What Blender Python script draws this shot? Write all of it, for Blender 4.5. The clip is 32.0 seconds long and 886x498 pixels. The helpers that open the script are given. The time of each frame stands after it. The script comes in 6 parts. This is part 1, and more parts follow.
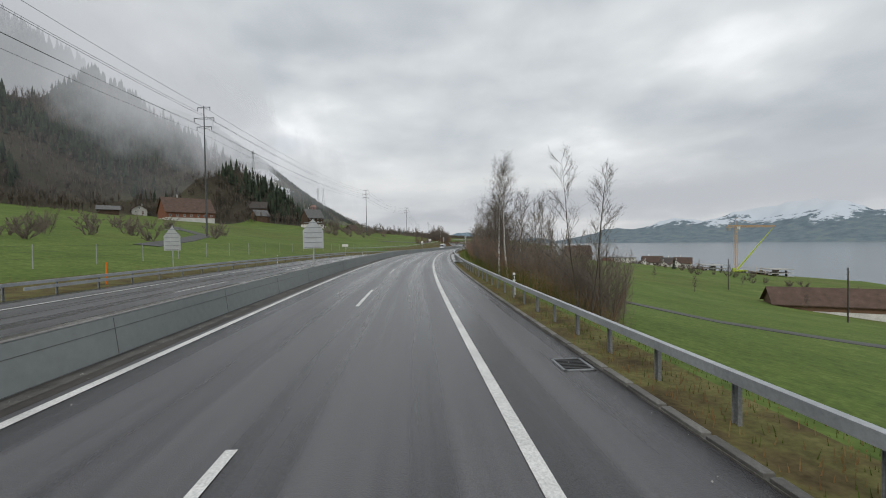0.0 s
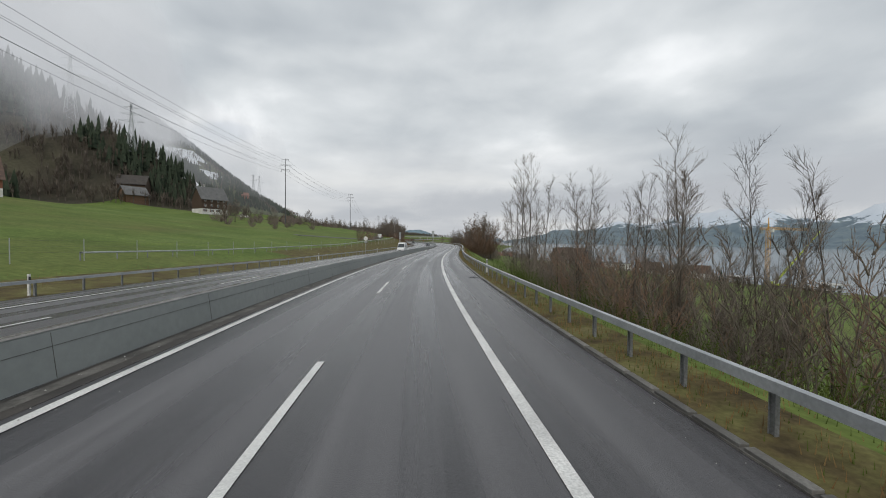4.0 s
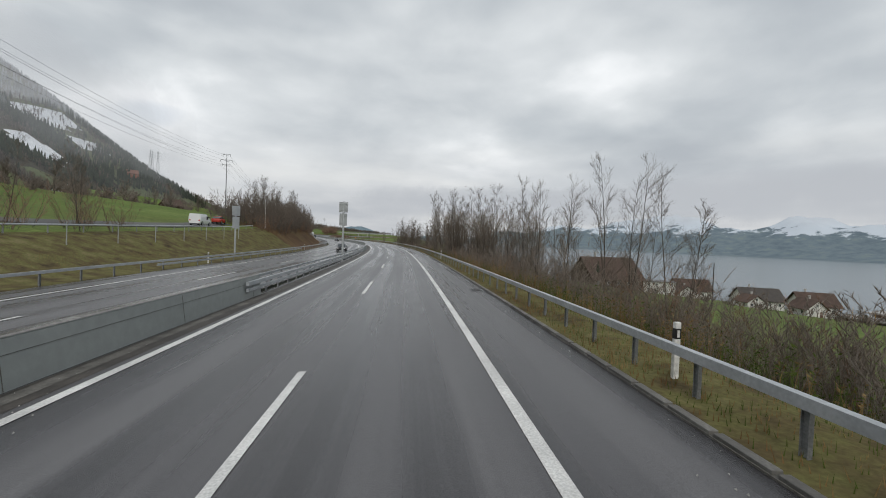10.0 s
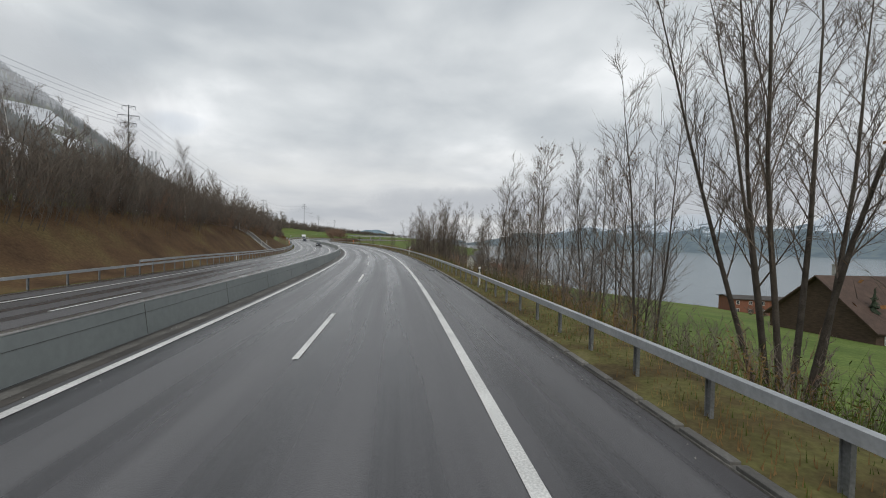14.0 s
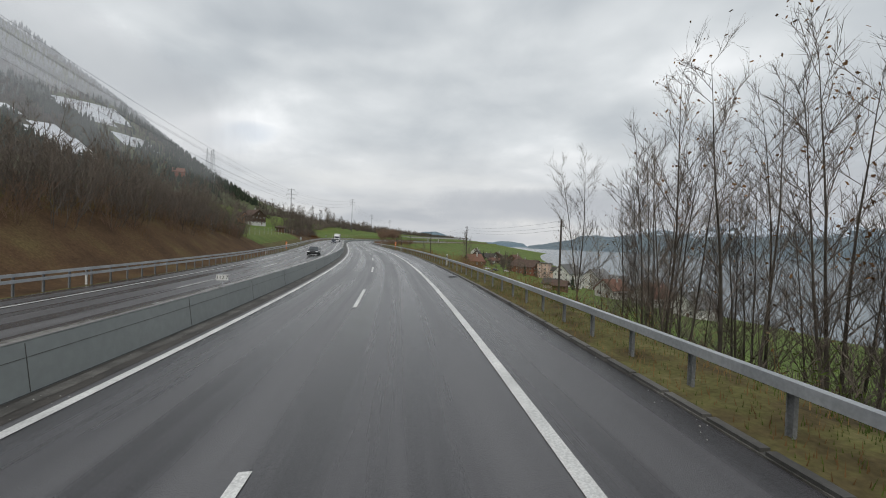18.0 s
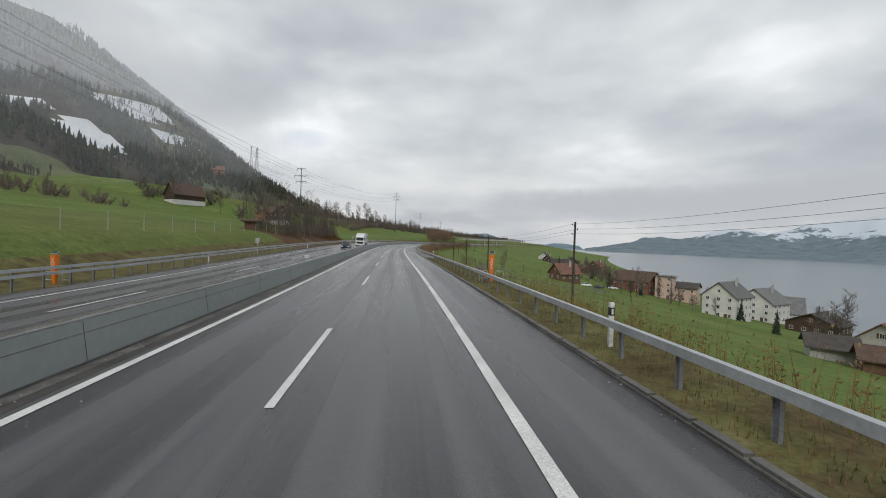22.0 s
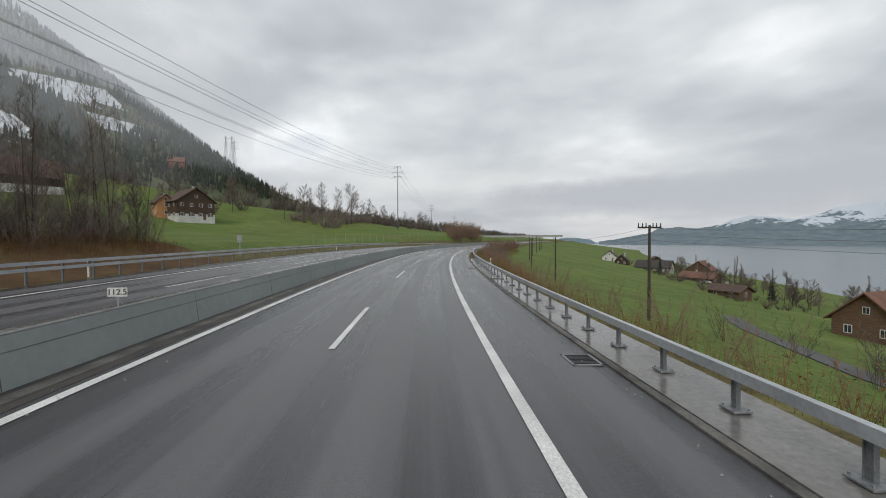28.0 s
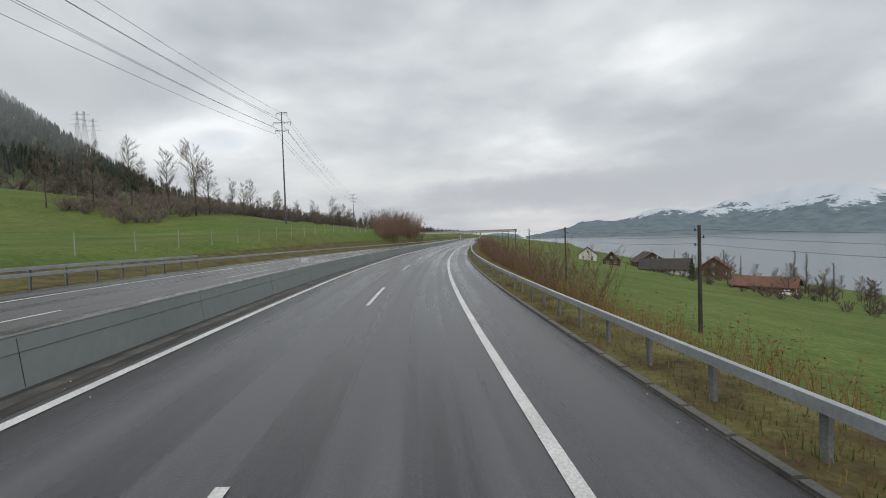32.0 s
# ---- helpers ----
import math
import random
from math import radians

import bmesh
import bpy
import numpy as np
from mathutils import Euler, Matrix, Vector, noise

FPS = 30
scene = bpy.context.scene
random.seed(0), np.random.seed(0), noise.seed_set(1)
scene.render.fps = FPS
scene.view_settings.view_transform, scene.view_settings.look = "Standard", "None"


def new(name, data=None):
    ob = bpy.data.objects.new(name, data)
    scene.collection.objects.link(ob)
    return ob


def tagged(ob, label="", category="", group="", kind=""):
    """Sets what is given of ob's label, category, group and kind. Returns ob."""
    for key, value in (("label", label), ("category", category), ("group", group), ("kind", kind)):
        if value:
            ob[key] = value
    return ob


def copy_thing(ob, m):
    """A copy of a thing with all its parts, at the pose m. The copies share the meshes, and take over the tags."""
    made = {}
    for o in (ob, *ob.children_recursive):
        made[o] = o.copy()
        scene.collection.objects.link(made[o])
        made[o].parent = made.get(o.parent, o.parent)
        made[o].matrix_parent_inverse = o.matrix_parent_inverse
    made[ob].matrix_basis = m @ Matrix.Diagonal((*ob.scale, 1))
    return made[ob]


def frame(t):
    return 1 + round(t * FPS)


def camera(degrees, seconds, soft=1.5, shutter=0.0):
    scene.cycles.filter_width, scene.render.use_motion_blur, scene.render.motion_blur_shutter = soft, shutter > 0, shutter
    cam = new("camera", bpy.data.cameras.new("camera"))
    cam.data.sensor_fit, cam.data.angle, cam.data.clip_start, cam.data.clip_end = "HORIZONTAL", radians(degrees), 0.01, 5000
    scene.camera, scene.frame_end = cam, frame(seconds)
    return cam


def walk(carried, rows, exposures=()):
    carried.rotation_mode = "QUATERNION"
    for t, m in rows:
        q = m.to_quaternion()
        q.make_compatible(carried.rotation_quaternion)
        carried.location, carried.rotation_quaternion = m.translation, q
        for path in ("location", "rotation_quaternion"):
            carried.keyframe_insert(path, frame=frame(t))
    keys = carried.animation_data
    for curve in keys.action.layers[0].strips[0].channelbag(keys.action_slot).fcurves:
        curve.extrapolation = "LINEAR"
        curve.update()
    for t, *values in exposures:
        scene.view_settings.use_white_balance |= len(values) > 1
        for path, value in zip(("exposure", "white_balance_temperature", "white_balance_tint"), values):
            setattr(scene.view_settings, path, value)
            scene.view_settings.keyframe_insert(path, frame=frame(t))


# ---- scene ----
# ---- the line of the road, its banking and the drive ----
LENS = 94.13
KAPPA = [-0.61, -1.03, -1.43, -1.64, -1.72, -1.67, -1.51, -1.47, -1.31, -0.77, -0.18, 0.23, 0.45, 0.60, 0.80, 1.08, 1.31, 1.49, 1.70, 1.82, 1.80, 1.72, 1.55, 1.20, 0.74, 0.32, -0.13, -0.44, -0.66, -1.15, -1.69, -1.78, -1.80, -1.99, -2.20, -2.21, -1.84, -1.32, -0.85, -0.50, -0.23, -0.01, 0.17, 0.34, 0.49, 0.64]
BANK = [-0.78, -0.53, 0.64, 3.92, 4.02, 2.99, 2.80, 2.52, 4.55, 4.54, 3.26, 0.18, -1.92, -3.41, -3.92, -3.07, -2.14, -1.58, -1.37]
GRADE = [0.17, 0.02, -0.25, -0.56, -0.45, -0.28, -0.24, 0.04, 0.17, 0.28, 0.14, 0.10, 0.46, 0.22, -0.06, 0.07, 0.04, 0.03, 0.02]
DRIVE = [
    (0, -2.78, -1.52, -4.67, -1.09, -0.44),
    (1, 19.03, -1.59, -4.62, -0.96, -0.03),
    (2, 40.71, -1.68, -4.55, -1.29, 0.15),
    (3, 62.18, -1.75, -4.49, -1.23, 0.20),
    (6, 126.07, -1.95, -4.52, -1.54, 0.32),
    (7, 147.21, -1.95, -4.59, -1.59, 0.10),
    (8, 168.25, -1.86, -4.58, -1.33, 0.25),
    (9, 189.24, -1.80, -4.73, -1.44, -0.15),
    (10, 210.18, -1.75, -4.88, -1.34, 0.20),
    (11, 230.90, -1.69, -4.83, -1.27, 0.09),
    (12, 251.58, -1.67, -5.11, -1.27, -0.06),
    (13, 272.29, -1.53, -5.36, -1.28, -0.36),
    (14, 293.02, -1.47, -5.63, -1.15, -0.10),
    (17, 355.16, -1.91, -4.58, -1.49, -0.17),
    (18, 375.77, -1.99, -4.89, -1.32, -0.21),
    (19, 396.39, -2.05, -5.32, -1.24, -0.28),
    (20, 416.98, -1.91, -5.48, -1.25, -0.17),
    (21, 437.49, -1.84, -5.62, -1.29, -0.23),
    (22, 457.91, -1.72, -5.49, -1.36, -0.28),
    (23, 478.28, -1.71, -5.17, -1.28, -0.20),
    (24, 498.58, -1.66, -4.85, -1.17, -0.21),
    (25, 518.89, -1.71, -4.59, -0.95, -0.13),
    (28, 580.72, -1.69, -3.25, -1.34, 0.75),
    (29, 601.27, -1.61, -2.66, -1.33, 0.40),
    (30, 622.10, -1.63, -2.99, -1.27, 0.09),
    (31, 643.17, -1.70, -3.72, -1.38, 0.37),
    (32, 664.24, -1.82, -4.33, -1.50, 0.25),
]
S0, STEP = -10.0, 2.0
EYE = 2.74          # height of the eye over the road
WL, WD, PHASE = 7.70, 3.89, 14.8   # left line, lane line, first dash
LAKE = -28.0


def build_line():
    """Heading, x, y, z, bank along the right edge line every 2 m, from s = -90 to 1990."""
    s = np.arange(-90.0, 1990.0, STEP)
    ks = S0 + 20.0 * np.arange(len(KAPPA))
    bs = S0 + 50.0 * np.arange(len(BANK))
    k = np.interp(s, ks, np.array(KAPPA) * 1e-3)
    k[s > 900] = -0.0002
    k[s < -10] = -0.0005
    b = np.interp(s, bs, np.array(BANK) * 0.01)
    g = np.interp(s, bs, np.array(GRADE) * 0.01)
    zero = int(np.searchsorted(s, 0.0))

    def run(v):
        a = np.concatenate([[0.0], np.cumsum((v[1:] + v[:-1]) / 2 * STEP)])
        return a - a[zero]
    psi = run(k)
    mid = (psi[1:] + psi[:-1]) / 2
    x = np.concatenate([[0.0], np.cumsum(-np.sin(mid) * STEP)])
    y = np.concatenate([[0.0], np.cumsum(np.cos(mid) * STEP)])
    return s, psi, x - x[zero], y - y[zero], run(g), b, g


LINE = build_line()


def on_line(s):
    return [np.interp(s, LINE[0], a) for a in LINE[1:]]


def at(s, o, up=0.0):
    """World point: s along the right edge line, o metres to its right, up over the road's plane."""
    psi, x, y, z, b, g = on_line(s)
    return np.array([x + o * np.cos(psi), y + o * np.sin(psi), z + o * b + up])


def smooth(a, b, x):
    t = np.clip((x - a) / (b - a), 0.0, 1.0)
    return t * t * (3 - 2 * t)


def rough(x, y, size, amp):
    """Cheap smooth unevenness."""
    return amp * (np.sin(x / size + 1.3 * np.sin(y / size * 0.7)) * np.cos(y / size * 1.1 + 0.8 * np.sin(x / size * 0.6)))


RS = [-90, 100, 200, 300, 400, 480, 560, 640, 800, 2000]
SHORE = [200, 195, 230, 260, 210, 165, 165, 168, 180, 200]      # where the land meets the lake
DROP = [3.0, 3.5, 3.0, 3.6, 5.0, 4.0, 3.0, 3.0, 3.0, 3.0]         # bank beside the road, right
LS_ = [-90, 60, 150, 200, 290, 330, 430, 470, 560, 640, 700, 760, 900, 2000]
RISE = [1.0, 1.0, 1.3, 1.6, 3.6, 5.5, 5.5, 3.2, 3.2, 1.6, 2.0, 4.6, 5.0, 4.0]   # bank beside the road, left
MEAD = [0.140, 0.135, 0.130, 0.120, 0.105, 0.110, 0.120, 0.120, 0.120, 0.110, 0.110, 0.165, 0.125, 0.060]
WOOD = [185, 190, 195, 190, 170, 150, 115, 241, 140, 195, 245, 260, 291, 293]     # where the steep hill begins


def land(s, o):
    """Height of the ground at (s, o)."""
    s, o = np.asarray(s, float), np.asarray(o, float)
    psi, x, y, z, b, g = on_line(s)
    flat = z + np.clip(o, -24.0, 5.0) * b
    r = np.maximum(o - 4.2, 0.0)
    shore, drop = np.interp(s, RS, SHORE), np.interp(s, RS, DROP)
    q = np.clip((r - 7.0) / np.maximum(shore - 11.0, 1.0), 0.0, 1.6)
    low = drop * smooth(0.0, 8.0, r)
    right = -low - (28.6 + flat - low) * np.where(q < 1, 1.25 * q - 0.25 * q * q, 0.25 + 0.75 * q) * (r > 7.0)
    right = right + rough(x + o, y, 23.0, 0.35) * smooth(10, 30, r) * (q < 0.9)
    l = np.maximum(-o - 23.0, 0.0)
    rise, mead, wood = np.interp(s, LS_, RISE), np.interp(s, LS_, MEAD), np.interp(s, LS_, WOOD)
    crest = np.interp(s, [640, 760], [500.0, 112.0])     # where the meadow levels out
    run = np.clip(l - 8.0, 0.0, crest)
    hollow = smooth(590, 650, s) * (1 - smooth(735, 790, s))
    run = run + hollow * (np.where(run < 130, run * run / 115.0, 147.0 + 1.5 * (run - 130)) - run)
    left = rise * smooth(0.0, 9.0, l) + mead * run + 0.03 * np.maximum(l - 8.0 - crest, 0.0)
    steep = np.maximum(l - wood, 0.0)
    top = np.interp(s, [-90, 300, 500, 700, 850, 1000, 1200, 1500, 2000], [0.95, 0.76, 0.82, 0.68, 1.0, 1.08, 0.72, 0.03, 0.02])
    left = left + 0.694 * top * (steep * smooth(0, 60, steep) - 0.55 * np.maximum(steep - 420.0, 0.0)) - (1 - top) * 0.9 * mead * steep * 0.5
    left = left + rough(x + o, y, 31.0, 0.8) * smooth(15, 60, l) + rough(x, y + o, 90.0, 7.0) * smooth(60, 200, steep)
    return flat + np.maximum(right, -34.0 - flat) + left


def clearing(s, l):
    """Meadow terraces cut into the foot of the wooded hill."""
    return s > 430 and noise.noise((s / 130, l / 90, 5.0)) > 0.36 and l < np.interp(s, LS_, WOOD) + 120


def world(s, o, up=0.0):
    """World point on the ground at (s, o)."""
    psi, x, y, z, b, g = on_line(s)
    return Vector((float(x + o * np.cos(psi)), float(y + o * np.sin(psi)), float(land(s, o)) + up))


def heading(s):
    return float(np.interp(s, LINE[0], LINE[1]))


def drive_at(t):
    """The row of the drive at t seconds, smooth between the rows."""
    rows = np.array(DRIVE)
    i = int(np.clip(np.searchsorted(rows[:, 0], t, side="right") - 1, 0, len(rows) - 2))
    h = rows[i + 1, 0] - rows[i, 0]
    u = (t - rows[i, 0]) / h

    def slope(j):
        a, c = max(j - 1, 0), min(j + 1, len(rows) - 1)
        return (rows[c] - rows[a]) / (rows[c, 0] - rows[a, 0])
    m0, m1 = slope(i) * h, slope(i + 1) * h
    return (2 * u**3 - 3 * u**2 + 1) * rows[i] + (u**3 - 2 * u**2 + u) * m0 + (3 * u**2 - 2 * u**3) * rows[i + 1] + (u**3 - u**2) * m1


def eye_axes(t):
    _, s, lat, yaw, pitch, roll = drive_at(t)
    psi, x, y, z, b, g = on_line(s)
    fw = np.array([-np.sin(psi), np.cos(psi), g])
    fw /= np.linalg.norm(fw)
    rt = np.array([np.cos(psi), np.sin(psi), b])
    rt -= fw * (rt @ fw)
    rt /= np.linalg.norm(rt)
    up = np.cross(rt, fw)
    eye = np.array([x, y, z]) + rt * lat + up * EYE
    ya, pi, ro = np.radians([yaw, pitch, roll])
    f1, r1 = fw * np.cos(ya) - rt * np.sin(ya), rt * np.cos(ya) + fw * np.sin(ya)
    f2, u2 = f1 * np.cos(pi) + up * np.sin(pi), up * np.cos(pi) - f1 * np.sin(pi)
    return eye, r1 * np.cos(ro) + u2 * np.sin(ro), u2 * np.cos(ro) - r1 * np.sin(ro), f2

cam = camera(LENS, 32.0, soft=1.0)
ROWS = []
for step in range(65):
    eye, rt, up, fw = eye_axes(step * 0.5)
    turn = Matrix((rt, up, -fw)).transposed().to_4x4()
    ROWS.append((step * 0.5, Matrix.Translation(Vector(eye)) @ turn))
walk(cam, ROWS)

# ---- sky and light ----
sky = bpy.data.worlds.new("sky")
scene.world = sky
sky.use_nodes = True


def node(tree, kind, **inputs):
    n = tree.nodes.new(kind)
    for key, value in inputs.items():
        key = int(key[1:]) if key[0] == "i" and key[1:].isdigit() else key
        if hasattr(value, "is_linked"):
            tree.links.new(value, n.inputs[key])
        else:
            n.inputs[key].default_value = value
    return n


def ramp(tree, fac, stops, mode="LINEAR"):
    n = tree.nodes.new("ShaderNodeValToRGB")
    n.color_ramp.interpolation = mode
    while len(n.color_ramp.elements) < len(stops):
        n.color_ramp.elements.new(0.5)
    for e, (p, c) in zip(n.color_ramp.elements, stops):
        e.position = p
        e.color = (*c, 1) if len(c) == 3 else c
    tree.links.new(fac, n.inputs[0])
    return n.outputs[0]


def maths(tree, op, a, b=0.0, clamp=False):
    n = tree.nodes.new("ShaderNodeMath")
    n.operation, n.use_clamp = op, clamp
    for i, v in enumerate((a, b)):
        if hasattr(v, "is_linked"):
            tree.links.new(v, n.inputs[i])
        else:
            n.inputs[i].default_value = v
    return n.outputs[0]


def blend(tree, fac, a, b, mode="MIX"):
    n = tree.nodes.new("ShaderNodeMix")
    n.data_type, n.blend_type = "RGBA", mode
    for i, v in ((0, fac), (6, a), (7, b)):
        if hasattr(v, "is_linked"):
            tree.links.new(v, n.inputs[i])
        else:
            n.inputs[i].default_value = (*v, 1) if isinstance(v, tuple) and len(v) == 3 else v
    return n.outputs[2]


def noise_tex(tree, vec, scale, detail=4.0, rough_=0.55, distortion=0.0):
    n = node(tree, "ShaderNodeTexNoise", Scale=scale, Detail=detail, Roughness=rough_, Distortion=distortion)
    if vec is not None:
        tree.links.new(vec, n.inputs["Vector"])
    return n.outputs[0]


SUN_UP, SUN_TURN = 38.0, 200.0


def make_sky():
    t = sky.node_tree
    t.nodes.clear()
    out = t.nodes.new("ShaderNodeOutputWorld")
    clear = t.nodes.new("ShaderNodeTexSky")
    clear.sky_type, clear.sun_disc = "NISHITA", False
    clear.sun_elevation, clear.sun_rotation = radians(SUN_UP), radians(SUN_TURN)
    where = t.nodes.new("ShaderNodeTexCoord").outputs["Generated"]
    sep = node(t, "ShaderNodeSeparateXYZ", Vector=where)
    z = maths(t, "MAXIMUM", sep.outputs[2], 0.0)
    zz = maths(t, "ADD", z, 0.30)
    flat = node(t, "ShaderNodeCombineXYZ", X=maths(t, "DIVIDE", sep.outputs[0], zz), Y=maths(t, "DIVIDE", sep.outputs[1], zz), Z=3.7).outputs[0]
    tall = node(t, "ShaderNodeMapping", Vector=where, Scale=(1.0, 1.0, 2.6)).outputs[0]
    big = noise_tex(t, tall, 1.9, 3.0, 0.5, 0.25)
    small = noise_tex(t, flat, 2.6, 5.0, 0.55, 0.2)
    mixd = maths(t, "ADD", maths(t, "MULTIPLY", big, 0.72), maths(t, "MULTIPLY", small, 0.28))
    cloud = ramp(t, mixd, [(0.35, (0.45, 0.49, 0.53)), (0.44, (0.54, 0.58, 0.615)), (0.51, (0.635, 0.672, 0.70)), (0.57, (0.72, 0.755, 0.78)), (0.65, (0.93, 0.955, 0.975))])
    low = ramp(t, z, [(0.0, (1, 1, 1)), (0.05, (0.9, 0.9, 0.9)), (0.24, (0.0, 0.0, 0.0))])
    belt = noise_tex(t, node(t, "ShaderNodeMapping", Vector=where, Scale=(1.0, 1.0, 5.0)).outputs[0], 2.4, 4.0, 0.5)
    glim = ramp(t, belt, [(0.38, (0.48, 0.50, 0.535)), (0.52, (0.66, 0.665, 0.675)), (0.62, (0.80, 0.79, 0.77))])
    haze = blend(t, maths(t, "MULTIPLY", low, 0.8), cloud, glim)
    gap = ramp(t, big, [(0.70, (0, 0, 0)), (0.80, (1, 1, 1))])
    dim = node(t, "ShaderNodeVectorMath", i0=clear.outputs[0])
    dim.operation = "SCALE"
    dim.inputs["Scale"].default_value = 0.10
    full = blend(t, maths(t, "MULTIPLY", gap, 0.5), haze, dim.outputs[0])
    bg = node(t, "ShaderNodeBackground", Color=full, Strength=1.0)
    t.links.new(bg.outputs[0], out.inputs[0])


make_sky()
sun = new("sun", bpy.data.lights.new("sun", "SUN"))
sun.data.energy, sun.data.angle, sun.data.color = 1.25, radians(28), (1.0, 0.95, 0.87)
sun.rotation_euler = (radians(90 - SUN_UP), 0, radians(180 - SUN_TURN))

# ---- materials ----


def material(name, stops, scale=1.0, rough_=0.8, metal=0.0, bump=0.0, fine=None, spread=0.0, coords="Object", stretch=(1, 1, 1), wet=None, detail=5.0, spec=0.4, grit=1.0):
    """A two-scale noise material. stops: colours from dark to light of the broad noise; fine: scale of the grain; spread: change from object to object."""
    m = bpy.data.materials.new(name)
    m.use_nodes = True
    t = m.node_tree
    b = t.nodes["Principled BSDF"]
    co = t.nodes.new("ShaderNodeTexCoord").outputs[coords]
    vec = node(t, "ShaderNodeMapping", Vector=co, Scale=stretch).outputs[0]
    broad = noise_tex(t, vec, scale, detail)
    n = len(stops)
    col = ramp(t, broad, [(0.3 + 0.4 * i / max(n - 1, 1), c) for i, c in enumerate(stops)])
    grain = noise_tex(t, vec, fine or scale * 14, 3.0)
    dark = ramp(t, grain, [(0.3, (1 - 0.28 * grit,) * 3), (0.7, (1 + 0.15 * grit,) * 3)])
    col = blend(t, 1.0, col, dark, "MULTIPLY")
    if spread:
        rnd = t.nodes.new("ShaderNodeObjectInfo").outputs["Random"]
        val = maths(t, "ADD", maths(t, "MULTIPLY", rnd, 2 * spread), 1 - spread)
        hs = node(t, "ShaderNodeHueSaturation", Color=col, Value=val)
        col = hs.outputs[0]
    t.links.new(col, b.inputs["Base Color"])
    b.inputs["Roughness"].default_value, b.inputs["Metallic"].default_value = rough_, metal
    b.inputs["Specular IOR Level"].default_value = spec
    if wet:
        pat = noise_tex(t, vec, wet[0], 4.0)
        r = ramp(t, pat, [(0.35, (wet[1],) * 3), (0.65, (wet[2],) * 3)])
        t.links.new(r, b.inputs["Roughness"])
    if bump:
        bn = node(t, "ShaderNodeBump", Strength=bump, Distance=0.02, Height=grain)
        t.links.new(bn.outputs[0], b.inputs["Normal"])
    return m


def asphalt():
    """Wet asphalt with worn wheel tracks along the lanes."""
    m = bpy.data.materials.new("wet_asphalt")
    m.use_nodes = True
    t = m.node_tree
    b = t.nodes["Principled BSDF"]
    uv = t.nodes.new("ShaderNodeUVMap").outputs[0]
    long_ = node(t, "ShaderNodeMapping", Vector=uv, Scale=(1.0, 0.018, 1.0)).outputs[0]
    wide = node(t, "ShaderNodeMapping", Vector=uv, Scale=(0.22, 0.05, 1.0)).outputs[0]
    streak = noise_tex(t, long_, 1.4, 5.0, 0.6)
    broad = noise_tex(t, wide, 1.0, 4.0)
    pos = t.nodes.new("ShaderNodeTexCoord").outputs["Object"]
    grain = noise_tex(t, pos, 55.0, 3.0)
    o = node(t, "ShaderNodeSeparateXYZ", Vector=uv).outputs[0]
    sway = node(t, "ShaderNodeMapping", Vector=uv, Scale=(0.05, 0.02, 1.0)).outputs[0]
    shift = maths(t, "MULTIPLY", maths(t, "SUBTRACT", noise_tex(t, sway, 1.0, 3.0), 0.5), 2.6)
    track = ramp(t, maths(t, "MULTIPLY", maths(t, "ADD", maths(t, "SINE", maths(t, "ADD", maths(t, "MULTIPLY", maths(t, "ADD", o, 1.0), 2 * math.pi / 1.94), shift)), 1.0), 0.5), [(0.35, (0, 0, 0)), (0.62, (1, 1, 1))])
    f = maths(t, "ADD", maths(t, "MULTIPLY", streak, 0.55), maths(t, "ADD", maths(t, "MULTIPLY", broad, 0.33), maths(t, "MULTIPLY", track, 0.11)))
    col = ramp(t, f, [(0.38, (0.038, 0.037, 0.040)), (0.48, (0.070, 0.068, 0.073)), (0.55, (0.097, 0.095, 0.100)), (0.66, (0.135, 0.133, 0.138))])
    dark = ramp(t, grain, [(0.3, (0.7, 0.7, 0.7)), (0.7, (1.2, 1.2, 1.2))])
    t.links.new(blend(t, 1.0, col, dark, "MULTIPLY"), b.inputs["Base Color"])
    t.links.new(ramp(t, f, [(0.38, (0.16, 0.16, 0.16)), (0.52, (0.34, 0.34, 0.34)), (0.64, (0.46, 0.46, 0.46))]), b.inputs["Roughness"])
    t.links.new(node(t, "ShaderNodeBump", Strength=0.35, Distance=0.02, Height=grain).outputs[0], b.inputs["Normal"])
    return m


ASPHALT = asphalt()
OLD_ASPHALT = material("dry_asphalt", [(0.07, 0.07, 0.07), (0.10, 0.10, 0.10)], 0.2, 0.75, bump=0.3, fine=50.0)
PAINT = material("road_paint", [(0.55, 0.55, 0.54), (0.78, 0.78, 0.76)], 0.8, 0.5, fine=30.0)
CONCRETE = material("barrier_concrete", [(0.225, 0.245, 0.238), (0.260, 0.280, 0.272), (0.290, 0.308, 0.298)], 0.12, 0.6, bump=0.05, fine=4.0, grit=0.3)
LEDGE = material("wet_ledge_concrete", [(0.125, 0.120, 0.112), (0.20, 0.192, 0.18)], 0.5, 0.3, fine=9.0, wet=(0.5, 0.10, 0.30))
PALE_CONCRETE = material("pale_concrete", [(0.33, 0.32, 0.30), (0.46, 0.45, 0.43)], 0.8, 0.6, fine=12.0, bump=0.15)
KERB = material("kerb_stone", [(0.055, 0.052, 0.048), (0.12, 0.115, 0.105), (0.19, 0.18, 0.165)], 1.2, 0.8, fine=20.0)
KERB_STONE = material("wet_kerb_stone", [(0.075, 0.072, 0.067), (0.125, 0.12, 0.112), (0.17, 0.165, 0.155)], 0.6, 0.5, fine=20.0, spread=0.3)
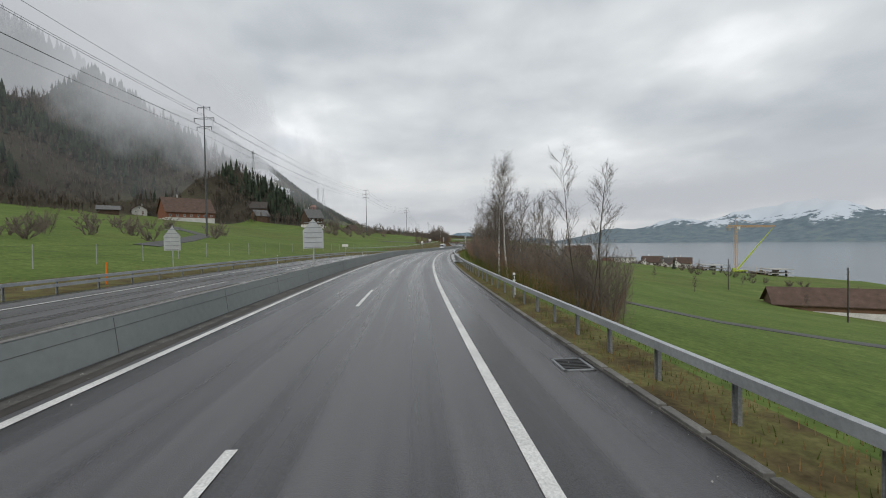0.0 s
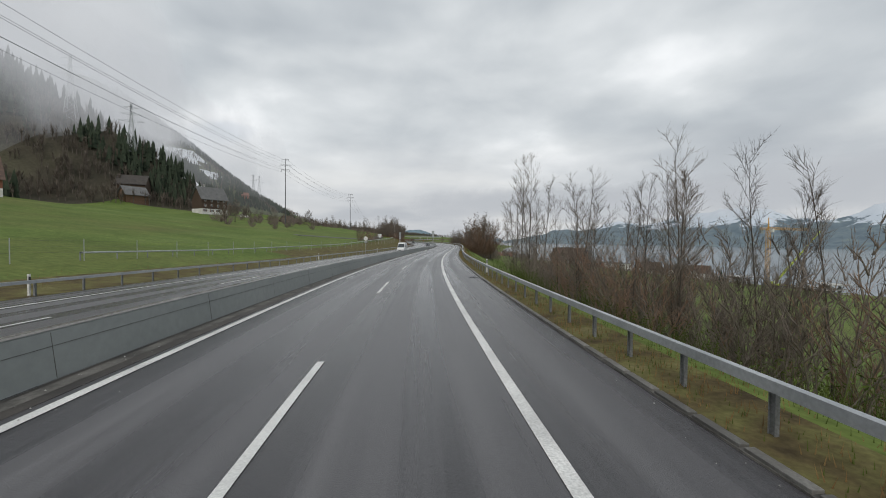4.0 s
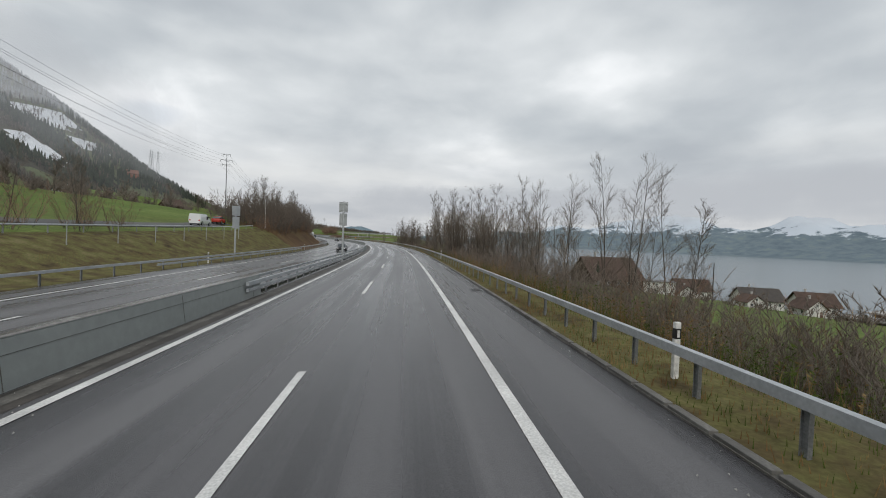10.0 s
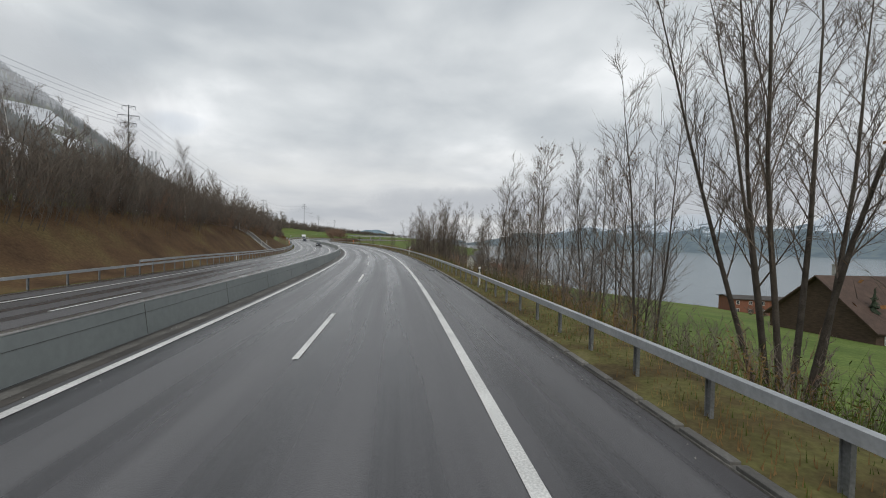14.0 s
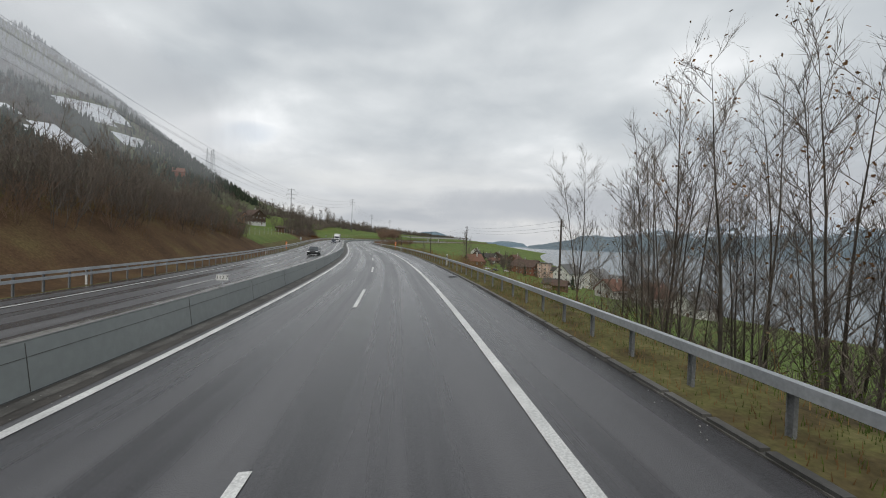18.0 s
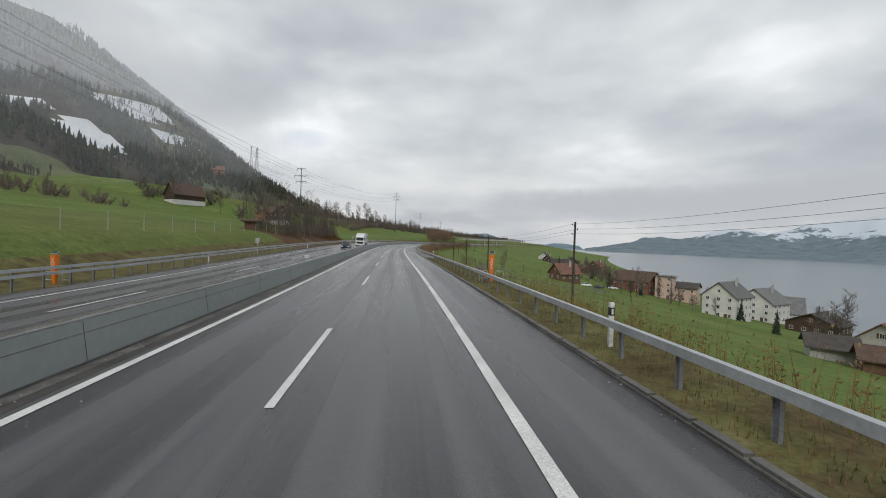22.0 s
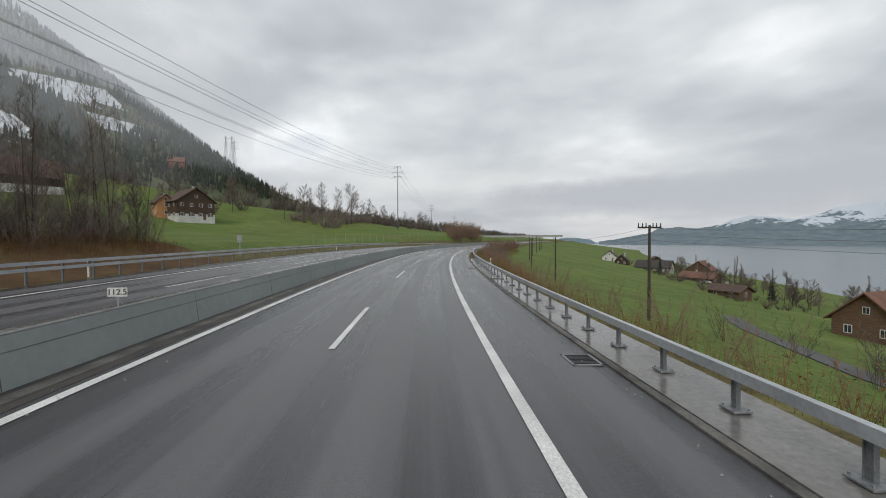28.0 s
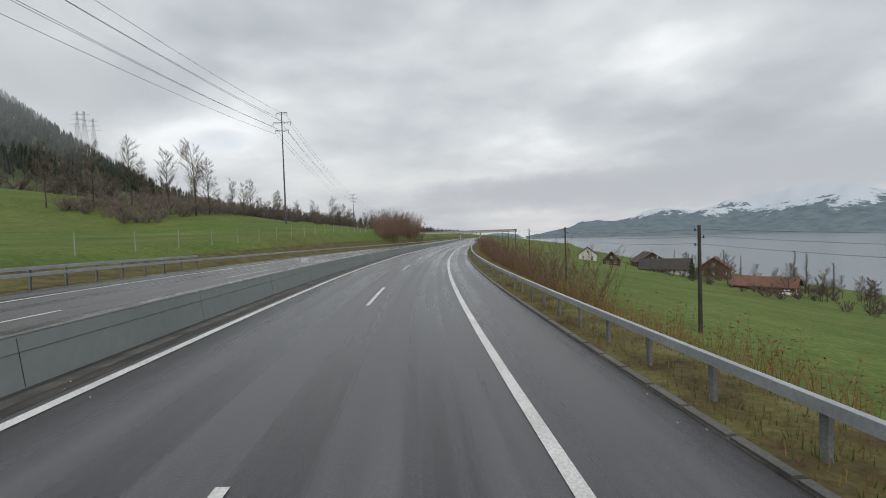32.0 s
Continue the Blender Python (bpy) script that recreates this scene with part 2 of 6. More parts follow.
GUTTER = material("gutter", [(0.035, 0.032, 0.03), (0.085, 0.075, 0.065)], 0.7, 0.6, fine=12.0)
STEEL = material("galvanised_steel", [(0.36, 0.38, 0.40), (0.50, 0.52, 0.54)], 0.9, 0.45, 0.35, fine=14.0, grit=0.5)
DARK_STEEL = material("weathered_steel", [(0.20, 0.21, 0.22), (0.32, 0.33, 0.34)], 1.5, 0.55, 0.4)


def meadow():
    """Short grass with paler and browner swathes."""
    m = material("meadow_grass", [(0.100, 0.144, 0.040), (0.126, 0.176, 0.050), (0.155, 0.205, 0.068)], 0.05, 0.95, bump=0.6, fine=3.0, detail=10.0, spec=0.1)
    t = m.node_tree
    b = t.nodes["Principled BSDF"]
    src = b.inputs["Base Color"].links[0].from_socket
    pos = t.nodes.new("ShaderNodeTexCoord").outputs["Object"]
    n = noise_tex(t, pos, 0.016, 6.0, 0.6, 0.8)
    f = ramp(t, n, [(0.48, (0, 0, 0)), (0.72, (0.7, 0.7, 0.7))])
    tuft = noise_tex(t, pos, 1.1, 6.0, 0.65)
    col = blend(t, f, src, (0.135, 0.130, 0.055))
    patch = noise_tex(t, pos, 0.13, 5.0, 0.6)
    col = blend(t, 1.0, col, ramp(t, patch, [(0.34, (0.84, 0.88, 0.84)), (0.66, (1.12, 1.08, 1.04))]), "MULTIPLY")
    spots = ramp(t, tuft, [(0.32, (0.74, 0.78, 0.72)), (0.64, (1.14, 1.12, 1.08))])
    t.links.new(blend(t, 1.0, col, spots, "MULTIPLY"), b.inputs["Base Color"])
    return m


MEADOW = meadow()
VERGE = material("verge_grass", [(0.058, 0.045, 0.026), (0.108, 0.086, 0.042), (0.135, 0.128, 0.050), (0.180, 0.158, 0.076)], 0.9, 0.95, bump=0.8, fine=9.0, detail=9.0, spec=0.1)
LITTER = material("leaf_litter", [(0.070, 0.044, 0.027), (0.120, 0.074, 0.042), (0.155, 0.115, 0.055)], 0.25, 0.95, bump=0.7, fine=5.0, detail=8.0, spec=0.1)
FLOOR = material("woodland_floor", [(0.052, 0.048, 0.036), (0.074, 0.066, 0.048), (0.098, 0.094, 0.060)], 0.03, 0.95, fine=0.9, detail=9.0, spec=0.1)
TERRACE = material("pale_hill_pasture", [(0.105, 0.125, 0.060), (0.140, 0.158, 0.085), (0.175, 0.180, 0.120)], 0.03, 0.95, fine=0.9, detail=9.0, spec=0.1)
SNOW = material("snow_field", [(0.62, 0.65, 0.70), (0.80, 0.82, 0.85)], 0.05, 0.8, fine=1.0)
WATER = material("lake_water", [(0.10, 0.135, 0.155), (0.13, 0.165, 0.185)], 0.004, 0.22, bump=0.04, fine=0.25, spec=0.5)


# ---- small building kit ----
def box(bm, c, size, m=None, bevel=0.0):
    """A box with its centre at c, turned by m."""
    r = bmesh.ops.create_cube(bm, size=1.0, matrix=Matrix.Translation(Vector(c)) @ (m or Matrix()) @ Matrix.Diagonal((*size, 1)))
    if bevel:
        edges = list({e for v in r["verts"] for e in v.link_edges})
        bmesh.ops.bevel(bm, geom=edges, offset=bevel, segments=2, affect="EDGES", profile=0.6)
    return r["verts"]


def rod(bm, a, b, r0, r1=None, sides=8, caps=True):
    a, b = Vector(a), Vector(b)
    d = b - a
    m = Matrix.Translation((a + b) / 2) @ d.to_track_quat("Z", "Y").to_matrix().to_4x4()
    bmesh.ops.create_cone(bm, cap_ends=caps, segments=sides, radius1=r0, radius2=r0 if r1 is None else r1, depth=d.length, matrix=m)


def part(name, bm, mat, parent=None, label="", smooth_=False):
    me = bpy.data.meshes.new(name)
    bm.to_mesh(me)
    bm.free()
    for x in (mat if isinstance(mat, (list, tuple)) else [mat]):
        me.materials.append(x)
    if smooth_:
        me.polygons.foreach_set("use_smooth", [True] * len(me.polygons))
    ob = new(name, me)
    ob.parent = parent
    if label:
        ob["label"] = label
    return ob


def mesh_of(name, verts, faces, mats, index=None, parent=None, smooth_=False):
    me = bpy.data.meshes.new(name)
    me.from_pydata([tuple(map(float, v)) for v in verts], [], faces)
    for x in (mats if isinstance(mats, (list, tuple)) else [mats]):
        me.materials.append(x)
    if index is not None:
        me.polygons.foreach_set("material_index", index)
    if smooth_:
        me.polygons.foreach_set("use_smooth", [True] * len(me.polygons))
    me.update()
    ob = new(name, me)
    ob.parent = parent
    return ob


def sweep(name, profile, s0, s1, mat, step=4.0, parent=None, closed=False, ground=False):
    """A strip along the road: profile is a list of (o, up)."""
    ss = np.arange(s0, s1 + 1e-6, step)
    if ss[-1] < s1 - 1e-6:
        ss = np.append(ss, s1)
    verts, faces, n = [], [], len(profile)
    for s in ss:
        for o, up in profile:
            verts.append(at(s, o, up))
    lanes = n if closed else n - 1
    for i in range(len(ss) - 1):
        for j in range(lanes):
            k = (j + 1) % n
            faces.append((i * n + j, i * n + k, (i + 1) * n + k, (i + 1) * n + j))
    if closed:
        faces.append(tuple(range(n)))
        faces.append(tuple(len(verts) - n + j for j in reversed(range(n))))
    ob = mesh_of(name, verts, faces, mat, parent=parent)
    uv = ob.data.uv_layers.new(name="lane").data
    flat = np.array([(profile[v % n][0], ss[v // n]) for f in faces for v in f], float)
    uv.foreach_set("uv", flat.ravel())
    return ob


def empty(name, m=None):
    ob = new(name)
    ob.empty_display_size = 0.2
    if m is not None:
        ob.matrix_basis = m
    return ob


# ---- ground, lake, far land ----
ROAD_L, ROAD_R = -21.3, 2.45


SNOWY = [(935, -508, 52, 24), (945, -455, 22, 14), (800, -412, 26, 34), (770, -470, 30, 16)]     # snow fields on the hill


def make_ground():
    ss = np.concatenate([np.arange(-90, 960, 6.0), np.arange(960, 1980, 30.0)])
    oo = np.array([-900, -820, -760, -700, *range(-660, -150, 12), -150, -132, -116, -102, -90, -80, -71, -63, -56, -50, -45, -41, -37.5, -34.5, -32, -30, -28.3, -27, -26, -25, -24, -23, -22, -21.5,
                   -12, 0, 2.6, 3.4, 4.2, 5.2, 6.4, 8, 10, 12.2, 15, 19, 24, 30, 38, 48, 60, 74, 90, 106, 122, 138, 154, 170, 186, 202, 218, 234, 250, 270, 300])
    S, O = np.meshgrid(ss, oo, indexing="ij")
    psi, x, y, z, b, g = on_line(S)
    Z = land(S, O)
    inner = (O > -21.6) & (O < 2.5)
    Z = Z - np.where(inner, 0.35, 0.0) - np.where((O >= -23.5) & (O <= 3.5), 0.05, 0.0)
    X, Y = x + O * np.cos(psi), y + O * np.sin(psi)
    n, m = S.shape
    verts = np.stack([X, Y, Z], -1).reshape(-1, 3)
    faces, index = [], []
    for i in range(n - 1):
        for j in range(m - 1):
            faces.append((i * m + j, i * m + j + 1, (i + 1) * m + j + 1, (i + 1) * m + j))
            s, o = ss[i], (oo[j] + oo[j + 1]) / 2
            wood = np.interp(s, LS_, WOOD) + 30
            k = 0
            if 2.4 < o < (4.7 if s < 200 else 7.5) or -27.5 < o < -21:
                k = 1
            if -33 < o < -22 and 150 < s < 303:
                k = 1
            if -37 < o < -22 and (302 < s < 474 or 548 < s < 624):
                k = 2
            if -o > wood + 14 * noise.noise((s / 30, o / 30, 8.0)):
                k = 5 if s > 900 or clearing(s, -o - 25) else 3
            if 5 < o < 14 and 255 < s < 420:
                k = 2
            for a, c, ra, rc in SNOWY:
                w = ((s - a) / ra) ** 2 + ((o - c) / rc) ** 2 + 0.5 * noise.noise((s / 20, o / 20, 3.0))
                if w < 1:
                    k = 4
            index.append(k)
    ob = mesh_of("ground", verts, faces, [MEADOW, VERGE, LITTER, FLOOR, SNOW, TERRACE], index, smooth_=True)
    tagged(ob, "green sloping meadows with brown verges above a lake", "ground", kind="structure")


make_ground()
bm = bmesh.new()
bmesh.ops.create_grid(bm, x_segments=8, y_segments=8, size=4600, matrix=Matrix.Translation((900, 1000, LAKE)))
tagged(part("water", bm, WATER), "calm blue-grey lake water", "lake", kind="structure")

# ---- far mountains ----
# the blue of distance haze is mixed into this base colour
HAZED_HILL = material("hazed_far_slope", [(0.13, 0.19, 0.235), (0.17, 0.235, 0.28), (0.21, 0.27, 0.29)], 0.004, 0.95, fine=0.03, detail=10.0, spec=0.1)


def snow_slopes():
    m = bpy.data.materials.new("snowy_hazed_slope")
    m.use_nodes = True
    t = m.node_tree
    b = t.nodes["Principled BSDF"]
    geo = t.nodes.new("ShaderNodeNewGeometry")
    sep = node(t, "ShaderNodeSeparateXYZ", Vector=geo.outputs["Position"])
    n1 = noise_tex(t, geo.outputs["Position"], 0.0028, 9.0, 0.62)
    n2 = noise_tex(t, geo.outputs["Position"], 0.016, 9.0, 0.68)
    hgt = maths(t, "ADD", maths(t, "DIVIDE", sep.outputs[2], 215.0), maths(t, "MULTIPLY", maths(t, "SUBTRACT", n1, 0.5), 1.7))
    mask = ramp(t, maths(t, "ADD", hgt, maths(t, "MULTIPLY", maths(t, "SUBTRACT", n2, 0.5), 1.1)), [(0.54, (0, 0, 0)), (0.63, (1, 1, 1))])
    # slope colours paled and blued to carry the haze over the lake
    hazed_rock = ramp(t, n2, [(0.35, (0.115, 0.150, 0.180)), (0.52, (0.155, 0.198, 0.225)), (0.68, (0.190, 0.232, 0.225))])
    t.links.new(blend(t, mask, hazed_rock, (0.52, 0.57, 0.63)), b.inputs["Base Color"])
    b.inputs["Roughness"].default_value, b.inputs["Specular IOR Level"].default_value = 0.95, 0.1
    return m


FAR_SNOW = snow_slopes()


def ridge(name, line, heights, depth, mat, label, seed=0, rows=14, cols=90, jag=0.25):
    """A mountain side: line of shore points (x, y), crest height along it, depth behind the line."""
    line, heights = np.array(line, float), np.array(heights, float)
    u = np.linspace(0, 1, len(line))
    verts, faces = [], []
    d = np.gradient(line, axis=0)
    nor = np.stack([-d[:, 1], d[:, 0]], -1)
    nor /= np.linalg.norm(nor, axis=1, keepdims=True)
    for i in range(cols + 1):
        a = i / cols
        p = np.array([np.interp(a, u, line[:, 0]), np.interp(a, u, line[:, 1])])
        nn = np.array([np.interp(a, u, nor[:, 0]), np.interp(a, u, nor[:, 1])])
        h = np.interp(a, u, heights)
        for j in range(rows + 1):
            v = j / rows
            q = p + nn * depth * v
            k = noise.fractal(Vector((q[0] / 420, q[1] / 420, seed)), 1.0, 2.1, 5)
            z = LAKE - 3 + h * (v ** 1.15) * (1 + jag * k * (0.4 + v)) + 14 * k * v
            verts.append((q[0], q[1], z if j else LAKE - 6))
    m = rows + 1
    for i in range(cols):
        for j in range(rows):
            faces.append((i * m + j, (i + 1) * m + j, (i + 1) * m + j + 1, i * m + j + 1))
    ob = mesh_of(name, verts, faces, mat, smooth_=True)
    return tagged(ob, label, "mountain", kind="structure")


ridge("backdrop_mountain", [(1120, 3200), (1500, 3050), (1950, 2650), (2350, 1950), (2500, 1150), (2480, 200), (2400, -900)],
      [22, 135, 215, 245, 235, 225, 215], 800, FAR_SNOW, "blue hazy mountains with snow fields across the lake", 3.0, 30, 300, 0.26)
ridge("backdrop_hill", [(-500, 3900), (0, 4050), (500, 4100), (1000, 4200), (1500, 4100)], [120, 150, 110, 60, 30], 500, HAZED_HILL,
      "low wooded hills at the far end of the lake, coloured with blue haze", 7.0, 8, 60)

# ---- roads ----
def line_strip(name, o, width, s0, s1, parent, up=0.012):
    return sweep(name, [(o - width / 2, up), (o + width / 2, up)], s0, s1, PAINT, 4.0, parent)


road = sweep("road", [(-9.05, -0.3), (-9.05, 0.0), (-7.0, 0.0), (-3.9, 0.0), (0.0, 0.0), (ROAD_R, 0.0), (ROAD_R, -0.3)], -80, 1500, ASPHALT)
tagged(road, "wet dark grey asphalt carriageway with white lines", "road", kind="structure")
far_road = sweep("road", [(ROAD_L, -0.3), (ROAD_L, 0.0), (-19.0, 0.0), (-15.0, 0.0), (-12.0, 0.0), (-9.45, 0.0), (-9.45, -0.3)], -80, 1500, ASPHALT)
tagged(far_road, "wet asphalt carriageway of the opposite lanes", "road", kind="structure")
line_strip("edge_line", 0.0, 0.22, -60, 1200, road)
line_strip("edge_line", -WL, 0.22, -60, 1200, road)
line_strip("edge_line", -11.2, 0.2, -60, 1200, far_road)
line_strip("edge_line", -18.8, 0.2, -60, 1200, far_road)
for k in range(-4, 62):
    line_strip("lane_dash", -WD, 0.16, PHASE + 18 * k, PHASE + 18 * k + 6, road)
    lag = float(np.interp(18 * k, [0, 150, 420, 495], [6.2, 6.0, 9.6, 11.0]))
    line_strip("lane_dash", -14.9, 0.16, PHASE + 18 * k + lag, PHASE + 18 * k + lag + 6, far_road)
tagged(sweep("gutter", [(-8.75, 0.006), (-8.0, 0.006)], -60, 1200, GUTTER), "dark wet gutter along the barrier", "gutter", kind="structure")
tagged(sweep("paving_strip", [(-8.62, 0.012), (-8.28, 0.012)], -60, 1200, KERB), "brownish paving strip at the foot of the barrier", "paving", kind="structure")
kerb = sweep("kerb", [(ROAD_R - 0.02, -0.1), (ROAD_R - 0.02, 0.03), (ROAD_R + 0.14, 0.04), (ROAD_R + 0.14, -0.2)], -60, 1200, KERB)
tagged(kerb, "weathered concrete kerb of the shoulder", "kerb", kind="structure")

GAPS = [(231, 292)]       # the stretch where the wall gives way to steel rails


def barrier(s0, s1):
    wall = sweep("median_barrier", [(-8.80, -0.1), (-8.82, 0.04), (-8.85, 0.28), (-8.93, 0.93), (-9.0, 0.97), (-9.16, 0.97), (-9.24, 0.93), (-9.30, 0.30), (-9.36, 0.12), (-9.36, -0.1)], s0, s1, CONCRETE, 4.0, closed=True)
    tagged(wall, "long grey concrete wall between the carriageways", "barrier")
    sweep("joint_line", [(-8.905, 0.640), (-8.884, 0.640), (-8.884, 0.646), (-8.905, 0.646)], s0, s1, GUTTER, 4.0, wall)
    sweep("top_strip", [(-8.93, 0.955), (-8.99, 0.985), (-9.17, 0.985), (-9.23, 0.955)], s0, s1, LEDGE, 4.0, wall)
    return wall


barrier(-70, 231)
barrier(292, 1200)


def rail(name, o, up, s0, s1, height=0.16, depth=0.1, mat=None, parent=None):
    h, d = height / 2, depth / 2
    return sweep(name, [(o - d, up - h), (o + d, up - h), (o + d, up + h), (o - d, up + h)], s0, s1, mat or STEEL, 4.0, parent, closed=True)


def post_mesh(height):
    bm = bmesh.new()
    box(bm, (0, 0, height / 2 - 0.15), (0.012, 0.12, height + 0.3))
    box(bm, (0, 0.055, height / 2 - 0.15), (0.07, 0.012, height + 0.3))
    box(bm, (0, -0.055, height / 2 - 0.15), (0.07, 0.012, height + 0.3))
    me = bpy.data.meshes.new("post")
    bm.to_mesh(me)
    bm.free()
    me.materials.append(DARK_STEEL)
    return me


def row_of(mesh, name, parent, o, ss, up=0.0, sink=0.0):
    for s in ss:
        ob = new(name, mesh)
        p = at(s, o, up)
        ob.matrix_basis = Matrix.Translation(Vector(p)) @ Matrix.Rotation(heading(s), 4, "Z")
        ob.parent = parent


POST = post_mesh(0.72)
GL = -21.9       # the far guardrail
guard = rail("guardrail", 3.25, 0.70, -60, 1100, 0.17, 0.13)
tagged(guard, "galvanised steel box-beam guardrail on steel posts", "guardrail")
row_of(POST, "post", guard, 3.35, np.arange(-9, 591, 2.0))
left_guard = rail("guardrail", GL, 0.72, -60, 1100, 0.17, 0.13)
tagged(left_guard, "galvanised steel guardrail of the opposite shoulder", "guardrail")
row_of(POST, "post", left_guard, GL - 0.1, np.arange(-20, 330, 3.0))
row_of(post_mesh(1.12), "post", left_guard, GL - 0.1, np.arange(330, 702, 2.0))
rest = bmesh.new()
for s in np.arange(591, 900, 2.0):
    box(rest, at(s, 3.35, 0.3), (0.07, 0.12, 0.9), Matrix.Rotation(heading(s), 4, "Z"))
part("post", rest, DARK_STEEL, guard)["kind"] = "stuff"
median = rail("median_guardrail", -8.75, 0.70, 229, 294, 0.17, 0.13)
tagged(median, "double steel guardrail in the median", "guardrail")
for o, up in ((-8.75, 0.42), (-9.75, 0.70), (-9.75, 0.42)):
    rail("beam", o, up, 229, 294, 0.14, 0.1, parent=median)
row_of(POST, "post", median, -8.9, np.arange(230, 294, 2.0))
row_of(POST, "post", median, -9.6, np.arange(231, 294, 2.0))

# ---- plants ----
BARK = material("grey_bark", [(0.062, 0.054, 0.045), (0.118, 0.104, 0.088)], 3.0, 0.9, fine=25.0, spread=0.25, spec=0.1)
TWIG = material("bare_twigs", [(0.118, 0.098, 0.080), (0.195, 0.165, 0.138)], 0.8, 0.9, spread=0.3, spec=0.1)
RED_TWIG = material("russet_twigs", [(0.175, 0.112, 0.080), (0.275, 0.185, 0.132)], 0.8, 0.9, spread=0.3, spec=0.1)
BIRCH = material("birch_bark", [(0.14, 0.125, 0.11), (0.60, 0.58, 0.55), (0.72, 0.71, 0.69)], 2.2, 0.8, fine=9.0, stretch=(1, 1, 2.5))
LEAF = material("withered_leaves", [(0.13, 0.06, 0.03), (0.26, 0.14, 0.05)], 1.5, 0.85, spread=0.3, spec=0.1)
STALK = material("dry_stalks", [(0.13, 0.075, 0.035), (0.22, 0.14, 0.065), (0.27, 0.20, 0.09)], 0.6, 0.9, spec=0.1)
GREEN = material("low_green_growth", [(0.05, 0.075, 0.018), (0.10, 0.13, 0.03)], 0.7, 0.9, spec=0.1)


def tube(V, F, a, b, r0, r1, sides):
    d = b - a
    L = d.length
    if L < 1e-5:
        return
    d = d / L
    p = d.orthogonal().normalized()
    q = d.cross(p)
    n = len(V)
    for c, r in ((a, r0), (b, r1)):
        for k in range(sides):
            w = 2 * math.pi * k / sides
            V.append(c + p * (r * math.cos(w)) + q * (r * math.sin(w)))
    for k in range(sides):
        j = (k + 1) % sides
        F.append((n + k, n + j, n + sides + j, n + sides + k))


def spike(V, F, a, b, r):
    """A thin twig that ends in a point."""
    d = b - a
    if d.length < 1e-5:
        return
    d.normalize()
    p = d.orthogonal().normalized() * r
    q = d.cross(p)
    n = len(V)
    V.extend((a + p, a - p * 0.5 + q * 0.87, a - p * 0.5 - q * 0.87, b))
    F.extend(((n, n + 1, n + 3), (n + 1, n + 2, n + 3), (n + 2, n, n + 3)))


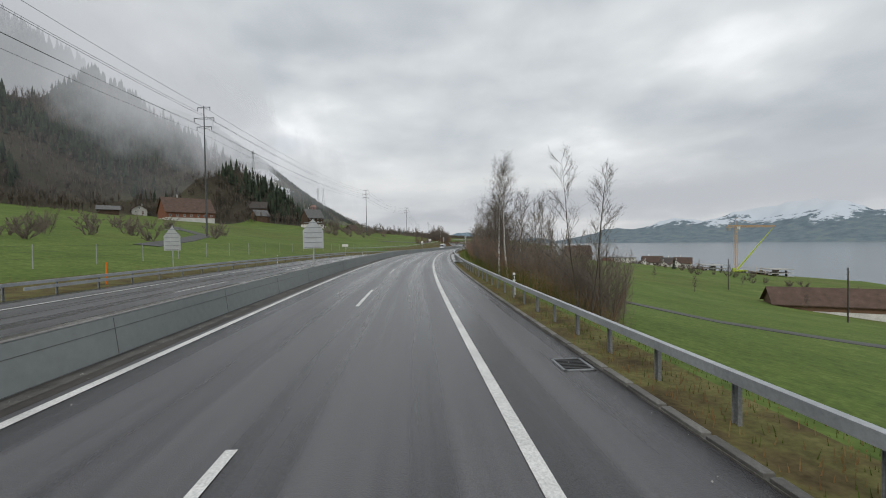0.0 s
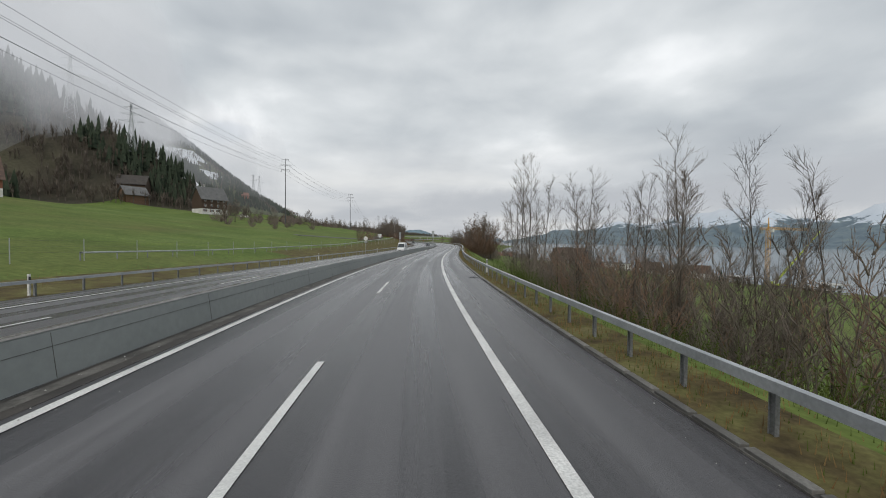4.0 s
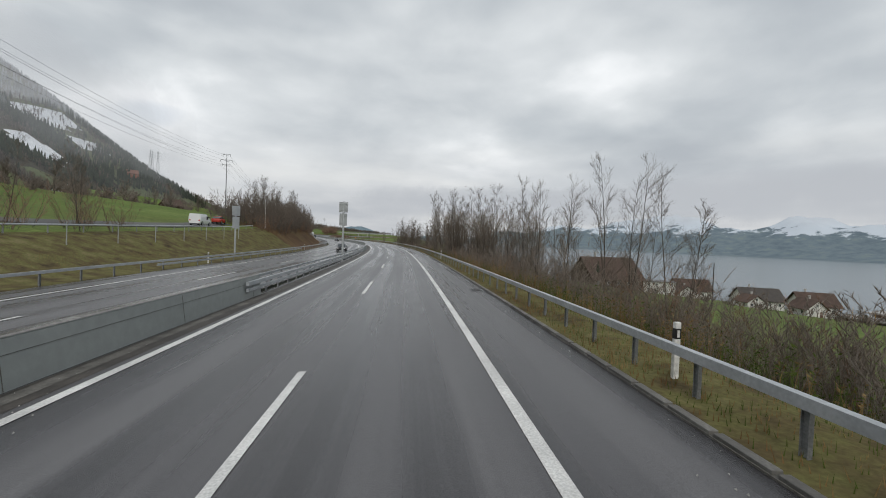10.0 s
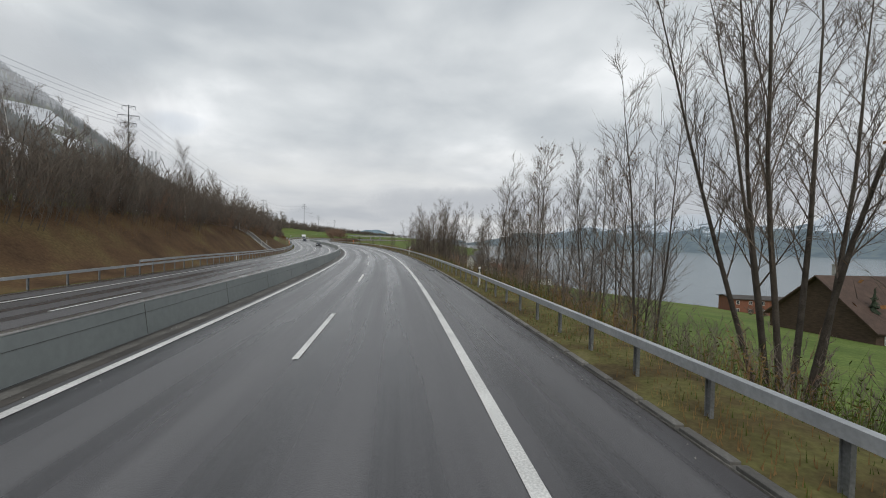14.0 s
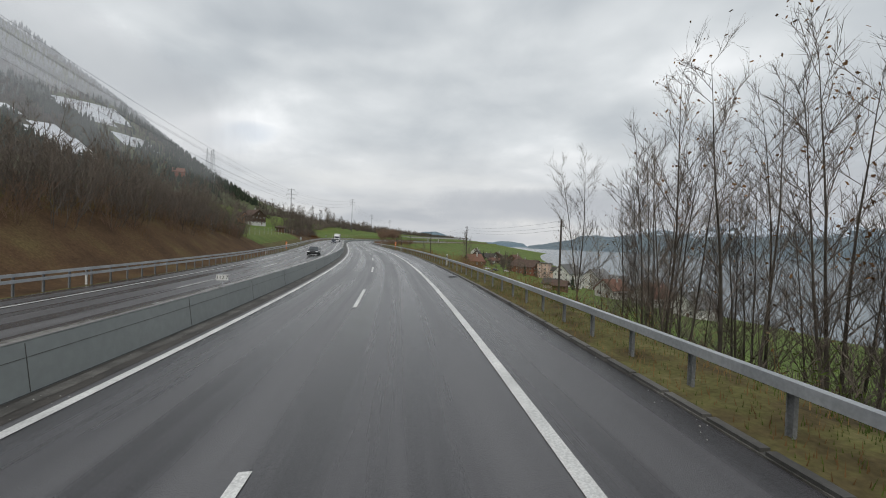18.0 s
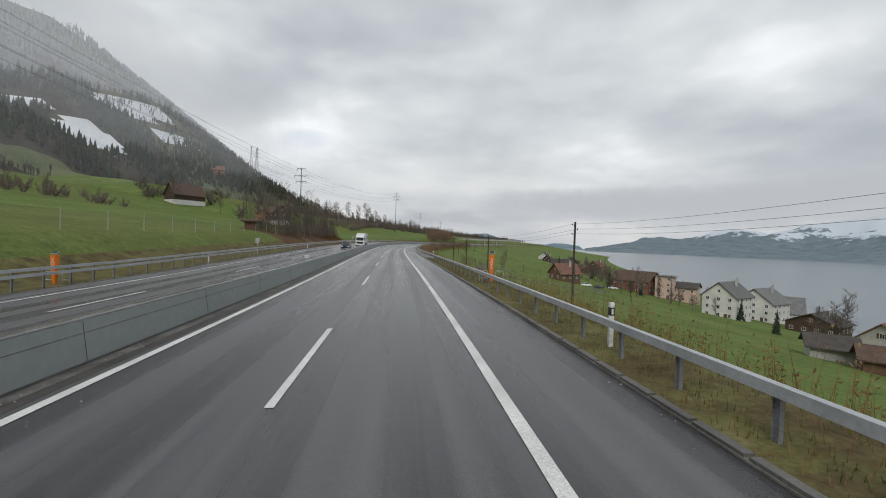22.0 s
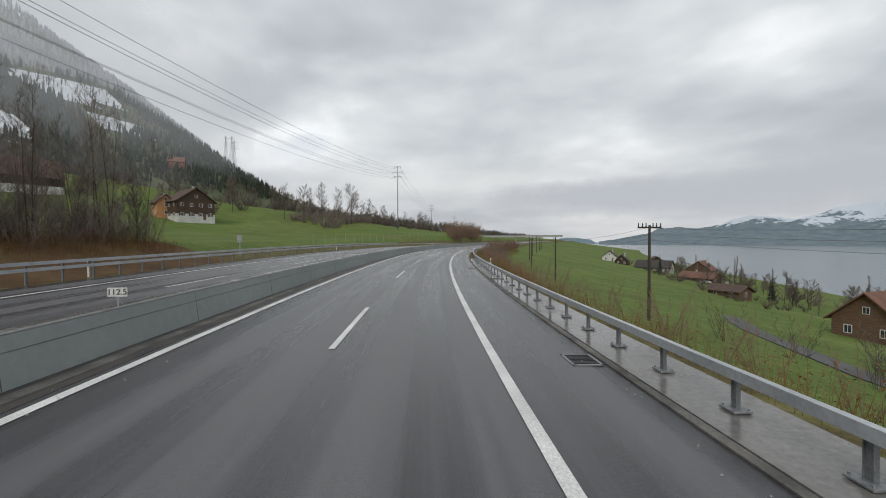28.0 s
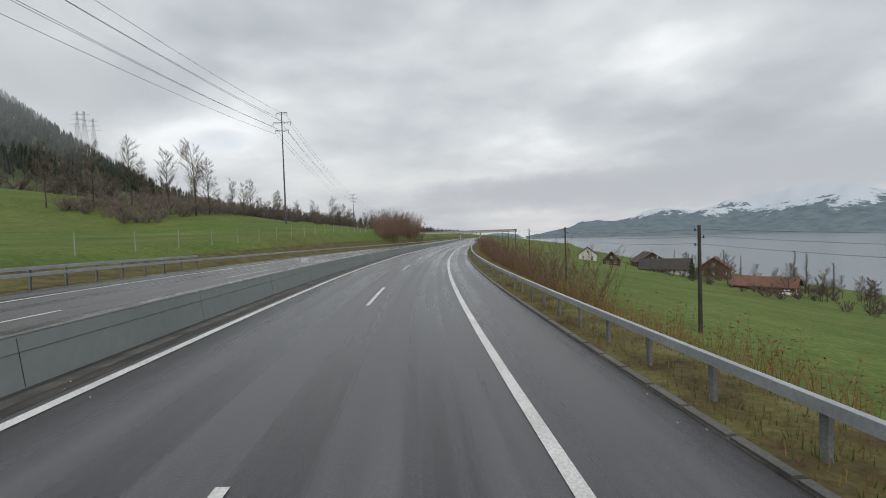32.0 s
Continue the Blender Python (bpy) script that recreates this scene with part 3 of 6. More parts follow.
def grow(rng, height, stems=1, lean=0.05, first=0.25, angle=38.0, limbs=14, twigs=9, reach=0.36, thick=0.0085, leafy=0, subs=3, fine=0.007, lite=False, lift=0.06, tips=0, fan=False, spread=0.5, droop=0.0, dome=0.0, side_way=0.70, wild=0.85):
    """Trunk, crown and leaf meshes of a bare tree: stems, limbs, twigs, their side shoots and fine tips."""
    TV, TF, CV, CF, LV, LF = [], [], [], [], [], []
    K, M = (3, 1) if lite else (8, 3)
    uni = rng.uniform

    def wander(p, d, length, r, end, steps, sides, V, F, bend, up):
        pts = [(p.copy(), r)]
        r0 = r
        for i in range(steps):
            d = (d + Vector((uni(-1, 1), uni(-1, 1), uni(-0.7, 0.7))) * bend + Vector((0, 0, up))).normalized()
            q = p + d * (length / steps)
            r2 = r0 + (end - r0) * (i + 1) / steps
            tube(V, F, p, q, r, r2, sides)
            p, r = q, r2
            pts.append((p.copy(), r))
        return pts

    def shoot(a, d, length, r):
        """One shoot with a slight bend, which ends in a point."""
        e = a + d * length
        e.z += length * (0.10 - droop)
        spike(CV, CF, a, e, r)
        return e

    for st in range(stems):
        az = uni(0, 6.28) if not fan else 2.4 * st + uni(-0.3, 0.3)
        tilt0 = lean if not fan else lean * math.sqrt((st + 0.4) / stems)
        h = height * uni(0.75, 1.0) if stems > 1 else height
        if fan:
            h = height * uni(0.9, 1.0) * (1 - 0.12 * tilt0)
        if dome:
            th = lean * math.sqrt((st + 0.4) / stems)
            tilt0 = math.tan(th)
            h = height * uni(0.84, 1.0) / math.hypot(math.cos(th), math.sin(th) / dome)
        base = Vector((math.cos(az), math.sin(az), 0)) * (0.0 if stems == 1 else uni(0.1, spread))
        d = Vector((math.cos(az) * tilt0, math.sin(az) * tilt0, 1)).normalized()
        base.z = -0.4
        trunk = wander(base, d, h + 0.4, h * thick, 0.006 if not lite else 0.003, K, 3 if lite else 6, TV, TF, 0.045, 0.0 if fan else 0.025)
        for i in range(limbs):
            u = first + (1 - first) * ((i + rng.random()) / limbs)
            k = min(int(u * K), K - 1)
            f = u * K - k
            p = trunk[k][0].lerp(trunk[k + 1][0], f)
            r = trunk[k][1] * (1 - f) + trunk[k + 1][1] * f
            along = (trunk[k + 1][0] - trunk[k][0]).normalized()
            a = uni(0, 6.28)
            tilt = radians(angle * uni(0.6, 1.25))
            out = Vector((math.cos(a), math.sin(a), 0))
            dd = (along * math.cos(tilt) + out * math.sin(tilt)).normalized()
            ln = h * reach * (1.04 - u * 0.66) * uni(0.55, 1.15)
            if lite:
                pts = [(p, fine), (p + (dd + Vector((0, 0, lift))) * ln, fine)]
                spike(CV, CF, pts[0][0], pts[1][0], fine * 1.5)
            else:
                pts = wander(p, dd, ln, max(r * 0.45, fine * 1.3), fine * 0.9, M, 3, CV, CF, 0.09, lift)
            for j in range(twigs):
                v = 0.18 + 0.82 * (j + rng.random()) / twigs
                m = min(int(v * M), M - 1)
                q = pts[m][0].lerp(pts[m + 1][0], v * M - m)
                dt = (pts[m + 1][0] - pts[m][0]).normalized()
                side = Vector((uni(-1, 1), uni(-1, 1), uni(-0.35, 0.7))).normalized()
                dt = (dt + side * side_way).normalized()
                tl = ln * uni(0.35, 0.85) * (1.1 - 0.5 * v)
                end = shoot(q, dt, tl, fine)
                for w in range(subs):
                    c = q.lerp(end, uni(0.15, 0.95))
                    ds = (dt * 0.9 + Vector((uni(-1, 1), uni(-1, 1), uni(-0.5, 0.8))) * wild).normalized()
                    sl = tl * uni(0.4, 0.85)
                    e = shoot(c, ds, sl, fine * 0.72)
                    for x in range(tips):
                        g = c.lerp(e, uni(0.2, 0.95))
                        shoot(g, (ds + Vector((uni(-1, 1), uni(-1, 1), uni(-0.5, 0.8)))).normalized(), sl * uni(0.3, 0.6), fine * 0.6)
                    if leafy and rng.random() < leafy:
                        n = len(LV)
                        x, y = Vector((uni(-1, 1), uni(-1, 1), uni(-1, 1))) * 0.06, Vector((uni(-1, 1), uni(-1, 1), uni(-1, 1))) * 0.06
                        LV.extend((e - x, e - y, e + x, e + y))
                        LF.append((n, n + 1, n + 2, n + 3))
    return (TV, TF), (CV, CF), (LV, LF)


def tree_kind(name, label, seed, bark, twig, **kw):
    rng = random.Random(seed)
    t, c, l = grow(rng, **kw)
    root = empty(name)
    tagged(root, label, "tree" if "shrub" not in name else "shrub")
    mesh_of("trunk", *t, bark, parent=root, smooth_=True)
    mesh_of("crown", *c, twig, parent=root)
    if l[0]:
        mesh_of("leaves", *l, LEAF, parent=root)
    return root


KINDS = {}


def plant(kind, s, o, size=1.0, up=0.0, turn=None):
    """Set a plant of a kind on the ground at (s, o)."""
    rng = random.Random(int(s * 131 + o * 17))
    make, used = KINDS[kind]
    m = Matrix.Translation(world(s, o, up)) @ Matrix.Rotation(rng.uniform(0, 6.28) if turn is None else turn, 4, "Z")
    k = rng.randrange(len(make))
    thing = make[k]
    if not used[k]:
        thing.matrix_basis = m @ Matrix.Diagonal((size, size, size * rng.uniform(0.92, 1.1), 1))
        used[k] = True
        return thing
    keep = thing.matrix_basis.copy()
    c = copy_thing(thing, m)
    c.matrix_basis = m @ Matrix.Diagonal((size, size, size * rng.uniform(0.92, 1.1), 1))
    thing.matrix_basis = keep
    return c


KINDS["alder"] = ([tree_kind("roadside_tree", "slender bare tree with grey bark on the bank", k, BARK, TWIG, height=12.5, stems=1 + k % 3, lean=0.12, first=0.16, angle=40, limbs=24, twigs=8, reach=0.25, thick=0.0058, subs=4, fine=0.0088) for k in range(6)], [False] * 6)
KINDS["leafy"] = ([tree_kind("roadside_tree", "bare tree with a few withered brown leaves", 20 + k, BARK, TWIG, height=13.0, stems=1 + k, lean=0.10, first=0.2, angle=42, limbs=22, twigs=8, reach=0.28, thick=0.0062, leafy=0.22, subs=4, fine=0.0090) for k in range(2)], [False] * 2)
KINDS["vase"] = ([tree_kind("vase_tree", "tall bare tree of several stems with a fine-twigged crown", 25, BARK, TWIG, height=17.0, stems=7, lean=0.26, fan=True, first=0.28, angle=34, limbs=20, twigs=10, reach=0.20, thick=0.0058, subs=4, tips=1, fine=0.0095)], [False])
KINDS["birch"] = ([tree_kind("birch_tree", "pale-barked birch with fine bare twigs", 30 + k, BIRCH, TWIG, height=14.0, stems=1, lean=0.05, first=0.24, angle=46, limbs=44, twigs=11, reach=0.30, thick=0.0100, subs=4, tips=1, fine=0.0090, droop=0.14, lift=0.10) for k in range(2)], [False] * 2)
KINDS["broad"] = ([tree_kind("broad_tree", "broad bare deciduous tree in a meadow", 40 + k, BARK, TWIG, height=10.0, stems=1, lean=0.05, first=0.24, angle=48, limbs=24, twigs=8, reach=0.40, thick=0.012, subs=4, fine=0.024) for k in range(3)], [False] * 3)
HEDGE = [grow(random.Random(80 + k), height=3.6, stems=7, lean=0.30, first=0.12, angle=36, limbs=8, twigs=4, reach=0.32, thick=0.0050, subs=1, fine=0.0125, lite=True, spread=0.8) for k in range(5)]
FAR_HEDGE = [grow(random.Random(85 + k), height=3.6, stems=7, lean=0.6, first=0.08, angle=44, limbs=6, twigs=4, reach=0.4, thick=0.012, subs=1, fine=0.075, lite=True) for k in range(2)]
KINDS["lakeside"] = ([tree_kind("bare_tree", "rounded bare tree standing beside meadows and houses", 95 + k, BARK, TWIG, height=9.0, stems=1 + k % 2, lean=0.06, first=0.2, angle=54, limbs=22, twigs=7, reach=0.40, thick=0.016, subs=3, fine=0.038, lite=True) for k in range(3)], [False] * 3)
KINDS["shrub"] = ([tree_kind("bare_shrub", "dense bare brown shrub on the bank", 50 + k, BARK, TWIG, height=3.6, stems=7, lean=0.36, first=0.1, angle=38, limbs=8, twigs=4, reach=0.34, thick=0.0050, subs=1, fine=0.0115, lite=True) for k in range(4)], [False] * 4)
KINDS["red"] = ([tree_kind("russet_shrub", "russet-twigged bare shrub beside the road", 60 + k, BARK, RED_TWIG, height=4.5, stems=9, lean=0.44, first=0.1, angle=28, limbs=6, twigs=4, reach=0.30, thick=0.0046, subs=1, fine=0.0115, lite=True) for k in range(3)], [False] * 3)
KINDS["willow"] = ([tree_kind("willow_bush", "tall dome-shaped bush of dense russet bare twigs", 90 + k, TWIG, RED_TWIG, height=13.2, stems=70, lean=1.0, fan=True, dome=0.50, first=0.2, angle=38, limbs=26, twigs=9, reach=0.17, thick=0.0046, subs=4, fine=0.0098, spread=1.3, lift=0.06, side_way=0.6, wild=0.7) for k in range(1)], [False])
KINDS["poplar"] = ([tree_kind("poplar_tree", "tall narrow bare poplar near the shore", 70 + k, BARK, TWIG, height=16.0, stems=1, lean=0.02, first=0.08, angle=14, limbs=26, twigs=6, reach=0.22, thick=0.010, subs=3, fine=0.04) for k in range(1)], [False])


def brush(name, label, s0, s1, o0, o1, count, height, mat, seed, leaf=True, thick=0.008):
    """Dry stalks and grasses along the road, one mass."""
    rng = random.Random(seed)
    V, F = [], []
    clumps = [(rng.uniform(s0, s1), rng.uniform(o0, o1), rng.uniform(0.4, 1.0)) for _ in range(max(count // 14, 1))]
    for _ in range(count):
        cs, co, ch = rng.choice(clumps)
        s, o = cs + rng.gauss(0, 0.7), co + rng.gauss(0, 0.6)
        if (-4.0 < o < 2.8) or (2.5 < o < 4.3 and (49 < s < 87 or 518 < s < 641)):
            continue
        h = height * ch * rng.uniform(0.6, 1.1)
        a = world(s, o, -0.05)
        lean = Vector((rng.gauss(0, 0.16), rng.gauss(0, 0.16), 1)).normalized()
        b = a + lean * h
        spike(V, F, a, b, thick)
        if leaf:
            for _k in range(4):
                p = a.lerp(b, rng.uniform(0.35, 1.0))
                e = p + Vector((rng.uniform(-1, 1), rng.uniform(-1, 1), rng.uniform(-0.1, 0.9))).normalized() * min(h, 1.0) * rng.uniform(0.06, 0.16)
                w = Vector((rng.uniform(-1, 1), rng.uniform(-1, 1), rng.uniform(-1, 1))).normalized() * 0.02
                n = len(V)
                V.extend((p, (p + e) / 2 + w, e, (p + e) / 2 - w))
                F.append((n, n + 1, n + 2, n + 3))
    return tagged(mesh_of(name, V, F, mat), label, "undergrowth", kind="stuff")


def thicket(kind, s0, s1, o0, o1, gap, size0, size1, seed, label="dense bare brown thicket on the bank"):
    """A mass of shrubs, too dense to count."""
    rng = random.Random(seed)
    V, F, n = [], [], 0
    shapes = []
    if "hedge" in kind:
        for tr, cr, _ in HEDGE if kind == "hedge" else FAR_HEDGE:
            v = np.array([*map(tuple, tr[0]), *map(tuple, cr[0])])
            f = [t for q in tr[1] for t in ((q[0], q[1], q[2]), (q[0], q[2], q[3]))]
            for q in cr[1]:
                q = tuple(i + len(tr[0]) for i in q)
                f += [q] if len(q) == 3 else [(q[0], q[1], q[2]), (q[0], q[2], q[3])]
            shapes.append((v, np.array(f)))
    for k in KINDS[kind][0] if "hedge" not in kind else ():
        v, f, a = [], [], 0
        for c in k.children:
            me = c.data
            p = np.empty(len(me.vertices) * 3)
            me.vertices.foreach_get("co", p)
            v.append(p.reshape(-1, 3))
            me.calc_loop_triangles()
            q = np.empty(len(me.loop_triangles) * 3, int)
            me.loop_triangles.foreach_get("vertices", q)
            f.append(q.reshape(-1, 3) + a)
            a += len(me.vertices)
        shapes.append((np.concatenate(v), np.concatenate(f)))
    s = s0
    while s < s1:
        v, f = rng.choice(shapes)
        m = Matrix.Translation(world(s + rng.uniform(-0.4, 0.4) * gap, rng.uniform(o0, o1))) @ Matrix.Rotation(rng.uniform(0, 6.28), 4, "Z") @ Matrix.Scale(rng.uniform(size0, size1), 4)
        A = np.array(m)
        V.append(v @ A[:3, :3].T + A[:3, 3])
        F.append(f + n)
        n += len(v)
        s += gap * rng.uniform(0.7, 1.3)
    V, F = np.concatenate(V), np.concatenate(F)
    me = bpy.data.meshes.new("thicket")
    me.vertices.add(len(V))
    me.vertices.foreach_set("co", V.ravel())
    me.loops.add(F.size)
    me.loops.foreach_set("vertex_index", F.ravel())
    me.polygons.add(len(F))
    me.polygons.foreach_set("loop_start", np.arange(0, F.size, 3))
    me.update(calc_edges=True)
    me.materials.append(RED_TWIG if kind == "red" else TWIG)
    return tagged(new("thicket", me), label, "thicket", kind="stuff")


def scatter(kind, s0, s1, o0, o1, gap, size0, size1, seed):
    rng = random.Random(seed)
    s = s0
    while s < s1:
        plant(kind, s + rng.uniform(-0.4, 0.4) * gap, rng.uniform(o0, o1), rng.uniform(size0, size1))
        s += gap * rng.uniform(0.7, 1.3)


# belt on the lake side
thicket("shrub", 34, 52, 7.0, 11.0, 1.0, 0.9, 1.4, 1)
thicket("red", 36, 112, 6.5, 9.5, 1.6, 0.7, 1.05, 2)
thicket("shrub", 52, 131, 7.0, 12.0, 1.2, 0.9, 1.5, 3)
thicket("hedge", 58, 131, 7.0, 12.5, 0.8, 0.8, 1.4, 77)
scatter("alder", 48, 78, 8.0, 12.0, 1.05, 0.60, 0.92, 4)
scatter("alder", 78, 114, 7.5, 12.0, 1.3, 0.5, 0.75, 82)
for s_, o_, k_ in ((121.5, 8.2, 0.95), (123.5, 9.4, 1.05), (126, 8.4, 1.0), (128.5, 9.6, 0.95), (131, 8.6, 0.85)):
    plant("alder", s_, o_, k_)
for s_, o_, k_ in ((38.4, 6.6, 0.74), (36.8, 7.2, 0.78), (41.5, 9.4, 0.76)):
    plant("birch", s_, o_, k_)
for s_, o_, k_ in ((46.0, 12.0, 0.95), (43.5, 12.5, 0.9), (38.5, 11.5, 0.8)):
    plant("alder", s_, o_, k_)
thicket("hedge", 24, 64, 8.0, 13.5, 0.24, 1.0, 1.6, 75)
thicket("hedge", 40, 64, 6.6, 9.0, 0.5, 0.7, 1.1, 76)
thicket("red", 24, 60, 8.0, 11.0, 1.6, 0.6, 0.95, 78)
for s_, o_, k_ in ((190.5, 8.4, 0.92),):
    plant("willow", s_, o_, k_)
plant("red", 188.5, 6.8, 0.7)
for s_, o_, k_ in ((204.5, 9.8, 0.9), (207.5, 9.0, 0.95), (211.5, 8.4, 0.85), (214.0, 9.6, 0.9)):
    plant("alder", s_, o_, k_)
for s_, o_, k_ in ((199.5, 9.0, 0.8), (201, 11.0, 0.9), (203.5, 9.0, 0.95), (206, 10.0, 0.9), (208.5, 8.6, 1.0), (211, 10.5, 0.95), (213.5, 9.0, 1.0)):
    plant("alder", s_, o_, k_)
scatter("alder", 197, 217, 8.0, 12.5, 2.4, 0.7, 1.0, 6)
thicket("red", 200, 216, 7.5, 11.0, 1.3, 0.5, 0.8, 5)
thicket("red", 216, 232, 7.5, 11.0, 1.0, 0.6, 0.9, 86)
scatter("alder", 228, 246, 8.5, 13.0, 1.9, 0.6, 0.85, 79)
thicket("hedge", 214, 300, 7.0, 10.0, 0.6, 0.6, 0.95, 83)
thicket("shrub", 200, 395, 7.0, 15.0, 1.4, 0.6, 1.15, 7)
thicket("hedge", 218, 292, 7.0, 16.0, 0.7, 0.7, 1.15, 71)
thicket("hedge", 314, 335, 7.0, 16.0, 0.9, 0.7, 1.1, 80)
scatter("alder", 246, 290, 8.0, 14.0, 1.1, 0.6, 0.95, 8)
scatter("leafy", 262, 330, 9.0, 13.0, 11.0, 0.8, 1.1, 9)
scatter("alder", 278, 300, 7.5, 15.0, 1.1, 0.65, 1.0, 10)
thicket("hedge", 286, 312, 7.0, 10.0, 1.0, 0.5, 0.8, 87)
scatter("alder", 312, 398, 7.5, 14.0, 1.5, 0.65, 1.02, 81)
plant("alder", 308.5, 8.4, 0.95)
scatter("leafy", 366, 400, 8.0, 13.0, 5.0, 0.8, 1.0, 72)
scatter("alder", 362, 400, 7.5, 12.0, 2.0, 0.7, 1.0, 73)
thicket("hedge", 330, 400, 8.0, 16.0, 0.9, 0.7, 1.2, 74)
thicket("red", 225, 395, 7.0, 9.5, 6.0, 0.45, 0.75, 12)
plant("vase", 303, 9.0, 1.0)
plant("alder", 402, 15.0, 0.6)
scatter("shrub", 408, 430, 9.5, 15.0, 3.0, 0.6, 0.9, 13)
plant("alder", 458, 16.0, 0.75)
scatter("red", 497, 510, 7.0, 9.0, 4.0, 0.4, 0.6, 14)
scatter("shrub", 590, 612, 20.0, 28.0, 4.0, 0.8, 1.1, 15)
thicket("red", 650, 669, 5.8, 9.0, 0.8, 0.45, 0.8, 16, "russet arching shrubs behind the guardrail")
thicket("hedge", 652, 669, 6.0, 9.5, 1.0, 0.6, 0.9, 84, "olive-brown arching shrubs behind the guardrail")
thicket("red", 686, 800, 5.6, 8.5, 0.8, 0.55, 0.9, 85, "russet arching shrubs behind the guardrail")
thicket("red", 560, 655, 5.0, 7.5, 1.6, 0.3, 0.5, 17, "russet low shrubs behind the guardrail")
for s_, o_, k_ in ((21.0, 8.6, 0.85), (22.6, 10.2, 0.72)):
    plant("alder", s_, o_, k_)
# bank on the hill side
scatter("alder", 596, 622, -38.0, -29.0, 1.6, 0.75, 1.1, 88)
thicket("hedge", 594, 622, -36.0, -28.0, 0.4, 0.8, 1.25, 89)
scatter("red", 232, 262, -36.0, -31.0, 1.8, 0.7, 1.0, 21)
scatter("alder", 236, 262, -37.0, -31.5, 5.0, 0.45, 0.7, 22)
thicket("hedge", 304, 476, -41.0, -29.0, 0.5, 1.2, 2.3, 23)
scatter("alder", 306, 472, -43.0, -32.0, 3.0, 0.55, 0.9, 24)
scatter("birch", 310, 400, -36.0, -31.0, 13.0, 0.6, 0.8, 25)
thicket("red", 302, 474, -35.0, -28.5, 1.6, 0.6, 1.0, 26)
scatter("alder", 556, 622, -40.0, -30.0, 3.0, 0.6, 1.1, 27)
thicket("hedge", 556, 622, -37.0, -28.0, 0.6, 0.7, 1.1, 28)
scatter("red", 556, 622, -32.0, -27.5, 2.2, 0.5, 0.8, 29)
thicket("red", 800, 885, -33.0, -26.0, 1.1, 1.7, 2.7, 31, "russet thicket of bare shrubs beside the road")
for s_, o_, k_ in ((757, -100, 1.5), (762, -93, 1.7), (764, -84, 1.8), (768, -77, 1.5), (771, -72, 1.9), (778, -73, 1.6), (784, -66, 0.9), (800, -80, 1.0), (826, -89, 1.4), (840, -84, 1.1), (852, -90, 1.4), (870, -80, 1.0), (905, -70, 0.9), (925, -66, 0.8)):
    plant("broad", s_, o_, k_)
thicket("far_hedge", 752, 800, -98.0, -70.0, 0.7, 0.9, 1.5, 33)
thicket("far_hedge", 800, 940, -110.0, -66.0, 1.3, 1.2, 1.9, 42)
scatter("lakeside", 240, 420, -110.0, -74.0, 15.0, 0.6, 1.0, 34)
scatter("shrub", 20, 70, -75.0, -45.0, 5.0, 0.9, 1.4, 35)
scatter("lakeside", 470, 640, -160.0, -110.0, 10.0, 0.6, 0.9, 36)
scatter("broad", 815, 1000, -110.0, -45.0, 9.0, 0.7, 1.2, 45)
thicket("far_hedge", 240, 420, -112.0, -70.0, 3.0, 0.8, 1.5, 46)
thicket("far_hedge", 20, 110, -75.0, -50.0, 3.5, 0.7, 1.2, 47)
thicket("far_hedge", 480, 640, -165.0, -120.0, 2.0, 0.9, 1.7, 48)
thicket("far_hedge", 200, 400, 112.0, 165.0, 4.0, 0.7, 1.2, 49, "bare hedges and bushes by the lake")
thicket("far_hedge", 700, 1000, -230.0, -120.0, 2.2, 1.4, 2.6, 50)
scatter("broad", 690, 1000, -240.0, -110.0, 7.0, 0.9, 1.5, 51)
for s_, o_, k_ in ((570, 27, 0.62), (608, 56, 0.5), (561, 44, 0.5), (634, 95, 1.15), (640, 100, 0.9), (624, 176, 1.7), (655, 112, 0.9)):
    plant("broad", s_, o_, k_)
for s_, o_, k_ in ((745, 97, 0.75), (741, 95, 0.85), (736, 97, 1.0), (731, 98, 0.9), (726, 95, 0.95), (772, 99, 0.8), (778, 103, 0.75), (872, 104, 1.1), (880, 118, 0.9)):
    plant("lakeside", s_, o_, k_)
# by the lake
scatter("lakeside", 480, 560, 95.0, 118.0, 11.0, 0.9, 1.2, 37)
scatter("poplar", 640, 900, 100.0, 130.0, 16.0, 0.5, 0.8, 38)
scatter("lakeside", 600, 900, 84.0, 128.0, 4.5, 0.5, 1.0, 39)
thicket("far_hedge", 690, 900, 72.0, 122.0, 1.8, 0.5, 1.0, 44, "bare hedges and bushes among the village houses")
scatter("lakeside", 325, 430, 168.0, 188.0, 9.0, 0.6, 1.0, 40)
scatter("broad", 40, 200, 55.0, 130.0, 18.0, 0.35, 0.5, 41)

brush("undergrowth", "dry brown stalks and grasses behind the guardrail", 395, 480, 5.0, 10.5, 8000, 1.8, STALK, 1, thick=0.010)
brush("undergrowth", "dry brown stalks and grasses behind the guardrail", 480, 640, 5.2, 9.5, 4200, 1.25, STALK, 2, thick=0.010)
brush("undergrowth", "tall dry stalks and grasses behind the guardrail", 640, 780, 5.0, 10.5, 6000, 1.6, STALK, 3, thick=0.010)
brush("undergrowth", "low green growth under the bare trees", 205, 400, 5.8, 12.0, 16000, 1.5, GREEN, 4)
brush("undergrowth", "brown stalks under the bare trees", 205, 400, 5.6, 11.0, 9000, 1.7, STALK, 16, thick=0.010)
brush("undergrowth", "low green growth and stalks under the hedge", 22, 131, 5.8, 11.0, 9000, 1.7, GREEN, 5)
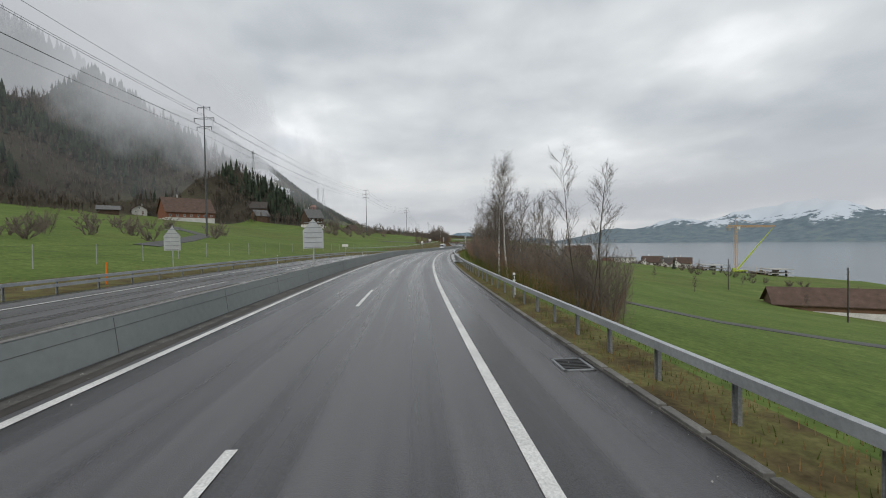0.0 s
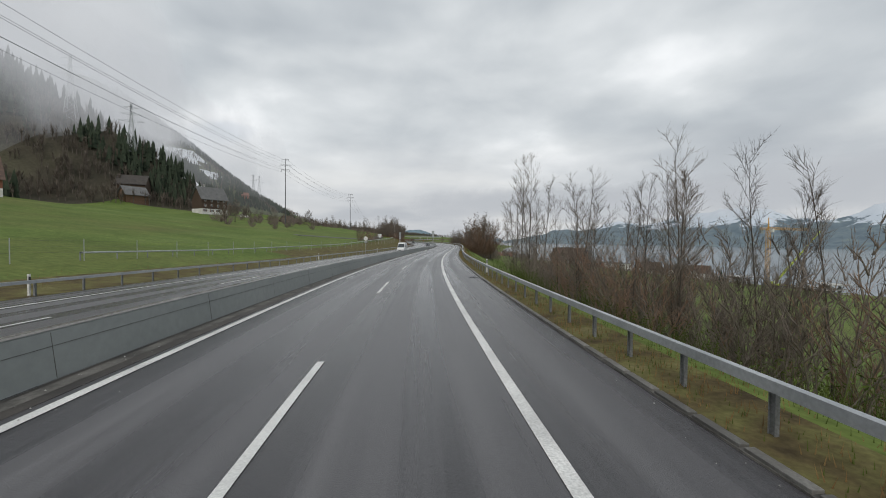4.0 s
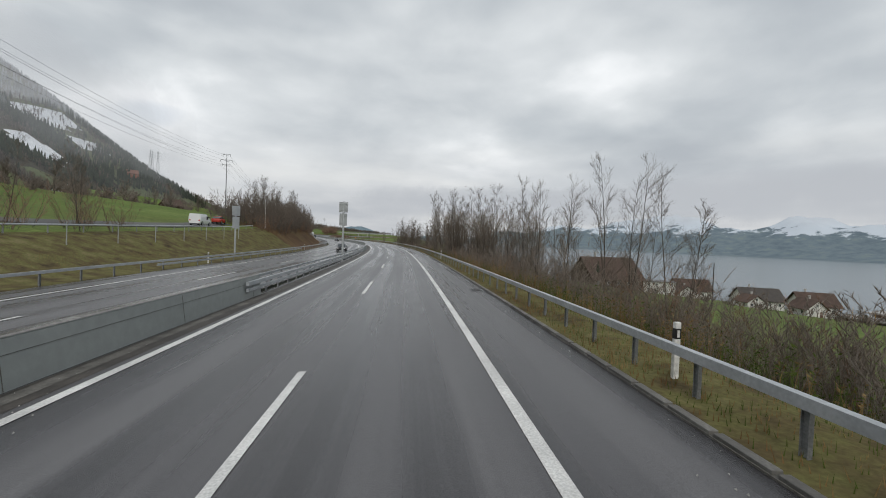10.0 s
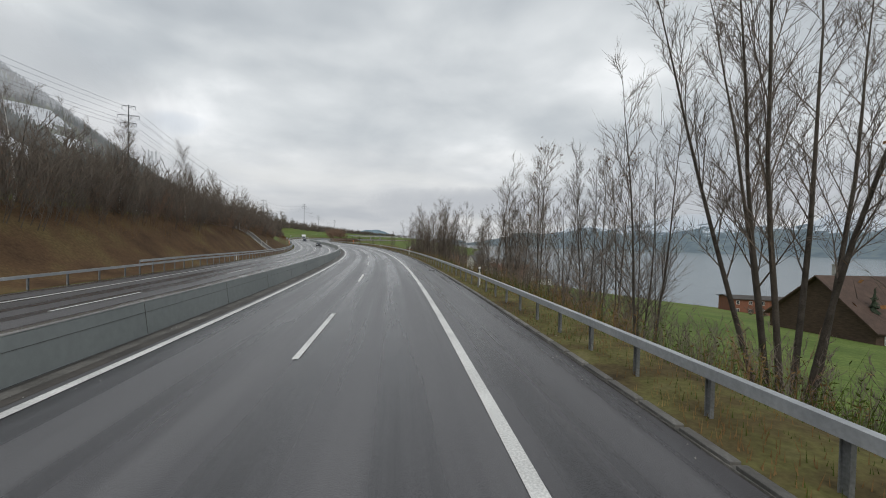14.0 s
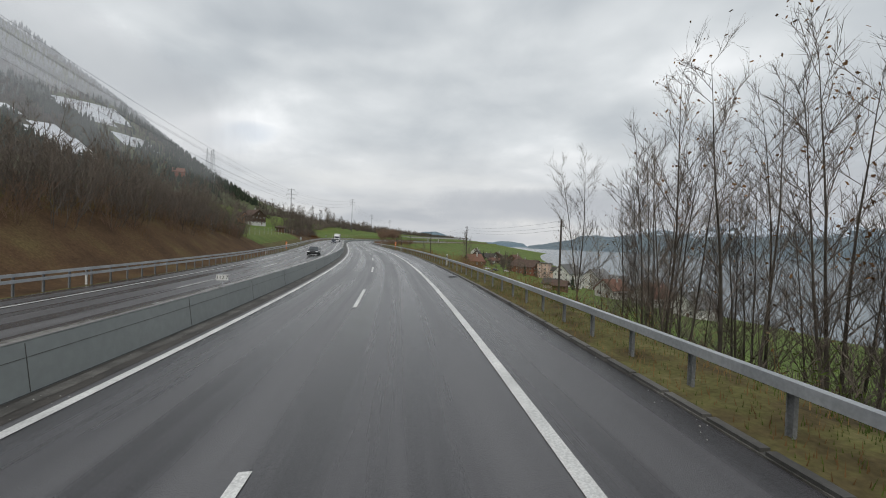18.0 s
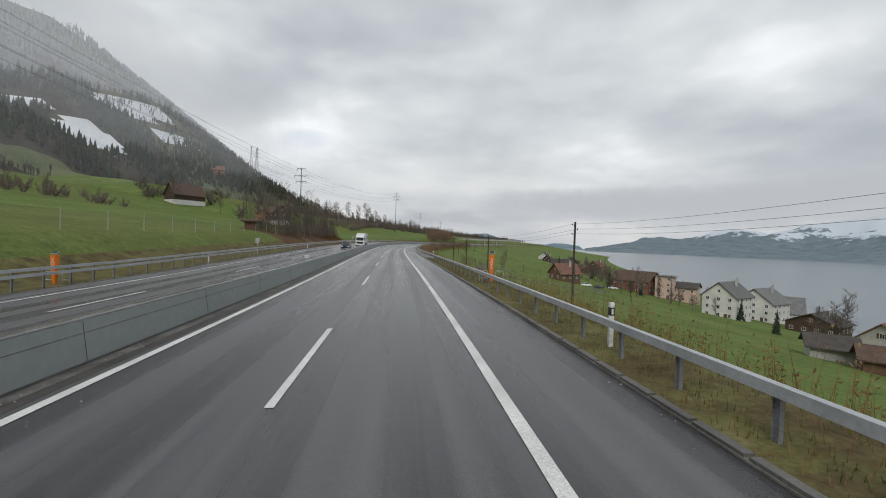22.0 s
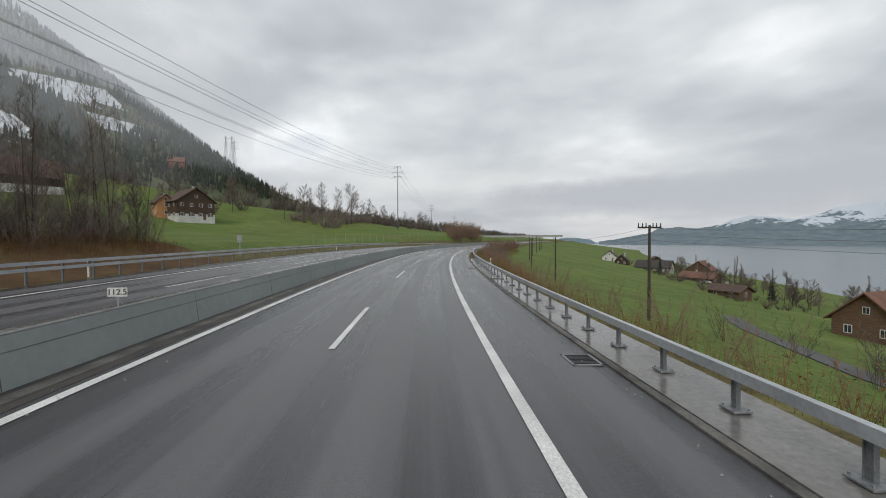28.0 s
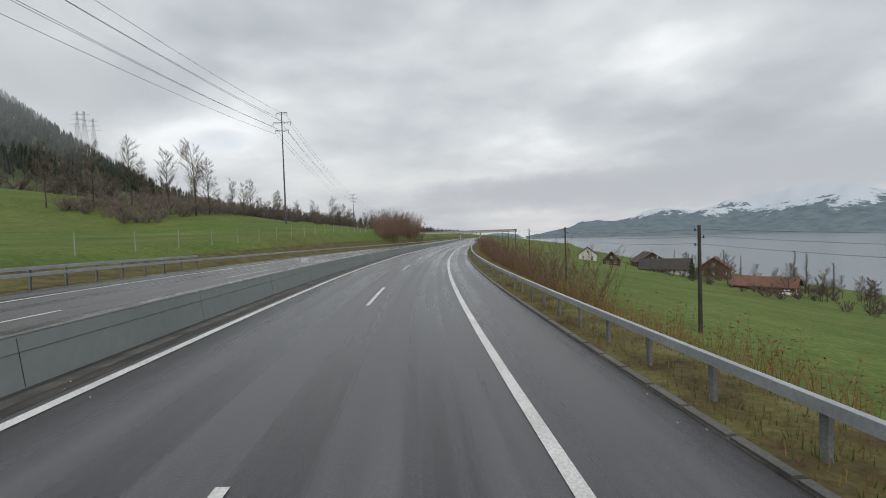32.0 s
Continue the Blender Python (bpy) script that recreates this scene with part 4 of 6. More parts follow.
brush("undergrowth", "tall brown stalks in the hedge", 22, 66, 6.4, 11.0, 5000, 2.6, STALK, 15, thick=0.008)
brush("undergrowth", "brown stalks on the bank under the shrubs", 303, 455, -40.0, -28.0, 7000, 1.2, STALK, 6)
brush("undergrowth", "withered orange leaves and brambles on the bank", 596, 622, -35.0, -27.0, 5000, 1.6, LEAF, 17)
brush("undergrowth", "yellowed leaves among the bare shrubs on the bank", 400, 474, -38.0, -30.0, 5000, 3.0, STALK, 18)
brush("undergrowth", "dry grass tufts along the guardrail", -8, 690, 2.75, 4.6, 36000, 0.26, STALK, 7, leaf=False, thick=0.010)
brush("undergrowth", "short green grass blades along the guardrail", -8, 690, 3.2, 5.6, 44000, 0.22, GREEN, 9, leaf=False, thick=0.010)
brush("undergrowth", "dry grass tufts of the opposite verge", 0, 700, -27.5, -25.0, 7000, 0.5, STALK, 8, leaf=False, thick=0.008)


# kinds of which none was planted leave the scene
for make, used in KINDS.values():
    for thing, kept in zip(make, used):
        if not kept:
            for ob in (*thing.children_recursive, thing):
                bpy.data.objects.remove(ob)


def woods():
    """Conifers and bare trees on the hill, one mass each."""
    rng = random.Random(9)
    V, F, BV, BF = [], [], [], []

    def conifer(p, h):
        r = h * rng.uniform(0.16, 0.23)
        for k in range(4):
            z0, z1 = h * (0.08 + 0.21 * k), h * min(0.08 + 0.21 * k + 0.40, 1.0)
            rr = r * (1 - 0.19 * k)
            n = len(V)
            a0 = rng.random()
            for i in range(6):
                w = rr * (1.0 if i % 2 else 0.55) * rng.uniform(0.8, 1.2)
                V.append(p + Vector((w * math.cos(a0 + i * 1.047), w * math.sin(a0 + i * 1.047), z0 - (0.05 * h if i % 2 else 0))))
            V.append(p + Vector((0, 0, z1)))
            for i in range(6):
                F.append((n + i, n + (i + 1) % 6, n + 6))

    def bare(p, h):
        tube(BV, BF, p, p + Vector((0, 0, h * 0.5)), 0.22, 0.14, 4)
        for i in range(26):
            a = p + Vector((0, 0, h * rng.uniform(0.2, 0.6)))
            w = rng.uniform(0, 6.28)
            e = a + Vector((math.cos(w) * h * rng.uniform(0.05, 0.26), math.sin(w) * h * rng.uniform(0.05, 0.26), h * rng.uniform(0.15, 0.45)))
            n = len(BV)
            t = Vector((math.sin(w), -math.cos(w), 0)) * 0.16
            BV.extend((a - t, a + t, e))
            BF.append((n, n + 1, n + 2))

    for _ in range(52000):
        s = rng.uniform(-60, 1500)
        l = 60 + 640 * rng.random() ** 1.25
        wood = float(np.interp(s, LS_, WOOD)) + 4
        if l < wood + 20 * noise.noise((s / 40, 0, 0)):
            continue
        clear = clearing(s, l)
        if s > 1150:
            continue
        if clear or any(((s - a) / ra) ** 2 + ((-l - 25 - c) / rc) ** 2 < 1.15 for a, c, ra, rc in SNOWY):
            continue
        if rng.random() > 1.2 - 0.0007 * l:
            continue
        p = world(s, -l - 25, -0.5)
        if noise.noise((s / 60, l / 60, 1.0)) + rng.uniform(-0.3, 0.3) + 0.75 * max(0.0, 1 - (l - wood) / 70) > 0.22:
            bare(p, rng.uniform(7, 12))
        else:
            conifer(p, rng.uniform(8, 15))
    for _ in range(6500):
        s, l = rng.uniform(880, 1900), rng.uniform(48, 560)
        if noise.noise((s / 45, l / 45, 4.0)) > -0.12:
            bare(world(s, -l - 25, -0.5), rng.uniform(8, 15))
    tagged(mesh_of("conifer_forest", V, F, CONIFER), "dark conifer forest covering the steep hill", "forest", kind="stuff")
    tagged(mesh_of("bare_forest", BV, BF, TWIG), "bare brown deciduous woods on the hill", "forest", kind="stuff")


def frosted():
    m = material("conifer_needles", [(0.032, 0.044, 0.030), (0.058, 0.074, 0.050)], 0.3, 0.95, spec=0.1)
    t = m.node_tree
    b = t.nodes["Principled BSDF"]
    src = b.inputs["Base Color"].links[0].from_socket
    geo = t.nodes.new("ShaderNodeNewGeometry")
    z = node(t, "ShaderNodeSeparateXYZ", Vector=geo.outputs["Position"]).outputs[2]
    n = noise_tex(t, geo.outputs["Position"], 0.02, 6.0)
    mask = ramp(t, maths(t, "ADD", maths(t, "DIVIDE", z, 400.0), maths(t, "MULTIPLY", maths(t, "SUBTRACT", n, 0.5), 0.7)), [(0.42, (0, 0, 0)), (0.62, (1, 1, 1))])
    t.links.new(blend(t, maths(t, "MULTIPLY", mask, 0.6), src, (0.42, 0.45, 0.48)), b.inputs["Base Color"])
    return m


CONIFER = frosted()
woods()


def fir(s, o, h):
    """A single fir: trunk and drooping tiers of boughs."""
    rng = random.Random(int(s * 7 + o))
    root = empty("fir_tree", Matrix.Translation(world(s, o)))
    tagged(root, "dark green fir tree beside the houses", "tree")
    V, F = [], []
    tube(V, F, Vector((0, 0, -0.4)), Vector((0, 0, h * 0.95)), h * 0.02, 0.02, 6)
    mesh_of("trunk", V, F, BARK, parent=root)
    V, F = [], []
    for k in range(15):
        z = h * (0.08 + 0.06 * k)
        r = h * 0.22 * (1 - k / 15.5)
        for i in range(11):
            a = rng.uniform(0, 6.28)
            tip = Vector((math.cos(a) * r, math.sin(a) * r, z - r * 0.35)) * rng.uniform(0.85, 1.1)
            side = Vector((-math.sin(a), math.cos(a), 0)) * r * 0.32
            n = len(V)
            V += [Vector((0, 0, z + 0.05 * h)), tip * 0.6 + Vector((0, 0, z * 0.4)) + side, tip, tip * 0.6 + Vector((0, 0, z * 0.4)) - side]
            F.append((n, n + 1, n + 2, n + 3))
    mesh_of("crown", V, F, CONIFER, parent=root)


for s_, o_, h_ in ((345, 74, 9), (352, 78, 11), (598, 118, 8), (560, 101, 7), (655, 104, 8), (690, 98, 9), (742, 96, 8), (815, 78, 9), (268, 118, 8)):
    fir(s_, o_, h_)

# ---- houses ----
GLASS = material("window_glass", [(0.03, 0.035, 0.04), (0.06, 0.07, 0.08)], 2.0, 0.08, spec=0.6)
WHITE = material("white_paint", [(0.62, 0.62, 0.60), (0.76, 0.76, 0.74)], 0.8, 0.6)
PLASTER = {
    "white": material("white_plaster", [(0.55, 0.54, 0.52), (0.70, 0.69, 0.67)], 0.4, 0.85, fine=8.0, spread=0.06),
    "grey": material("grey_plaster", [(0.38, 0.37, 0.35), (0.50, 0.49, 0.47)], 0.4, 0.85, fine=8.0, spread=0.08),
    "peach": material("peach_plaster", [(0.52, 0.38, 0.31), (0.63, 0.47, 0.39)], 0.4, 0.85, fine=8.0),
    "orange": material("orange_plaster", [(0.50, 0.24, 0.11), (0.60, 0.31, 0.15)], 0.4, 0.85, fine=8.0),
    "timber": material("dark_timber", [(0.045, 0.03, 0.022), (0.10, 0.065, 0.045)], 1.2, 0.85, fine=16.0, stretch=(1, 1, 6), spread=0.15),
    "brown": material("brown_timber", [(0.11, 0.065, 0.04), (0.18, 0.11, 0.07)], 1.2, 0.85, fine=16.0, stretch=(1, 1, 6), spread=0.15),
    "brick": material("red_boards", [(0.20, 0.08, 0.05), (0.28, 0.12, 0.075)], 1.0, 0.85, fine=12.0, spread=0.1),
}
ROOF = {
    "red": material("red_tiles", [(0.135, 0.070, 0.052), (0.21, 0.108, 0.078)], 0.7, 0.85, bump=0.4, fine=7.0, spread=0.12),
    "brown": material("brown_tiles", [(0.07, 0.045, 0.036), (0.12, 0.078, 0.06)], 0.7, 0.85, bump=0.4, fine=7.0, spread=0.15),
    "grey": material("grey_slates", [(0.12, 0.12, 0.12), (0.19, 0.19, 0.19)], 0.7, 0.8, bump=0.4, fine=7.0, spread=0.15),
    "dark": material("dark_tiles", [(0.05, 0.045, 0.042), (0.085, 0.075, 0.068)], 0.7, 0.85, bump=0.4, fine=7.0, spread=0.15),
}
SHUT = material("shutter_paint", [(0.10, 0.05, 0.04), (0.14, 0.075, 0.05)], 2.0, 0.7)


def shared(name, bm, mat):
    me = bpy.data.meshes.new(name)
    bm.to_mesh(me)
    bm.free()
    me.materials.append(mat)
    return me


bm = bmesh.new()
for x, z, sx, sz in ((0, 0.62, 1.06, 0.09), (0, -0.62, 1.06, 0.09), (-0.49, 0, 0.09, 1.2), (0.49, 0, 0.09, 1.2), (0, 0, 0.06, 1.2)):
    box(bm, (x, 0, z), (sx, 0.08, sz))
FRAME = shared("window", bm, WHITE)
bm = bmesh.new()
box(bm, (0, 0.01, 0), (0.92, 0.03, 1.18))
PANE = shared("pane", bm, GLASS)
bm = bmesh.new()
box(bm, (0, 0, 0), (0.5, 0.05, 1.3))
SHUTTER = shared("shutter", bm, SHUT)


def add_window(parent, x, y, z, turn, size=1.0, shutters=False):
    w = new("window", FRAME)
    w.parent = parent
    w.matrix_basis = Matrix.Translation((x, y, z)) @ Matrix.Rotation(turn, 4, "Z") @ Matrix.Scale(size, 4)
    p = new("pane", PANE)
    p.parent = w
    if shutters:
        for d in (-0.78, 0.78):
            q = new("shutter", SHUTTER)
            q.parent = w
            q.matrix_basis = Matrix.Translation((d, 0, 0))


def house(s, o, facing, width, depth, wall_h, roof_h, wall="white", roof="brown", gable=True, base=None, label="", shutters=False, name="house", windows=True):
    """A house on the ground. facing: heading of its front (degrees from x, of the outward normal). gable: the front shows the gable."""
    p = world(s, o)
    root = empty(name, Matrix.Translation(p) @ Matrix.Rotation(radians(facing + 90), 4, "Z"))
    tagged(root, label, "house" if name == "house" else "barn")
    # local frame: front at -y, width along x when the gable shows; the ridge runs along y
    w, d = (width, depth) if gable else (depth, width)
    turn = 0.0 if gable else math.pi / 2
    spin = Matrix.Rotation(turn, 4, "Z")
    bm = bmesh.new()
    low = -3.0
    x, y = w / 2, d / 2
    vs = [bm.verts.new(spin @ Vector(c)) for c in ((-x, -y, low), (x, -y, low), (x, y, low), (-x, y, low), (-x, -y, wall_h), (x, -y, wall_h), (x, y, wall_h), (-x, y, wall_h), (0, -y, wall_h + roof_h * 0.97), (0, y, wall_h + roof_h * 0.97))]
    for f in ((0, 1, 5, 8, 4), (2, 3, 7, 9, 6), (1, 2, 6, 5), (3, 0, 4, 7), (4, 8, 9, 7), (8, 5, 6, 9)):
        bm.faces.new([vs[k] for k in f])
    part("wall", bm, PLASTER[wall], root)
    if base:
        bm = bmesh.new()
        box(bm, (0, 0, wall_h * 0.15 - 0.8), (w + 0.12, d + 0.12, wall_h * 0.3 + 1.6), None)
        bmesh.ops.transform(bm, matrix=spin, verts=bm.verts)
        part("base_wall", bm, PLASTER[base], root, "pale plastered base")
    over = 0.75
    for side in (-1, 1):
        bm = bmesh.new()
        k = roof_h / x
        e = x + over
        t = 0.22
        prof = [(0, wall_h + roof_h), (side * e, wall_h - over * k), (side * e, wall_h - over * k + t), (0, wall_h + roof_h + t * 1.2)]
        a = [bm.verts.new(spin @ Vector((q, -y - over, r))) for q, r in prof]
        b = [bm.verts.new(spin @ Vector((q, y + over, r))) for q, r in prof]
        bm.faces.new(a), bm.faces.new(list(reversed(b)))
        for i in range(4):
            bm.faces.new((a[i], b[i], b[(i + 1) % 4], a[(i + 1) % 4]))
        bmesh.ops.recalc_face_normals(bm, faces=bm.faces)
        part("roof", bm, ROOF[roof], root)
    if name == "house" and roof_h > 1.0:
        bm = bmesh.new()
        box(bm, spin @ Vector((x * 0.35, d * 0.15, wall_h + roof_h * 0.85)), (0.6, 0.6, roof_h * 0.7 + 1.0))
        box(bm, spin @ Vector((x * 0.35, d * 0.15, wall_h + roof_h * 1.2 + 0.55)), (0.8, 0.8, 0.12))
        part("chimney", bm, PLASTER["grey"], root)
    if windows:
        floors = max(1, int(wall_h / 2.6))
        for fl in range(floors):
            z = wall_h * (fl + 0.55) / floors
            for wall_w, dist, ang in ((w, y, 0.0), (d, x, math.pi / 2), (d, x, -math.pi / 2)):
                n = max(1, int(wall_w / 3.4))
                for i in range(n):
                    u = (i + 0.5) / n * wall_w - wall_w / 2
                    q = spin @ Matrix.Rotation(ang, 4, "Z") @ Vector((u, -dist - 0.08, z))
                    add_window(root, q.x, q.y, q.z, turn + ang, min(1.0, 0.42 * wall_h / floors), shutters)
        if roof_h > 2.2:
            q = spin @ Vector((0, -y - 0.04, wall_h + roof_h * 0.35))
            add_window(root, q.x, q.y, q.z, turn, 0.85, shutters)
    bm = bmesh.new()
    q = spin @ Vector((w * 0.22, -y - 0.06, 1.05))
    box(bm, q, (1.0, 0.1, 2.1) if gable else (0.1, 1.0, 2.1))
    part("door", bm, SHUT, root)
    return root


# ---- poles, lines and signs ----
POLE = material("dark_pole_wood", [(0.035, 0.03, 0.027), (0.075, 0.062, 0.052)], 2.0, 0.85, fine=20.0, stretch=(1, 1, 0.3))
MAST = material("mast_steel", [(0.075, 0.08, 0.085), (0.12, 0.125, 0.13)], 1.5, 0.6, 0.3)
CABLE = material("cable", [(0.09, 0.09, 0.095), (0.12, 0.12, 0.125)], 1.0, 0.5)
SIGN = material("sign_back", [(0.36, 0.38, 0.39), (0.45, 0.47, 0.48)], 1.2, 0.5, 0.3, fine=5.0, grit=0.3)
ORANGE = material("orange_enamel", [(0.70, 0.17, 0.012), (0.74, 0.19, 0.016)], 0.9, 0.4, grit=0.15)
BLACK = material("black_plastic", [(0.012, 0.012, 0.013), (0.03, 0.03, 0.03)], 2.0, 0.45)
YELLOW = material("crane_yellow", [(0.55, 0.28, 0.04), (0.66, 0.36, 0.06)], 1.0, 0.5)
LIME = material("crane_green", [(0.38, 0.46, 0.06), (0.46, 0.56, 0.09)], 1.0, 0.45)
RED = material("red_enamel", [(0.42, 0.03, 0.02), (0.52, 0.05, 0.03)], 1.0, 0.35)


def mast(s, o, height=25.0, arms=((-0.3, 1.6), (-3.0, 2.6), (-5.2, 1.9)), turn=None):
    """Power mast with three cross-arms."""
    p = world(s, o)
    root = empty("power_mast", Matrix.Translation(p) @ Matrix.Rotation(heading(s) if turn is None else turn, 4, "Z"))
    tagged(root, "tall dark steel power mast with three cross-arms", "mast", "masts of the power line")
    bm = bmesh.new()
    rod(bm, (0, 0, -1), (0, 0, height), 0.26, 0.11, 10)
    part("pole", bm, MAST, root)
    for dz, half in arms:
        bm = bmesh.new()
        rod(bm, (-half, 0, height + dz), (half, 0, height + dz), 0.07, 0.07, 6)
        rod(bm, (-half, 0, height + dz), (-0.1, 0, height + dz - 0.5), 0.04, 0.04, 5)
        rod(bm, (half, 0, height + dz), (0.1, 0, height + dz - 0.5), 0.04, 0.04, 5)
        arm = part("cross_arm", bm, MAST, root)
        for sx in (-1, 1):
            bm = bmesh.new()
            for k in range(4):
                rod(bm, (sx * half, 0, height + dz - 0.1 - 0.22 * k), (sx * half, 0, height + dz - 0.3 - 0.22 * k), 0.10, 0.05, 8)
            part("insulator", bm, CABLE, arm)
    return p, height, arms, heading(s) if turn is None else turn


def span(a, b, sag, r=0.018, steps=12):
    a, b = Vector(a), Vector(b)
    pts = [a.lerp(b, k / steps) - Vector((0, 0, sag * 4 * (k / steps) * (1 - k / steps))) for k in range(steps + 1)]
    return cable_tube(pts, r)


def cable_tube(pts, r, sides=4):
    """One unbroken tube along the points."""
    V, F = [], []
    d = (pts[-1] - pts[0]).normalized()
    p = d.orthogonal().normalized()
    q = d.cross(p)
    for c in pts:
        V += [c + p * (r * math.cos(2 * math.pi * k / sides)) + q * (r * math.sin(2 * math.pi * k / sides)) for k in range(sides)]
    for i in range(len(pts) - 1):
        for k in range(sides):
            j = (k + 1) % sides
            F.append((i * sides + k, i * sides + j, (i + 1) * sides + j, (i + 1) * sides + k))
    return V, F


def wires(name, label, posts, points, sag, r=0.02):
    """Cables from post to post. posts: list of lists of attachment points."""
    root = empty(name, Matrix.Translation(posts[0][0]))
    tagged(root, label, "cable")
    inv = Matrix.Translation(-Vector(posts[0][0]))
    for a, b in zip(posts, posts[1:]):
        for k in range(points):
            V, F = span(inv @ Vector(a[k]), inv @ Vector(b[k]), sag, r)
            mesh_of("wire", V, F, CABLE, parent=root)


def mast_ends(p, height, arms, turn):
    m = Matrix.Translation(p) @ Matrix.Rotation(turn, 4, "Z")
    return [m @ Vector((sx * half, 0, height + dz - 1.0)) for dz, half in arms for sx in (-1, 1)]


def line_pole(s, o, height, top="plain"):
    p = world(s, o)
    root = empty("utility_pole", Matrix.Translation(p) @ Matrix.Rotation(heading(s), 4, "Z"))
    tagged(root, "dark wooden utility pole standing in the meadow" if top == "plain" else "dark wooden utility pole with a cross-arm of insulators", "pole", "poles of the lake-side line")
    bm = bmesh.new()
    rod(bm, (0, 0, -0.8), (0, 0, height), 0.15, 0.10, 9)
    part("pole", bm, POLE, root)
    if top == "arm":
        bm = bmesh.new()
        box(bm, (0, 0, height - 0.2), (2.0, 0.12, 0.14))
        arm = part("cross_arm", bm, POLE, root)
        for x in (-0.95, -0.6, -0.3, 0.3, 0.6, 0.95):
            bm = bmesh.new()
            rod(bm, (x, 0, height - 0.13), (x, 0, height + 0.2), 0.05, 0.035, 7)
            part("insulator", bm, BLACK, arm)
    else:
        for k, sx in enumerate((-1, 1, -1)):
            bm = bmesh.new()
            rod(bm, (sx * 0.08, 0, height - 0.35 - 0.5 * k), (sx * 0.3, 0, height - 0.35 - 0.5 * k), 0.018, 0.018, 5)
            rod(bm, (sx * 0.3, 0, height - 0.4 - 0.5 * k), (sx * 0.3, 0, height - 0.2 - 0.5 * k), 0.05, 0.035, 7)
            part("insulator", bm, BLACK, root)
    m = Matrix.Translation(p) @ Matrix.Rotation(heading(s), 4, "Z")
    return [m @ Vector((0.3 * sx, 0, height - 0.25 - 0.5 * k)) for k, sx in enumerate((-1, 1, -1))]


def lattice(s, o, height):
    p = world(s, o, -1)
    root = empty("lattice_tower", Matrix.Translation(p) @ Matrix.Rotation(heading(s) + 0.3, 4, "Z"))
    tagged(root, "steel lattice power tower on the wooded hill", "tower", "towers on the hill")
    bm = bmesh.new()
    w0, w1 = height * 0.075, height * 0.012
    lv = [height * k / 9 for k in range(10)]
    wd = [w0 + (w1 - w0) * min(1, k / 7.5) for k in range(10)]
    C = ((-1, -1), (1, -1), (1, 1), (-1, 1))
    for k in range(9):
        for i, (a, b) in enumerate(C):
            a2, b2 = C[(i + 1) % 4]
            rod(bm, (a * wd[k], b * wd[k], lv[k]), (a * wd[k + 1], b * wd[k + 1], lv[k + 1]), 0.13, 0.13, 4, False)
            rod(bm, (a * wd[k], b * wd[k], lv[k]), (a2 * wd[k + 1], b2 * wd[k + 1], lv[k + 1]), 0.08, 0.08, 4, False)
            rod(bm, (a2 * wd[k], b2 * wd[k], lv[k]), (a * wd[k + 1], b * wd[k + 1], lv[k + 1]), 0.08, 0.08, 4, False)
    part("tower_frame", bm, SIGN, root)
    for z, half in ((0.70, 0.19), (0.82, 0.15), (0.93, 0.11)):
        bm = bmesh.new()
        for sx in (-1, 1):
            rod(bm, (0, 0, height * z + 0.8), (sx * half * height, 0, height * z), 0.12, 0.08, 4, False)
            rod(bm, (0, 0, height * z - 0.6), (sx * half * height, 0, height * z), 0.12, 0.08, 4, False)
        part("cross_arm", bm, SIGN, root)


def letters(text, size, depth=0.004):
    c = bpy.data.curves.new("lettering", "FONT")
    c.body, c.size, c.extrude, c.align_x, c.align_y = text, size, depth, "CENTER", "CENTER"
    tmp = bpy.data.objects.new("lettering", c)
    scene.collection.objects.link(tmp)
    me = bpy.data.meshes.new_from_object(tmp.evaluated_get(bpy.context.evaluated_depsgraph_get()))
    bpy.data.objects.remove(tmp)
    return me


def km_sign(s, text):
    """Small white distance plate on the wall of the median."""
    m = Matrix.Translation(Vector(at(s, -9.08, 0.97))) @ Matrix.Rotation(heading(s) + 0.12, 4, "Z")
    root = empty("distance_sign", m)
    tagged(root, "small white distance plate with black numerals on the barrier", "sign")
    bm = bmesh.new()
    rod(bm, (0, 0.02, -0.02), (0, 0.02, 0.34), 0.02, 0.02, 7)
    part("stem", bm, SIGN, root)
    bm = bmesh.new()
    box(bm, (0, 0, 0.34), (0.44, 0.02, 0.22), bevel=0.008)
    plate = part("plate", bm, WHITE, root)
    me = letters(text, 0.20)
    me.materials.append(BLACK)
    t = new("numerals", me)
    t.parent = plate
    t.matrix_basis = Matrix.Translation((0, -0.016, 0.34)) @ Matrix.Rotation(math.pi / 2, 4, "X")


def delineator(s, o):
    root = empty("delineator_post", Matrix.Translation(Vector(at(s, o, 0.0))) @ Matrix.Rotation(heading(s), 4, "Z"))
    tagged(root, "white plastic delineator post with a black band", "post", "delineator posts")
    bm = bmesh.new()
    box(bm, (0, 0, 0.5), (0.12, 0.10, 1.2), bevel=0.02)
    post = part("post", bm, WHITE, root)
    bm = bmesh.new()
    box(bm, (0, 0, 0.87), (0.126, 0.106, 0.22), bevel=0.015)
    part("band", bm, BLACK, post)
    bm = bmesh.new()
    box(bm, (0, -0.056, 0.87), (0.05, 0.01, 0.14))
    part("reflector", bm, WHITE, post)


